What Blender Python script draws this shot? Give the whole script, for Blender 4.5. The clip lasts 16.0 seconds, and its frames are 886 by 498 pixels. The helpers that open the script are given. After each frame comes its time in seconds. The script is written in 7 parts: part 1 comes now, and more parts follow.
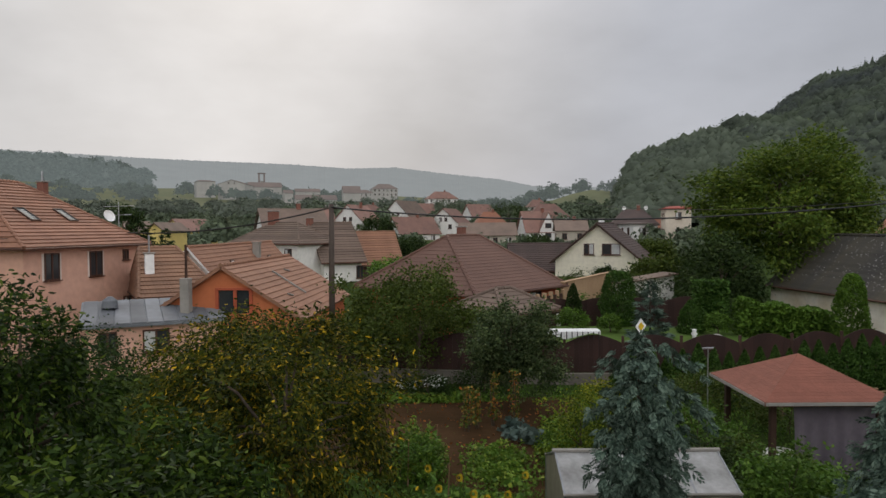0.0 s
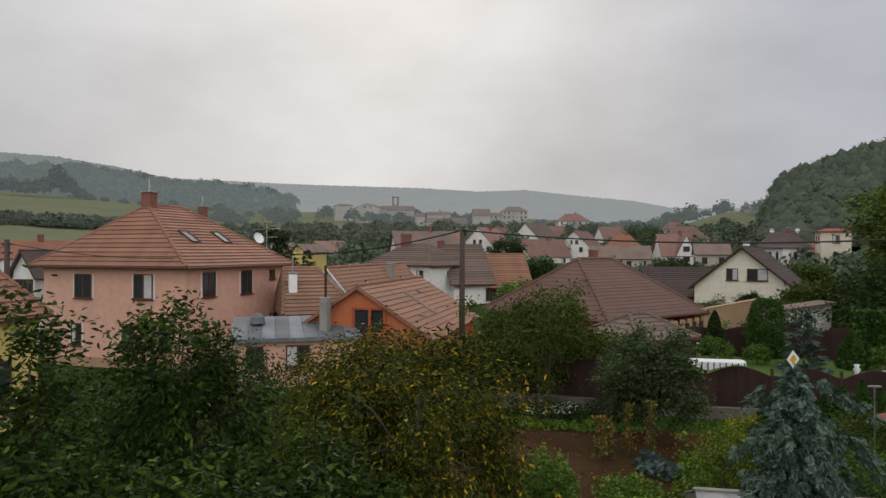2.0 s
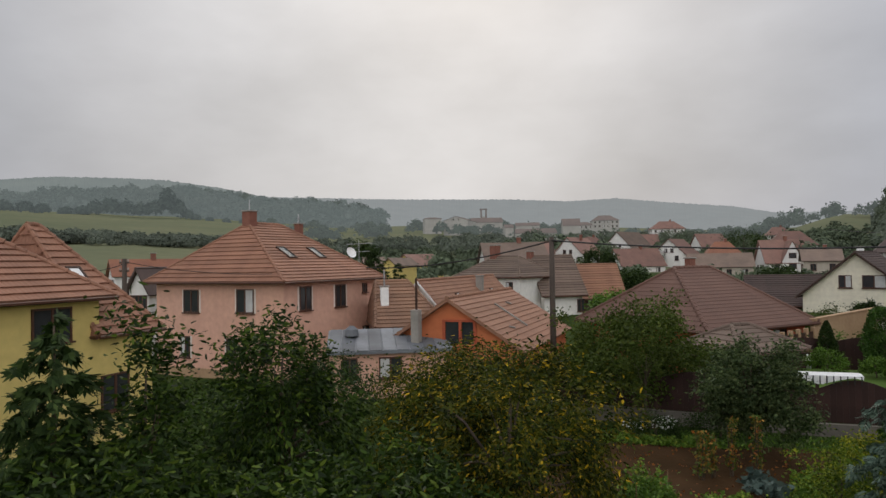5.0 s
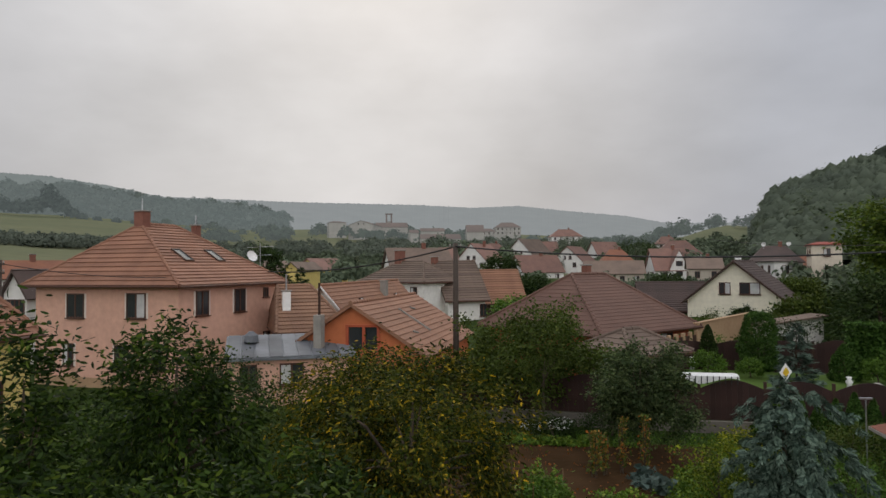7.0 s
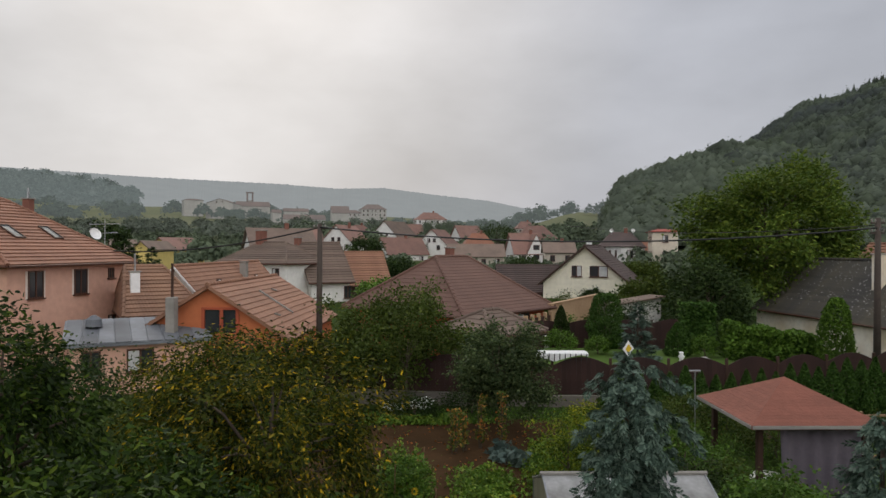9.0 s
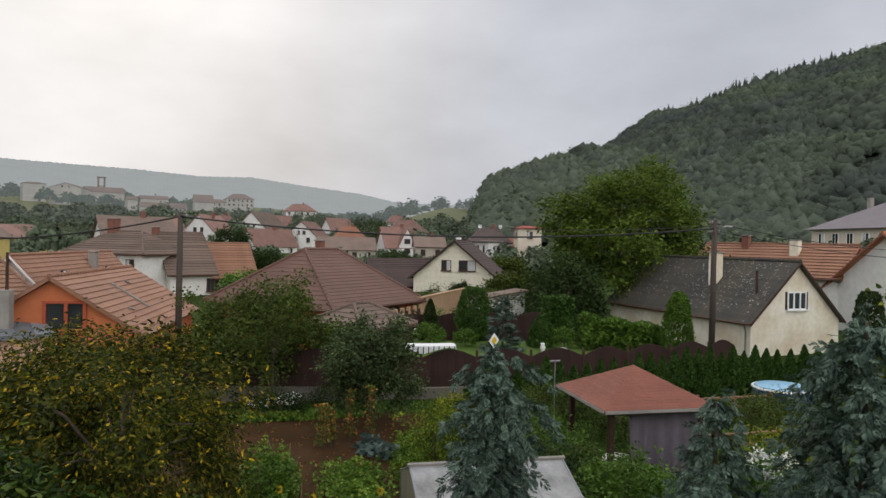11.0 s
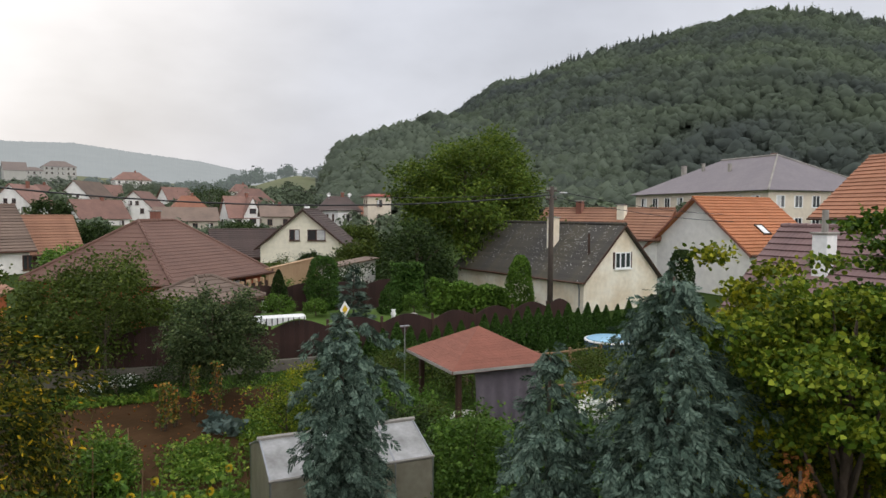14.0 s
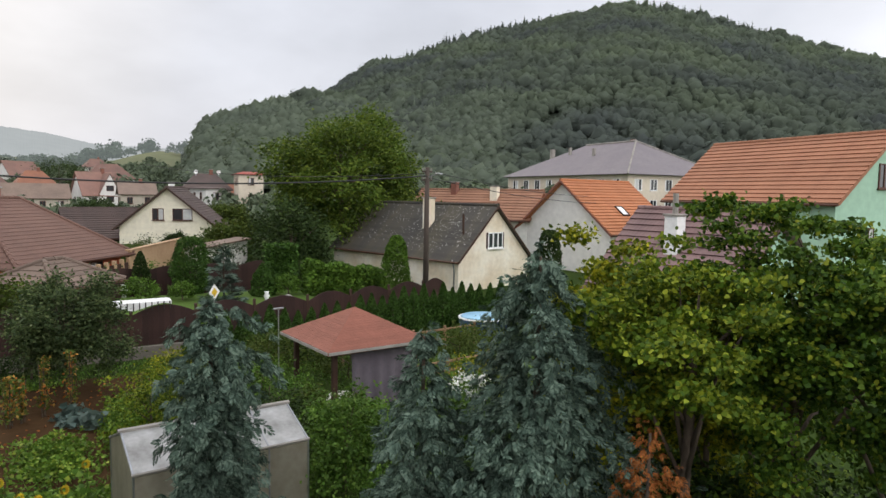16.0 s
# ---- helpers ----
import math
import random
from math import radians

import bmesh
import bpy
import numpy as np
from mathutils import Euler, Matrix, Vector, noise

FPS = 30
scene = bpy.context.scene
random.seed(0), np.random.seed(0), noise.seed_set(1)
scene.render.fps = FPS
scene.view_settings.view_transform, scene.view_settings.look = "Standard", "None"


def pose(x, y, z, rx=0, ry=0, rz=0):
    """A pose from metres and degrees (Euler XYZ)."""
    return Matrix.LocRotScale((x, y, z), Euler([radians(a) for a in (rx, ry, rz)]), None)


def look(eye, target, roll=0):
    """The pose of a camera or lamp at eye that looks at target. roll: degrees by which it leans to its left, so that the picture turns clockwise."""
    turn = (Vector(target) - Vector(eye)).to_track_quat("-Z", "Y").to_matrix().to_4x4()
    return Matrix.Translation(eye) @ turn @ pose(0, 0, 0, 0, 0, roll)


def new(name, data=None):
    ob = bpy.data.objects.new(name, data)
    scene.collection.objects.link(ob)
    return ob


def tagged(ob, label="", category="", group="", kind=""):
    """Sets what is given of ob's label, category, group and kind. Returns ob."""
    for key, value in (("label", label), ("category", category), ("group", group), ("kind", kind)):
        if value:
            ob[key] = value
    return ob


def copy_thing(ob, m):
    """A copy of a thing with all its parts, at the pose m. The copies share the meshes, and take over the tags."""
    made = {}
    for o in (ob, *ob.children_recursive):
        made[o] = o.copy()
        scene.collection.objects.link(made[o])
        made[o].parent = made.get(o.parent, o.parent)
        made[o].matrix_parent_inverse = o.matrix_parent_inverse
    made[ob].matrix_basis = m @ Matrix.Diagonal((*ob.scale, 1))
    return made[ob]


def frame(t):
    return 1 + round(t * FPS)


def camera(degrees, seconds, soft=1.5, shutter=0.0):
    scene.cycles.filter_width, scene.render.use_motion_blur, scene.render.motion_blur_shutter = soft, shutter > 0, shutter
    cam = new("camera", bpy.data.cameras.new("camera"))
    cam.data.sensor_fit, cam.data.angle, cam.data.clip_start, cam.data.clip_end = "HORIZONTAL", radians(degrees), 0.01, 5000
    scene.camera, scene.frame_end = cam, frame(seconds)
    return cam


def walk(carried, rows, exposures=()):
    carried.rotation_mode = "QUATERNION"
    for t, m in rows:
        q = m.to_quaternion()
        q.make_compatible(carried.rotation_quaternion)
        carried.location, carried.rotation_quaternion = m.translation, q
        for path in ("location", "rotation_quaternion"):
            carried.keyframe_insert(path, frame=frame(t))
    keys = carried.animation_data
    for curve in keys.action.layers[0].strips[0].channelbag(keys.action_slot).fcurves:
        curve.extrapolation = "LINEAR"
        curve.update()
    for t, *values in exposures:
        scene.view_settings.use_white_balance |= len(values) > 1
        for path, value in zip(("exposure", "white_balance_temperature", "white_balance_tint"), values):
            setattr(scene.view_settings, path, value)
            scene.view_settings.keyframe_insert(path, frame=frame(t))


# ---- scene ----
cam = camera(66.97, 16.0)
PATH = (
    (0, 0.014, 0.020, 6.502, -0.00, -1.85, -0.29),
    (0.5, -0.015, 0.026, 6.513, 2.39, -0.42, -0.59),
    (1, -0.025, 0.023, 6.515, 6.83, 0.45, -1.00),
    (1.5, -0.025, 0.026, 6.512, 9.27, 0.39, -0.56),
    (2, -0.030, 0.023, 6.513, 11.02, 0.10, 0.03),
    (2.5, -0.027, 0.014, 6.512, 12.24, 0.24, 0.00),
    (3, -0.021, 0.014, 6.506, 13.90, 0.48, -0.19),
    (3.5, -0.018, 0.021, 6.509, 15.87, 0.23, -0.26),
    (3.7, -0.018, 0.001, 6.510, 17.05, 0.03, -0.39),
    (5.8, -0.014, -0.028, 6.509, 18.69, 1.79, -0.94),
    (6, -0.008, -0.050, 6.515, 17.30, 1.63, -0.86),
    (6.5, 0.002, -0.068, 6.523, 13.28, 1.38, -0.47),
    (7, 0.011, -0.082, 6.517, 10.48, 1.50, -0.46),
    (7.5, -0.000, -0.070, 6.516, 8.22, 1.04, -0.20),
    (8, -0.018, -0.042, 6.513, 5.04, 0.23, 0.08),
    (8.5, -0.022, -0.016, 6.510, 1.35, 0.01, 0.26),
    (9, -0.000, 0.000, 6.500, -1.01, -0.06, 0.21),
    (11.3, 0.011, 0.049, 6.484, -13.29, -0.45, 1.04),
    (11.5, 0.030, 0.049, 6.477, -14.03, -0.37, 0.89),
    (12, 0.041, 0.038, 6.474, -16.05, -0.22, 0.65),
    (12.5, 0.042, 0.020, 6.475, -17.91, -0.41, 0.83),
    (13, 0.046, 0.005, 6.477, -20.25, -0.75, 0.40),
    (13.5, 0.051, 0.000, 6.486, -22.50, -1.67, 0.44),
    (14, 0.055, -0.017, 6.485, -24.77, -3.04, 0.30),
    (14.5, 0.056, -0.042, 6.482, -26.94, -4.00, 0.10),
    (15, 0.063, -0.052, 6.492, -30.16, -4.51, -0.12),
    (15.5, 0.071, -0.049, 6.499, -33.11, -4.60, 0.25),
    (16, 0.064, -0.049, 6.500, -35.33, -4.64, 0.86),
)
walk(cam, [(t, pose(x, y, z, 90 + pitch, 0, yaw) @ pose(0, 0, 0, 0, 0, roll)) for t, x, y, z, yaw, pitch, roll in PATH],
     exposures=((0.0, -0.22), (3.5, -0.26), (6.5, -0.31), (8.0, -0.29), (8.5, -0.19), (9.2, -0.18), (11.3, 0.1), (12.5, 0.24), (14.0, 0.31), (14.5, 0.44), (16.0, 0.48)))

# ---- sky and light ----
SUN_AZ, SUN_EL = 15.0, 34.0


def build_world():
    w = bpy.data.worlds.new("world")
    w.use_nodes = True
    scene.world = w
    n, l = w.node_tree.nodes, w.node_tree.links
    n.clear()
    out, bg = n.new("ShaderNodeOutputWorld"), n.new("ShaderNodeBackground")
    sky = n.new("ShaderNodeTexSky")
    sky.sky_type, sky.sun_disc = "NISHITA", False
    sky.sun_elevation, sky.sun_rotation = radians(SUN_EL), radians(-SUN_AZ)
    sky.dust_density, sky.air_density = 4.0, 1.5
    tc = n.new("ShaderNodeTexCoord")
    # closed cloud deck: brighter round the veiled sun, greyer away from it, with soft billows
    a, e = radians(SUN_AZ + 6), radians(22)
    dot = n.new("ShaderNodeVectorMath")
    dot.operation = "DOT_PRODUCT"
    dot.inputs[1].default_value = (-math.sin(a) * math.cos(e), math.cos(a) * math.cos(e), math.sin(e))
    nrm = n.new("ShaderNodeVectorMath")
    nrm.operation = "NORMALIZE"
    l.new(tc.outputs["Generated"], nrm.inputs[0])
    l.new(nrm.outputs[0], dot.inputs[0])
    ramp = n.new("ShaderNodeValToRGB")
    cr = ramp.color_ramp
    cr.elements[0].position, cr.elements[0].color = 0.0, (1.5, 1.48, 1.48, 1)
    cr.elements[1].position, cr.elements[1].color = 1.0, (0.80, 0.79, 0.80, 1)
    for p, c in ((0.40, (1.35, 1.34, 1.36, 1)), (0.54, (0.70, 0.71, 0.76, 1)), (0.61, (0.565, 0.58, 0.635, 1)), (0.72, (0.58, 0.595, 0.655, 1)), (0.80, (0.53, 0.548, 0.61, 1)), (0.90, (0.505, 0.52, 0.575, 1)), (0.955, (0.61, 0.605, 0.625, 1))):
        cr.elements.new(p).color = c
    half = n.new("ShaderNodeMapRange")
    half.inputs[1].default_value = -1.0
    l.new(dot.outputs["Value"], half.inputs[0])
    l.new(half.outputs[0], ramp.inputs[0])
    stretch = n.new("ShaderNodeMapping")
    stretch.inputs["Scale"].default_value = (1.5, 1.5, 3.2)
    tex = n.new("ShaderNodeTexNoise")
    tex.inputs["Scale"].default_value, tex.inputs["Detail"].default_value, tex.inputs["Roughness"].default_value = 1.7, 5.0, 0.52
    l.new(nrm.outputs[0], stretch.inputs[0])
    l.new(stretch.outputs[0], tex.inputs["Vector"])
    mr = n.new("ShaderNodeMapRange")
    mr.inputs[1].default_value, mr.inputs[2].default_value = 0.3, 0.7
    mr.inputs[3].default_value, mr.inputs[4].default_value = 0.83, 1.14
    l.new(tex.outputs[0], mr.inputs[0])
    mul = n.new("ShaderNodeVectorMath")
    mul.operation = "SCALE"
    l.new(ramp.outputs[0], mul.inputs[0])
    l.new(mr.outputs[0], mul.inputs["Scale"])
    skys = n.new("ShaderNodeVectorMath")
    skys.operation = "SCALE"
    skys.inputs["Scale"].default_value = 0.006
    l.new(sky.outputs[0], skys.inputs[0])
    add = n.new("ShaderNodeVectorMath")
    l.new(mul.outputs[0], add.inputs[0])
    l.new(skys.outputs[0], add.inputs[1])
    # an overcast sky is brightest overhead
    sep = n.new("ShaderNodeSeparateXYZ")
    l.new(nrm.outputs[0], sep.inputs[0])
    zen = n.new("ShaderNodeMapRange")
    zen.interpolation_type = "SMOOTHSTEP"
    zen.inputs[1].default_value, zen.inputs[2].default_value, zen.inputs[3].default_value, zen.inputs[4].default_value = 0.35, 1.0, 1.0, 1.7
    l.new(sep.outputs["Z"], zen.inputs[0])
    top = n.new("ShaderNodeVectorMath")
    top.operation = "SCALE"
    l.new(add.outputs[0], top.inputs[0])
    l.new(zen.outputs[0], top.inputs["Scale"])
    l.new(top.outputs[0], bg.inputs[0])
    bg.inputs[1].default_value = 1.0
    l.new(bg.outputs[0], out.inputs[0])


build_world()
sun = new("sun", bpy.data.lights.new("sun", "SUN"))
sun.data.energy, sun.data.angle, sun.data.color = 0.85, radians(25), (1.0, 0.93, 0.82)
sun.matrix_world = look((0, 0, 60), (60 * math.sin(radians(SUN_AZ)) / math.tan(radians(SUN_EL)), -60 * math.cos(radians(SUN_AZ)) / math.tan(radians(SUN_EL)), 0))


# ---- materials ----
def mat(name, base, second=None, scale=1.0, rough=0.8, bump=0.0, bump_scale=None, fine=None, island=0.0, metal=0.0, spec=0.3, obj=0.0, waves=None, trans=0.0, glow=None):
    """Two-scale noise colour, fine grain, bump, random value by island or by object."""
    m = bpy.data.materials.new(name)
    m.use_nodes = True
    n, l = m.node_tree.nodes, m.node_tree.links
    p = n["Principled BSDF"]
    p.inputs["Roughness"].default_value, p.inputs["Metallic"].default_value = rough, metal
    p.inputs["Specular IOR Level"].default_value = spec
    tc = n.new("ShaderNodeTexCoord")
    co = tc.outputs["Object"]
    second = second or tuple(c * 0.7 for c in base)
    t1 = n.new("ShaderNodeTexNoise")
    t1.inputs["Scale"].default_value, t1.inputs["Detail"].default_value = scale, 5.0
    l.new(co, t1.inputs["Vector"])
    r = n.new("ShaderNodeMapRange")
    r.inputs[1].default_value, r.inputs[2].default_value = 0.32, 0.68
    l.new(t1.outputs[0], r.inputs[0])
    mix = n.new("ShaderNodeMix")
    mix.data_type = "RGBA"
    mix.inputs[6].default_value, mix.inputs[7].default_value = (*base, 1), (*second, 1)
    l.new(r.outputs[0], mix.inputs[0])
    colour = mix.outputs[2]
    t2 = n.new("ShaderNodeTexNoise")
    t2.inputs["Scale"].default_value, t2.inputs["Detail"].default_value = fine or scale * 6, 3.0
    l.new(co, t2.inputs["Vector"])
    v = n.new("ShaderNodeMapRange")
    v.inputs[1].default_value, v.inputs[2].default_value, v.inputs[3].default_value, v.inputs[4].default_value = 0.3, 0.7, 0.92, 1.07
    l.new(t2.outputs[0], v.inputs[0])
    value = v.outputs[0]
    for amount, node, socket in ((island, "ShaderNodeNewGeometry", "Random Per Island"), (obj, "ShaderNodeObjectInfo", "Random")):
        if amount:
            g = n.new(node)
            q = n.new("ShaderNodeMapRange")
            q.inputs[3].default_value, q.inputs[4].default_value = 1 - amount, 1 + amount
            l.new(g.outputs[socket], q.inputs[0])
            mm = n.new("ShaderNodeMath")
            mm.operation = "MULTIPLY"
            l.new(value, mm.inputs[0])
            l.new(q.outputs[0], mm.inputs[1])
            value = mm.outputs[0]
    sc = n.new("ShaderNodeVectorMath")
    sc.operation = "SCALE"
    l.new(colour, sc.inputs[0])
    l.new(value, sc.inputs["Scale"])
    l.new(sc.outputs[0], p.inputs["Base Color"])
    if bump or waves:
        b = n.new("ShaderNodeBump")
        b.inputs["Strength"].default_value, b.inputs["Distance"].default_value = (bump or 0.6), 0.03
        if waves:
            wv = n.new("ShaderNodeTexWave")
            wv.bands_direction = waves[0]
            wv.inputs["Scale"].default_value = waves[1]
            wv.inputs["Distortion"].default_value = 0.3
            l.new(co, wv.inputs["Vector"])
            l.new(wv.outputs["Fac"], b.inputs["Height"])
        else:
            t3 = n.new("ShaderNodeTexNoise")
            t3.inputs["Scale"].default_value, t3.inputs["Detail"].default_value = bump_scale or scale * 8, 4.0
            l.new(co, t3.inputs["Vector"])
            l.new(t3.outputs[0], b.inputs["Height"])
        l.new(b.outputs[0], p.inputs["Normal"])
    if trans:
        tr = n.new("ShaderNodeBsdfTranslucent")
        ms = n.new("ShaderNodeMixShader")
        ms.inputs[0].default_value = trans
        l.new(sc.outputs[0], tr.inputs[0])
        l.new(p.outputs[0], ms.inputs[1])
        l.new(tr.outputs[0], ms.inputs[2])
        l.new(ms.outputs[0], n["Material Output"].inputs[0])
    # glow is an even emission that stands in for haze on far surfaces
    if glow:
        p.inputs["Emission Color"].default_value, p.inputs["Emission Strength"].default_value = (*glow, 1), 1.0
    return m


def leafmat(name, cols, rough=0.55, trans=0.25, noise_scale=0.6):
    """Foliage: each leaf takes its colour from a row of leaf colours."""
    m = bpy.data.materials.new(name)
    m.use_nodes = True
    n, l = m.node_tree.nodes, m.node_tree.links
    p = n["Principled BSDF"]
    p.inputs["Roughness"].default_value, p.inputs["Specular IOR Level"].default_value = rough, 0.14
    g = n.new("ShaderNodeNewGeometry")
    ramp = n.new("ShaderNodeValToRGB")
    cr = ramp.color_ramp
    cr.interpolation = "CONSTANT" if len(cols) > 4 else "LINEAR"
    cr.elements[0].position, cr.elements[0].color = cols[0][0], (*cols[0][1], 1)
    cr.elements[1].position, cr.elements[1].color = cols[-1][0], (*cols[-1][1], 1)
    for q, c in cols[1:-1]:
        cr.elements.new(q).color = (*c, 1)
    l.new(g.outputs["Random Per Island"], ramp.inputs[0])
    tc = n.new("ShaderNodeTexCoord")
    t = n.new("ShaderNodeTexNoise")
    t.inputs["Scale"].default_value, t.inputs["Detail"].default_value = noise_scale, 3.0
    l.new(tc.outputs["Object"], t.inputs["Vector"])
    r = n.new("ShaderNodeMapRange")
    r.inputs[1].default_value, r.inputs[2].default_value, r.inputs[3].default_value, r.inputs[4].default_value = 0.3, 0.7, 0.7, 1.3
    l.new(t.outputs[0], r.inputs[0])
    s = n.new("ShaderNodeVectorMath")
    s.operation = "SCALE"
    l.new(ramp.outputs[0], s.inputs[0])
    l.new(r.outputs[0], s.inputs["Scale"])
    l.new(s.outputs[0], p.inputs["Base Color"])
    if trans:
        tr = n.new("ShaderNodeBsdfTranslucent")
        ms = n.new("ShaderNodeMixShader")
        ms.inputs[0].default_value = trans
        l.new(s.outputs[0], tr.inputs[0])
        l.new(p.outputs[0], ms.inputs[1])
        l.new(tr.outputs[0], ms.inputs[2])
        l.new(ms.outputs[0], n["Material Output"].inputs[0])
    return m


M_GRASS = mat("grass", (0.036, 0.060, 0.012), (0.022, 0.038, 0.008), 0.5, 0.95, 0.8, 9, spec=0.04)
M_FLOOR = mat("forest_floor", (0.045, 0.056, 0.040), None, 0.2, 1.0, spec=0.04)
M_SOIL = mat("soil", (0.062, 0.034, 0.016), (0.042, 0.024, 0.011), 0.7, 0.95, 0.9, 6, spec=0.04)
# meadow green with a little distance haze mixed into its colour
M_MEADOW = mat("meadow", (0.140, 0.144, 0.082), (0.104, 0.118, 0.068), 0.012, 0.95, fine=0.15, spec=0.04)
M_PINK = mat("pink_plaster", (0.63, 0.372, 0.28), (0.59, 0.346, 0.26), 0.4, 0.9)
M_YELLOW = mat("yellow_plaster", (0.62, 0.48, 0.17), (0.58, 0.45, 0.155), 0.4, 0.9)
M_ORANGE = mat("orange_plaster", (0.52, 0.165, 0.070), (0.47, 0.145, 0.06), 0.4, 0.9)
M_WHITE = mat("white_plaster", (0.76, 0.74, 0.70), (0.69, 0.67, 0.63), 0.35, 0.9)
M_CREAM = mat("cream_plaster", (0.75, 0.70, 0.57), (0.71, 0.66, 0.53), 0.4, 0.9)
M_OLDWALL = mat("old_stained_plaster", (0.79, 0.745, 0.64), (0.62, 0.52, 0.38), 0.55, 0.95, 0.2, 6)
M_GREY = mat("beige_plaster", (0.46, 0.41, 0.34), (0.42, 0.37, 0.31), 0.3, 0.9)
M_BEIGE = mat("pale_beige_plaster", (0.60, 0.53, 0.43), (0.55, 0.48, 0.39), 0.3, 0.9)
M_MINT = mat("mint_plaster", (0.36, 0.55, 0.42), (0.33, 0.50, 0.38), 0.4, 0.9)
M_REDWALL = mat("red_orange_plaster", (0.42, 0.10, 0.05), (0.36, 0.085, 0.04), 0.5, 0.9)
M_TAN = mat("tan_stone", (0.40, 0.27, 0.16), (0.34, 0.22, 0.13), 0.8, 0.9, 0.3)
M_TILE_PINK = mat("clay_tile", (0.29, 0.145, 0.092), (0.22, 0.11, 0.072), 0.8, 0.8, 0.3, waves=("X", 1.6), obj=0.12)
M_TILE_BRIGHT = mat("bright_orange_tile", (0.42, 0.165, 0.075), (0.35, 0.135, 0.06), 0.8, 0.8, 0.3, waves=("X", 1.6), obj=0.1)
M_TILE_WARM = mat("warm_orange_tile", (0.335, 0.155, 0.09), (0.275, 0.125, 0.072), 0.8, 0.8, 0.3, waves=("X", 1.6), obj=0.1)
M_TILE_ORANGE = mat("orange_tile", (0.285, 0.148, 0.092), (0.225, 0.115, 0.073), 0.8, 0.8, 0.3, waves=("X", 1.6), obj=0.1)
M_TILE_BROWN = mat("brown_tile", (0.145, 0.080, 0.060), (0.12, 0.066, 0.05), 0.8, 0.75, 0.3, waves=("X", 1.6), obj=0.06)
M_TILE_OLD = mat("weathered_brown_tile", (0.26, 0.15, 0.095), (0.19, 0.11, 0.075), 0.9, 0.85, 0.3, waves=("X", 1.6), obj=0.15)
M_TILE_PURPLE = mat("purple_brown_tile", (0.19, 0.12, 0.115), (0.14, 0.09, 0.088), 0.9, 0.8, 0.3, waves=("X", 1.6), obj=0.12)
M_TILE_DARK = mat("dark_tile", (0.092, 0.064, 0.056), (0.068, 0.050, 0.045), 0.7, 0.8, 0.3, waves=("X", 1.6), obj=0.1)
M_SLATE = mat("mossy_slate", (0.042, 0.040, 0.040), (0.075, 0.066, 0.045), 0.45, 0.85, 0.7, 6, island=0.3, obj=0.14)
M_GREYROOF = mat("grey_sheet_roof", (0.17, 0.15, 0.155), (0.15, 0.13, 0.14), 0.3, 0.6, 0.2)
M_METAL = mat("zinc_sheet", (0.17, 0.18, 0.195), (0.10, 0.105, 0.115), 0.5, 0.7, 0.1, 3, spec=0.2, obj=0.35)
M_SHINGLE = mat("red_shingle", (0.215, 0.082, 0.056), (0.18, 0.07, 0.048), 0.8, 0.9, 0.5, 14, obj=0.06)
M_DARKWOOD = mat("dark_wood", (0.055, 0.028, 0.018), (0.04, 0.02, 0.013), 1.5, 0.7, 0.3, 12)
M_FENCE = mat("brown_stained_board", (0.038, 0.017, 0.013), (0.028, 0.012, 0.010), 1.2, 0.7, 0.3, 14, obj=0.2)
M_WOODPOLE = mat("weathered_pole_wood", (0.075, 0.058, 0.047), (0.055, 0.043, 0.036), 1.5, 0.9, 0.4, 15)
M_CONCRETE = mat("concrete", (0.30, 0.28, 0.25), (0.22, 0.205, 0.185), 0.8, 0.9, 0.4, 9)
M_BRICK = mat("red_brick", (0.22, 0.095, 0.068), (0.17, 0.075, 0.055), 2.0, 0.9, 0.5, 12)
M_WHITEPAINT = mat("white_paint", (0.78, 0.78, 0.77), (0.70, 0.70, 0.69), 1.0, 0.5)
M_BROWNFRAME = mat("brown_window_frame", (0.085, 0.036, 0.022), (0.07, 0.03, 0.018), 2.0, 0.5)
M_GLASS = mat("window_pane", (0.025, 0.028, 0.032), (0.04, 0.042, 0.045), 0.8, 0.08, spec=0.6)
M_CURTAIN = mat("net_curtain", (0.55, 0.55, 0.54), (0.45, 0.45, 0.45), 3.0, 0.9)
M_WIRE = mat("black_cable", (0.02, 0.02, 0.02), None, 3.0, 0.6)
M_STEEL = mat("galvanised_steel", (0.4, 0.41, 0.42), None, 3.0, 0.4, metal=0.9)
M_BARK = mat("bark", (0.10, 0.075, 0.055), (0.06, 0.045, 0.033), 4.0, 0.95, 0.8, 20)


# ---- helpers for parts ----
def mesh_ob(name, verts, faces, material, smooth=False):
    me = bpy.data.meshes.new(name)
    me.from_pydata([tuple(v) for v in verts], [], faces)
    me.materials.append(material)
    if smooth:
        me.shade_smooth()
    me.update()
    return new(name, me)


def part(name, bm, material, parent, label=""):
    me = bpy.data.meshes.new(name)
    bm.to_mesh(me)
    bm.free()
    me.materials.append(material)
    ob = new(name, me)
    ob.parent = parent
    return tagged(ob, label)


def piece(name, verts, faces, material, parent, label="", smooth=False):
    ob = mesh_ob(name, verts, faces, material, smooth)
    ob.parent = parent
    return tagged(ob, label)


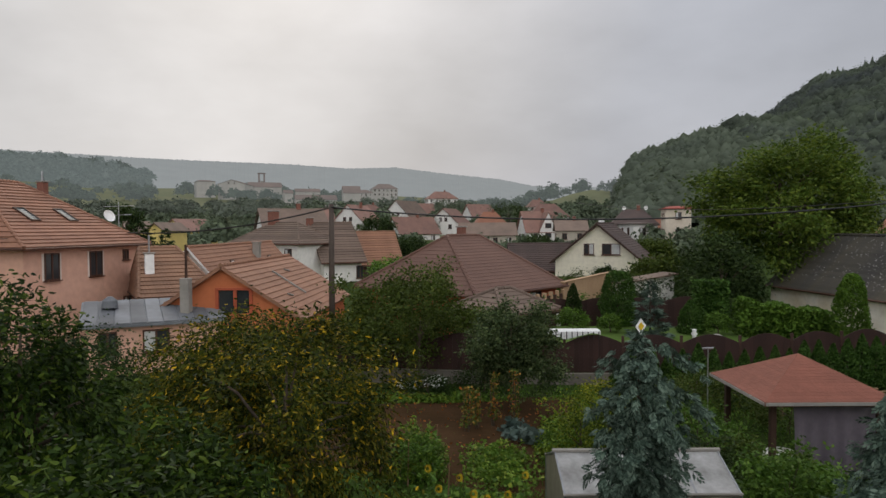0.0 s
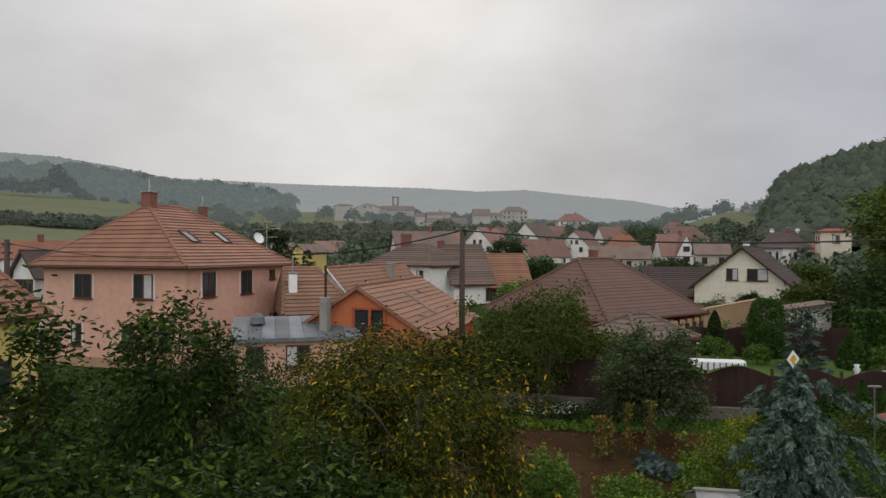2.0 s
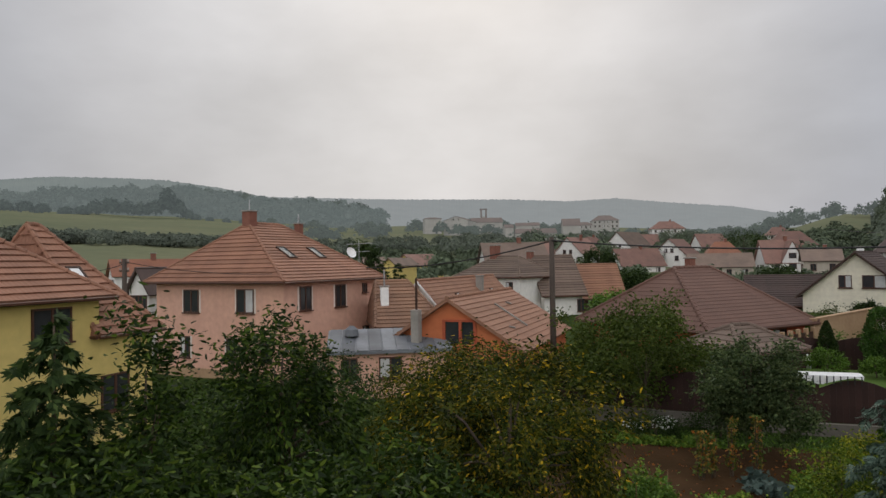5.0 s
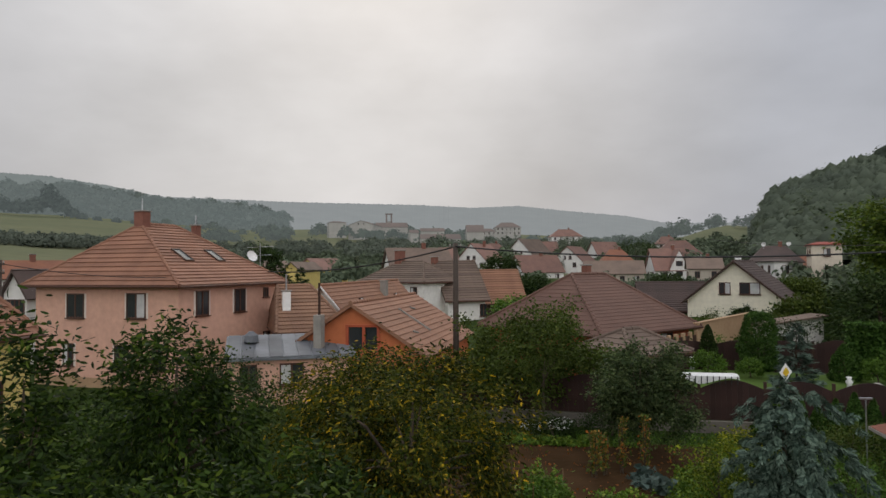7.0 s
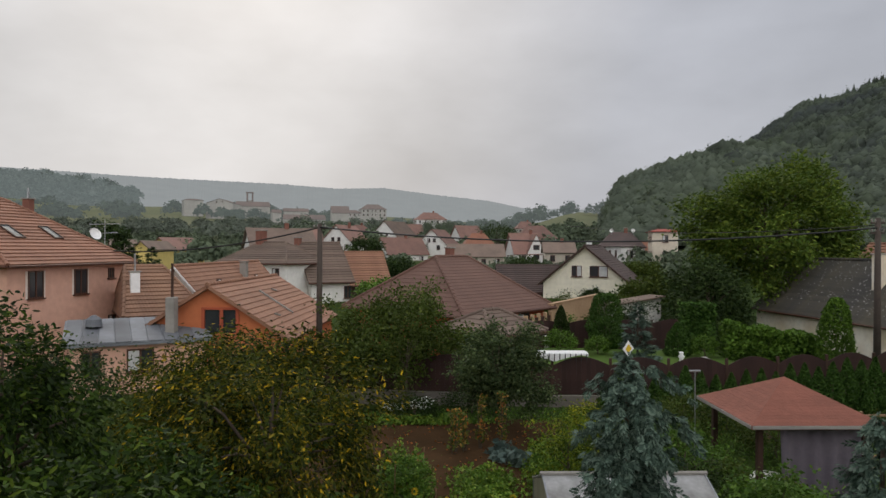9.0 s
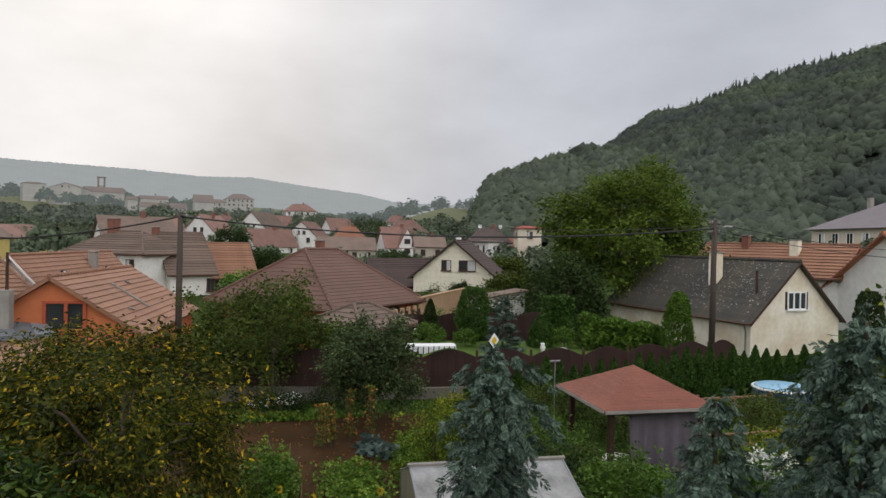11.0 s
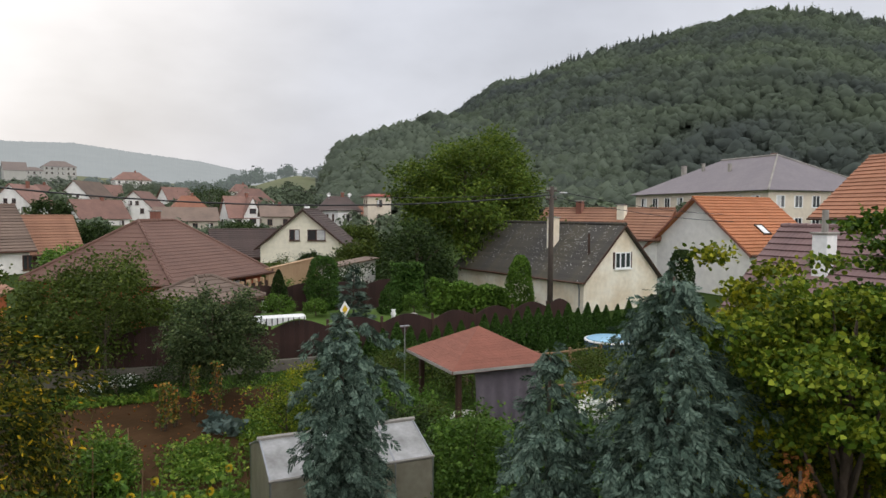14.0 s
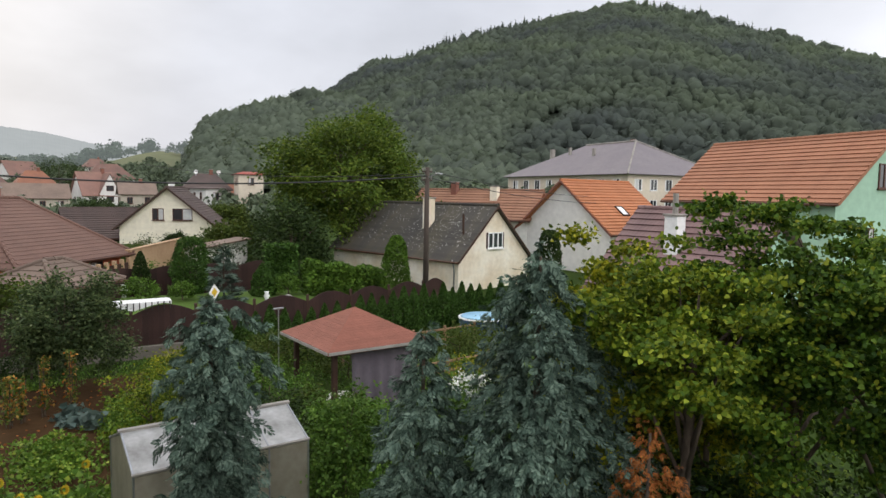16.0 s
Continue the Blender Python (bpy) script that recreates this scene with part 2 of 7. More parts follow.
def box(x0, y0, z0, x1, y1, z1, bevel=0.0):
    bm = bmesh.new()
    bmesh.ops.create_cube(bm, size=1, matrix=Matrix.Translation(((x0 + x1) / 2, (y0 + y1) / 2, (z0 + z1) / 2)) @ Matrix.Diagonal((abs(x1 - x0), abs(y1 - y0), abs(z1 - z0), 1)))
    if bevel:
        bmesh.ops.bevel(bm, geom=bm.edges[:], offset=bevel, segments=1, affect="EDGES")
    return bm


def tube_data(points, radii, sides=8):
    """Vertices and faces of a tapered tube along points."""
    v, f = [], []
    pts = [Vector(p) for p in points]
    for i, p in enumerate(pts):
        d = (pts[min(i + 1, len(pts) - 1)] - pts[max(i - 1, 0)]).normalized()
        s = d.cross(Vector((0.31, 0.95, 0.07))).normalized()
        u = s.cross(d)
        for k in range(sides):
            a = 2 * math.pi * k / sides
            v.append(p + (s * math.cos(a) + u * math.sin(a)) * radii[i])
    for i in range(len(pts) - 1):
        for k in range(sides):
            a, b = i * sides + k, i * sides + (k + 1) % sides
            f.append((a, b, b + sides, a + sides))
    f.append(tuple(range(sides))[::-1])
    f.append(tuple(range((len(pts) - 1) * sides, len(pts) * sides)))
    return v, f


def empty(name, m, label, category, group=""):
    ob = new(name)
    ob.empty_display_size = 0.3
    ob.matrix_world = m
    return tagged(ob, label, category, group)


# ---- ground: one sheet, polar grid round the viewpoint ----
RANGES = (0, 22, 45, 62, 85, 130, 200, 300, 420, 600, 900, 1500)
# heights at those ranges for a few bearings, in metres
PROFILE = (
    (-180, (0, 0, 0, 0, 0, 0, 0, 0, 0, 0, 0, 0)),
    (-78, (0, 0, 0, 0.5, 1, 4, 10, 14, 16, 16, 16, 16)),
    (-24, (0, 0, 0, 0.5, 1, 4, 10, 14, 16, 16, 16, 16)),
    (-16, (0, 0, 0, 0, 1, 4, 8, 13, 20, 26, 34, 40)),
    (-13.5, (0, 0, 0, 0, 1, 2, 4.5, 13, 30, 34, 42, 60)),
    (-10.5, (0, 0, 0, 0, 1, 2, 4.5, 12, 26, 30, 42, 60)),
    (-6, (0, 0, -0.2, 0, 1, 2, 4.5, 10, 15, 22, 38, 60)),
    (6, (0, 0, -0.5, 0, 0.8, 3.2, 6.5, 12, 18, 28, 44, 80)),
    (16, (0, 0, -0.6, -0.3, 0.4, 2.2, 6, 13, 23, 38, 52, 90)),
    (28, (0, 0, -1.0, -0.8, -0.2, 1.8, 5.5, 12, 21, 36, 56, 90)),
    (40, (0, 0, -1.2, -1.0, -0.5, 2, 7, 15, 26, 44, 70, 90)),
    (54, (0, 0, -1.2, -1.0, -0.5, 2, 8, 18, 30, 50, 76, 90)),
    (90, (0, 0, 0, 0, 0, 0, 0, 0, 0, 0, 0, 0)),
    (180, (0, 0, 0, 0, 0, 0, 0, 0, 0, 0, 0, 0)),
)
P_AZ = np.array([p[0] for p in PROFILE])
P_Z = np.array([p[1] for p in PROFILE], float)


# crests of the steep wooded hill and of the lower spur before it: bearing, elevation in degrees
HILL = ((-100, 2), (-90, 5), (-78, 8), (-70, 9.6), (-66.9, 10.2), (-63.5, 11.4), (-58.9, 13.0), (-53.7, 14.75), (-49.8, 15.3), (-47.2, 14.95), (-43.3, 14.3), (-39.4, 13.55), (-36, 12.8), (-32.4, 11.4), (-29, 10.8), (-28.3, 10.1), (-26.5, 9.0), (-25.7, 8.4), (-22, 5.0), (-18, 0.0))
SPUR = ((-44, 0.0), (-38, 2.5), (-33.3, 4.8), (-30.5, 6.9), (-28, 7.9), (-25.5, 8.35), (-21, 7.7), (-18.5, 6.95), (-16, 6.1), (-15.5, 5.6), (-15.1, 4.4), (-14.4, 3.0), (-13.6, 0.0))
HILL_R, SPUR_R = 560.0, 340.0


def rise(az, r, crest, far, foot, trees, power):
    """Height of a hillside that climbs from its foot to its crest and sinks behind it."""
    top = 6.5 + far * math.tan(radians(float(np.interp(az, [c[0] for c in crest], [c[1] for c in crest])))) - trees
    s = (r - foot) / (far - foot)
    return top * (max(s, 0) ** power if s < 1 else max(0.0, 1 - 0.5 * (s - 1)))


def ground(x, y):
    r, az = math.hypot(x, y), math.degrees(math.atan2(-x, y))
    col = np.array([np.interp(r, RANGES, row) for row in P_Z])
    z = float(np.interp(az, P_AZ, col))
    if -100 < az < -13.6 and r > 130:
        z = max(z, rise(az, r, HILL, HILL_R, 165, 6.3, 1.05), rise(az, r, SPUR, SPUR_R, 140, 6.5, 0.95))
    if 3.0 < x < 16.5 and 29.4 < y < 39.5:
        k = min(1.0, (y - 29.4) / 3.5, (39.5 - y) / 1.0, (x - 3.0) / 1.0, (16.5 - x) / 1.0)
        z += 1.0 * k * k * (3 - 2 * k)
    return z


def polar(az, r):
    return -r * math.sin(radians(az)), r * math.cos(radians(az))


def build_ground():
    azs = list(range(-180, -80, 8)) + [-80 + 1.5 * k for k in range(94)] + list(range(61, 180, 8))
    rs = [0.5, 5, 10, 15, 20, 25, 30, 36, 42, 50, 58, 66, 76, 88, 100, 115, 130, 150, 175, 200, 230, 260, 300, 340, 380, 420, 470, 520, 560, 600, 700, 800, 900, 1100, 1500]
    v, f = [(0, 0, 0)], []
    for r in rs:
        for a in azs:
            x, y = polar(a, r)
            v.append((x, y, ground(x, y) + (0 if r < 60 else noise.noise((x * 0.02, y * 0.02, 0)) * min(r * 0.004, 1.5))))
    n = len(azs)
    for i in range(len(rs) - 1):
        for k in range(n):
            a, b = 1 + i * n + k, 1 + i * n + (k + 1) % n
            f.append((a, a + n, b + n, b))
    f += [(0, 1 + k, 1 + (k + 1) % n) for k in range(n)]
    ob = mesh_ob("ground", v, f, M_GRASS, True)
    me = ob.data
    me.materials.append(M_MEADOW)
    me.materials.append(M_FLOOR)
    for poly in me.polygons:
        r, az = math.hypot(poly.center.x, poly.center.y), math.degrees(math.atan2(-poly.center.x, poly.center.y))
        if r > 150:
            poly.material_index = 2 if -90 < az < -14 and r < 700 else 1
    return tagged(ob, "grassy garden ground running out into meadow slopes", "ground", kind="structure")


build_ground()


# ---- houses ----
def roof_faces(lu, lv, ov, eave, ridge, kind, along, ends):
    """Planes of the roof as (eave_a, eave_b, top_a, top_b) in house coordinates."""
    x0, x1, y0, y1 = -ov, lu + ov, -ov, lv + ov
    slope = (ridge - eave) / ((lv if along == "u" else lu) / 2)
    ez = eave - slope * ov
    if along == "u":
        m = lv / 2
        h0, h1 = (lu * ends[0], lu * (1 - ends[1])) if kind == "hip" else (x0, x1)
        A, B = Vector((h0, m, ridge)), Vector((h1, m, ridge))
        c = [Vector((x0, y0, ez)), Vector((x1, y0, ez)), Vector((x1, y1, ez)), Vector((x0, y1, ez))]
        fs = [(c[0], c[1], A, B), (c[2], c[3], B, A)]
        if kind == "hip":
            fs += [(c[3], c[0], A, A), (c[1], c[2], B, B)]
    else:
        m = lu / 2
        h0, h1 = (lv * ends[0], lv * (1 - ends[1])) if kind == "hip" else (y0, y1)
        A, B = Vector((m, h0, ridge)), Vector((m, h1, ridge))
        c = [Vector((x0, y0, ez)), Vector((x1, y0, ez)), Vector((x1, y1, ez)), Vector((x0, y1, ez))]
        fs = [(c[3], c[0], B, A), (c[1], c[2], A, B)]
        if kind == "hip":
            fs += [(c[0], c[1], A, A), (c[2], c[3], B, B)]
    return fs, A, B


def house(label, x, y, heading, lu, lv, eave, ridge, wall, roof, kind="gable", along="u", ends=(0.3, 0.3), ov=0.5, course=0.38, base=None, windows=(), chimneys=(), detail=True, verge=None, gutter=True, lip=0.085, category="house", frame_mat=None, group=""):
    """Near corner at x, y; u runs along heading, v to its left. windows: (face 'u'|'v', along, sill, width, height, trim)."""
    g = ground(x, y) if base is None else base
    root = empty("house", pose(x, y, g, 0, 0, heading), label, category, group)
    e, r = eave - g, ridge - g
    V = []
    if kind == "gable":
        if along == "u":
            prof = [(0, 0, -1), (0, lv, -1), (0, lv, e), (0, lv / 2, r - 0.06), (0, 0, e)]
            V = [Vector(p) for p in prof] + [Vector((lu, p[1], p[2])) for p in prof]
        else:
            prof = [(0, 0, -1), (lu, 0, -1), (lu, 0, e), (lu / 2, 0, r - 0.06), (0, 0, e)]
            V = [Vector(p) for p in prof] + [Vector((p[0], lv, p[2])) for p in prof]
        F = [(0, 1, 2, 3, 4), (9, 8, 7, 6, 5)] + [(k, 5 + k, 5 + (k + 1) % 5, (k + 1) % 5) for k in range(5)]
    else:
        V = [Vector((a, b, c)) for c in (-1, e) for a, b in ((0, 0), (lu, 0), (lu, lv), (0, lv))]
        F = [(3, 2, 1, 0), (4, 5, 6, 7), (0, 1, 5, 4), (1, 2, 6, 5), (2, 3, 7, 6), (3, 0, 4, 7)]
    bm = bmesh.new()
    bv = [bm.verts.new(p) for p in V]
    for q in F:
        bm.faces.new([bv[k] for k in q])
    bmesh.ops.recalc_face_normals(bm, faces=bm.faces[:])
    part("wall", bm, wall, root)
    fs, A, B = roof_faces(lu, lv, ov, e, r, kind, along, ends)
    # roof body
    rv, rf = [], []
    for a, b, ta, tb in fs:
        nrm = (b - a).cross(ta - a).normalized()
        k = len(rv)
        tri = (ta - tb).length < 1e-6
        top = [a, b, tb] if tri else [a, b, tb, ta]
        rv += [p for p in top] + [p - nrm * 0.14 for p in top]
        m = len(top)
        rf += [tuple(range(k, k + m)), tuple(range(k + 2 * m - 1, k + m - 1, -1))] + [(k + q, k + m + q, k + m + (q + 1) % m, k + (q + 1) % m) for q in range(m)]
    rp = piece("roof", rv, rf, roof, root)
    if detail:
        for a, b, ta, tb in fs:
            nrm = (b - a).cross(ta - a).normalized()
            if nrm.z < 0:
                nrm = -nrm
            n = max(3, int(((a + b) / 2 - (ta + tb) / 2).length / course))
            for k in range(n):
                s0, s1 = k / n, min(1, (k + 1.12) / n)
                p = [a.lerp(ta, s0) + nrm * lip, b.lerp(tb, s0) + nrm * lip, b.lerp(tb, s1) + nrm * 0.012, a.lerp(ta, s1) + nrm * 0.012]
                p += [a.lerp(ta, s0) + nrm * 0.005, b.lerp(tb, s0) + nrm * 0.005]
                mid = (p[0] + p[1]) / 2
                ux = (b - a).normalized()
                rot = Matrix((ux, nrm.cross(ux), nrm)).transposed().to_4x4()
                loc = Matrix.Translation(mid) @ rot
                inv = loc.inverted()
                ob = piece("tile_course", [inv @ q for q in p], [(0, 1, 2, 3), (4, 5, 1, 0), (0, 3, 4), (1, 5, 2)], roof, rp)
                ob.matrix_local = loc
        caps = [(A, B)]
        if kind == "hip":
            cc = [fs[0][0], fs[0][1], fs[1][0], fs[1][1]]
            if along == "u":
                caps += [(cc[0], A), (cc[3], A), (cc[1], B), (cc[2], B)]
            else:
                caps += [(cc[0], B), (cc[1], A), (cc[2], A), (cc[3], B)]
        for p, q in caps:
            if (q - p).length < 0.2:
                continue
            n = max(2, int((q - p).length / 0.4))
            pts, rad = [], []
            for k in range(n):
                pts += [p.lerp(q, k / n) + Vector((0, 0, 0.03)), p.lerp(q, (k + 0.97) / n) + Vector((0, 0, 0.03))]
                rad += [0.13, 0.10]
            piece("ridge_cap", *tube_data(pts, rad, 8), roof, rp)
    if gutter and detail:
        for a, b, ta, tb in fs:
            out = Vector(((a + b) / 2 - (ta + tb) / 2).to_2d()).normalized() * 0.06
            o3 = Vector((out[0], out[1], -0.07))
            piece("gutter", *tube_data([a + o3, b + o3], [0.075, 0.075], 6), M_BROWNFRAME, root)
    if verge and kind == "gable":
        for a, b, ta, tb in fs:
            for p, q in ((a, ta), (b, tb)):
                d = (p - q)
                side = (b - a).normalized() * (0.05 if p is b else -0.05)
                v = [p, q, q - Vector((0, 0, 0.18)), p - Vector((0, 0, 0.18))]
                v += [w + side for w in v]
                piece("verge_board", v, [(3, 2, 1, 0), (4, 5, 6, 7), (0, 1, 5, 4), (1, 2, 6, 5), (2, 3, 7, 6), (3, 0, 4, 7)], verge, root)
    for wi in windows:
        add_window(root, *wi, lu=lu, lv=lv, g=g, frame_mat=frame_mat or M_BROWNFRAME)
    for cx, cy, z0, z1, w, cm in chimneys:
        part("chimney", box(cx - w / 2, cy - w / 2, z0 - g, cx + w / 2, cy + w / 2, z1 - g, 0.02), cm, root, "masonry chimney with a capping slab")
        part("chimney_cap", box(cx - w / 2 - 0.07, cy - w / 2 - 0.07, z1 - g, cx + w / 2 + 0.07, cy + w / 2 + 0.07, z1 - g + 0.09, 0.02), M_CONCRETE, root)
    return root


def add_window(root, face, s, sill, w, h, trim=None, lu=0, lv=0, g=0, frame_mat=None, panes=2, curtain=True):
    z = sill - g
    if face == "u":
        m = Matrix.Translation((s, 0, z))
    elif face == "v":
        m = Matrix.Translation((0, s, z)) @ Matrix.Rotation(-math.pi / 2, 4, "Z")
    else:
        m = Matrix.Translation((lu, s, z)) @ Matrix.Rotation(math.pi / 2, 4, "Z")
    fm = frame_mat or M_BROWNFRAME
    bm = bmesh.new()
    f = 0.075
    bars = [(-w / 2, 0, -w / 2 + f, h), (w / 2 - f, 0, w / 2, h), (-w / 2 + f, 0, w / 2 - f, f), (-w / 2 + f, h - f, w / 2 - f, h)]
    for k in range(1, panes):
        c = -w / 2 + w * k / panes
        bars.append((c - 0.05, f, c + 0.05, h - f))
    for x0, z0, x1, z1 in bars:
        bmesh.ops.create_cube(bm, size=1, matrix=Matrix.Translation(((x0 + x1) / 2, -0.02, (z0 + z1) / 2)) @ Matrix.Diagonal((x1 - x0, 0.1, z1 - z0, 1)))
    win = part("window", bm, fm, root)
    win.matrix_local = m
    for k in range(panes):
        c0, c1 = -w / 2 + f + (w - 2 * f) * k / panes, -w / 2 + f + (w - 2 * f) * (k + 1) / panes
        pane = part("pane", box(c0, -0.035, f, c1, -0.008, h - f), M_CURTAIN if curtain and (k * 7 + int(s * 10)) % 5 == 0 else M_GLASS, win)
    part("sill", box(-w / 2 - 0.08, -0.16, -0.07, w / 2 + 0.08, 0.0, 0.0), fm, win)
    if trim:
        for x0, x1 in ((-w / 2 - 0.16, -w / 2), (w / 2, w / 2 + 0.16)):
            part("surround", box(x0, -0.019, 0, x1, 0.011, h), trim, win)
    return win


def on_face(root, name, face, s0, s1, z0, z1, t, material, label=""):
    """A slab on the wall, in the house's own heights."""
    if face == "u":
        b = box(s0, -t, z0, s1, 0.0, z1)
    else:
        b = box(-t, s0, z0, 0.0, s1, z1)
    return part(name, b, material, root, label)


M_LIGHTPINK = mat("pale_window_surround", (0.70, 0.62, 0.56), (0.64, 0.57, 0.515), 0.8, 0.9)


def skylight(root, x, y, z, slope_dir, pitch, w=0.8, h=1.2, glass=None):
    """A roof window lying on a slope: slope_dir is the heading of the downhill way in house coordinates."""
    g = root.location.z
    m = Matrix.Translation((x, y, z - g)) @ Matrix.Rotation(radians(slope_dir + 90), 4, "Z") @ Matrix.Rotation(radians(pitch), 4, "X")
    bm = bmesh.new()
    for x0, y0, x1, y1 in ((-w / 2, -h / 2, -w / 2 + 0.09, h / 2), (w / 2 - 0.09, -h / 2, w / 2, h / 2), (-w / 2 + 0.09, -h / 2, w / 2 - 0.09, -h / 2 + 0.09), (-w / 2 + 0.09, h / 2 - 0.09, w / 2 - 0.09, h / 2)):
        bmesh.ops.create_cube(bm, size=1, matrix=Matrix.Translation(((x0 + x1) / 2, (y0 + y1) / 2, 0.07)) @ Matrix.Diagonal((x1 - x0, y1 - y0, 0.16, 1)))
    sk = part("roof_window", bm, M_DARKWOOD, root)
    sk.matrix_local = m
    part("pane", box(-w / 2 + 0.09, -h / 2 + 0.09, 0.02, w / 2 - 0.09, h / 2 - 0.09, 0.11), glass or M_SKYGLASS, sk)


M_ROOF_EDGE = mat("red_roof_edge", (0.30, 0.07, 0.05), (0.24, 0.06, 0.045), 0.6, 0.8)
M_ROOF_DULL = mat("dull_brown_tile", (0.165, 0.118, 0.092), (0.125, 0.092, 0.073), 0.5, 0.85, 0.3, waves=("X", 1.6), obj=0.2)
M_SKYGLASS = mat("reflecting_roof_pane", (0.06, 0.075, 0.085), None, 0.5, 0.4, spec=0.12)
pink = house("pink plastered two-storey house with a clay tile hip roof", -23.36, 37.27, 80.1, 10.3, 12.0, 5.85, 9.6, M_PINK, M_TILE_PINK, "hip", "u", (0.30, 0.38), 0.6,
             windows=[("v", 3.3, 3.4, 1.55, 1.6, M_LIGHTPINK), ("v", 8.4, 3.35, 1.5, 1.6, M_LIGHTPINK), ("v", 9.0, 0.2, 0.9, 1.5, M_LIGHTPINK), ("v", 4.6, 0.2, 0.9, 1.5, M_LIGHTPINK), ("v", 1.6, 0.2, 0.9, 1.5, None),
                      ("u", 2.1, 3.5, 1.2, 1.6, M_LIGHTPINK), ("u", 5.9, 3.5, 1.2, 1.6, M_LIGHTPINK), ("u", 8.9, 4.4, 0.6, 0.7, None), ("u", 9.0, 0.9, 0.8, 1.0, None)],
             chimneys=[(3.2, 6.0, 9.2, 10.45, 0.75, M_BRICK), (7.6, 5.2, 8.8, 9.7, 0.5, M_BRICK)])
on_face(pink, "plinth", "v", 0.0, 12.0, -0.4, 0.55, 0.05, M_TAN, "brown plinth band")
for sx in (3.0, 6.2):
    skylight(pink, sx, 2.4, 5.85 + 2.4 * 3.75 / 6.0, -90, math.degrees(math.atan2(3.75, 6.0)), 0.8, 1.5)
for px, py, pz in ((7.45, 5.1, 10.4), (7.75, 5.3, 10.35), (3.2, 6.0, 11.3)):
    piece("pipe", *tube_data([(px, py, 9.6 + 1), (px, py, pz + 1.1)], [0.06, 0.05], 8), M_STEEL, pink, "thin flue pipe")
dv, df = tube_data([(0, 0, 0), (0, -0.05, 0.0), (0, -0.16, 0.0)], [0.08, 0.34, 0.45], 16)
dish = piece("satellite_dish", dv, df[:-1], M_WHITEPAINT, pink, "pale satellite dish")
dish.matrix_local = pose(9.9, 2.0, 8.4, -25, 0, -15)
piece("dish_arm", *tube_data([(9.9, 2.05, 8.35), (10.0, 2.6, 7.6)], [0.03, 0.03], 6), M_STEEL, pink)
for face in ("u",):
    piece("downpipe", *tube_data([(10.2, -0.08, 0.2), (10.2, -0.08, 6.5)], [0.05, 0.05], 8), M_BROWNFRAME, pink)

yellow = house("yellow plastered house with a brown tiled hip roof", -21.85, 11.9, 88.0, 9.0, 8.5, 5.75, 8.9, M_YELLOW, M_TILE_PINK, "hip", "u", (0.4, 0.42), 0.45,
               windows=[("u", 6.9, 3.8, 1.65, 1.3, None)])
side = house("lower side wing of a yellow house with a brown tile roof", -21.55, 20.91, 88.0, 2.75, 8.0, 4.25, 8.4, M_YELLOW, M_TILE_PINK, "hip", "u", (0.0, 0.8), 0.35, windows=[("u", 0.75, 0.75, 1.4, 1.5, None)])
skylight(side, 0.6, 1.9, 6.22, -90, 46.0, 0.7, 0.9, M_WHITEPAINT)

orange = house("orange plastered gable house with a loggia under the gable", -7.45, 34.55, 87.4, 12.2, 7.94, 2.0, 4.57, M_ORANGE, M_TILE_ORANGE, "gable", "u", ov=0.35, gutter=False, lip=0.06)
go = orange.location.z
on_face(orange, "loggia_opening", "v", 2.5, 4.25, 2.1 - go, 3.3 - go, 0.012, M_GLASS, "dark glazed loggia opening")
for s0 in (2.42, 3.25, 4.2):
    on_face(orange, "loggia_post", "v", s0, s0 + 0.16, 2.0 - go, 3.35 - go, 0.10, M_REDWALL, "red brown post")
on_face(orange, "loggia_beam", "v", 2.42, 4.36, 3.3 - go, 3.42 - go, 0.12, M_REDWALL)
sl = 2.57 / 3.97
piece("roof_edge_strip", *tube_data([(5.0, 2.9, 2.0 - go + 2.9 * sl + 0.1), (5.0, 0.9, 2.0 - go + 0.9 * sl + 0.1)], [0.06, 0.06], 6), M_CONCRETE, orange, "pale roof edge strip")
for sx, sy in ((7.2, 2.8), (2.2, 1.2)):
    piece("snow_guard", *tube_data([(sx, sy, 2.0 - go + sy * sl + 0.12), (sx + 0.4, sy - 0.2, 2.0 - go + sy * sl - 0.0)], [0.05, 0.05], 6), M_CONCRETE, orange)
part("chimney", box(-1.2, 5.3, 0.0, -0.7, 5.75, 4.0 - go, 0.02), M_CONCRETE, orange, "grey rendered chimney stack")
piece("flue", *tube_data([(-0.95, 5.5, 4.0 - go), (-0.95, 5.5, 5.7 - go)], [0.07, 0.06], 8), M_DARKWOOD, orange, "dark flue pipe")
annex = house("low pink annex with a seamed zinc sheet roof", -16.6, 31.0, 26.0, 6.0, 7.5, 2.05, 2.75, M_PINK, M_METAL, "gable", "u", ov=0.3, detail=False,
              windows=[("u", 0.9, 0.55, 0.8, 1.1, None), ("u", 3.0, 0.55, 1.2, 1.1, None)], frame_mat=M_BROWNFRAME)
ga = annex.location.z
for k in range(9):
    v = [Vector((-0.2 + k * 0.71, y, z - ga)) for y, z in ((-0.28, 2.02), (3.7, 2.76))]
    v = [v[0], v[1], v[1] + Vector((0.66, 0, 0)), v[0] + Vector((0.66, 0, 0))]
    v += [q + Vector((0, 0, 0.035)) for q in v]
    piece("roof_sheet", v, [(3, 2, 1, 0), (4, 5, 6, 7), (0, 1, 5, 4), (1, 2, 6, 5), (2, 3, 7, 6), (3, 0, 4, 7)], M_METAL, annex)
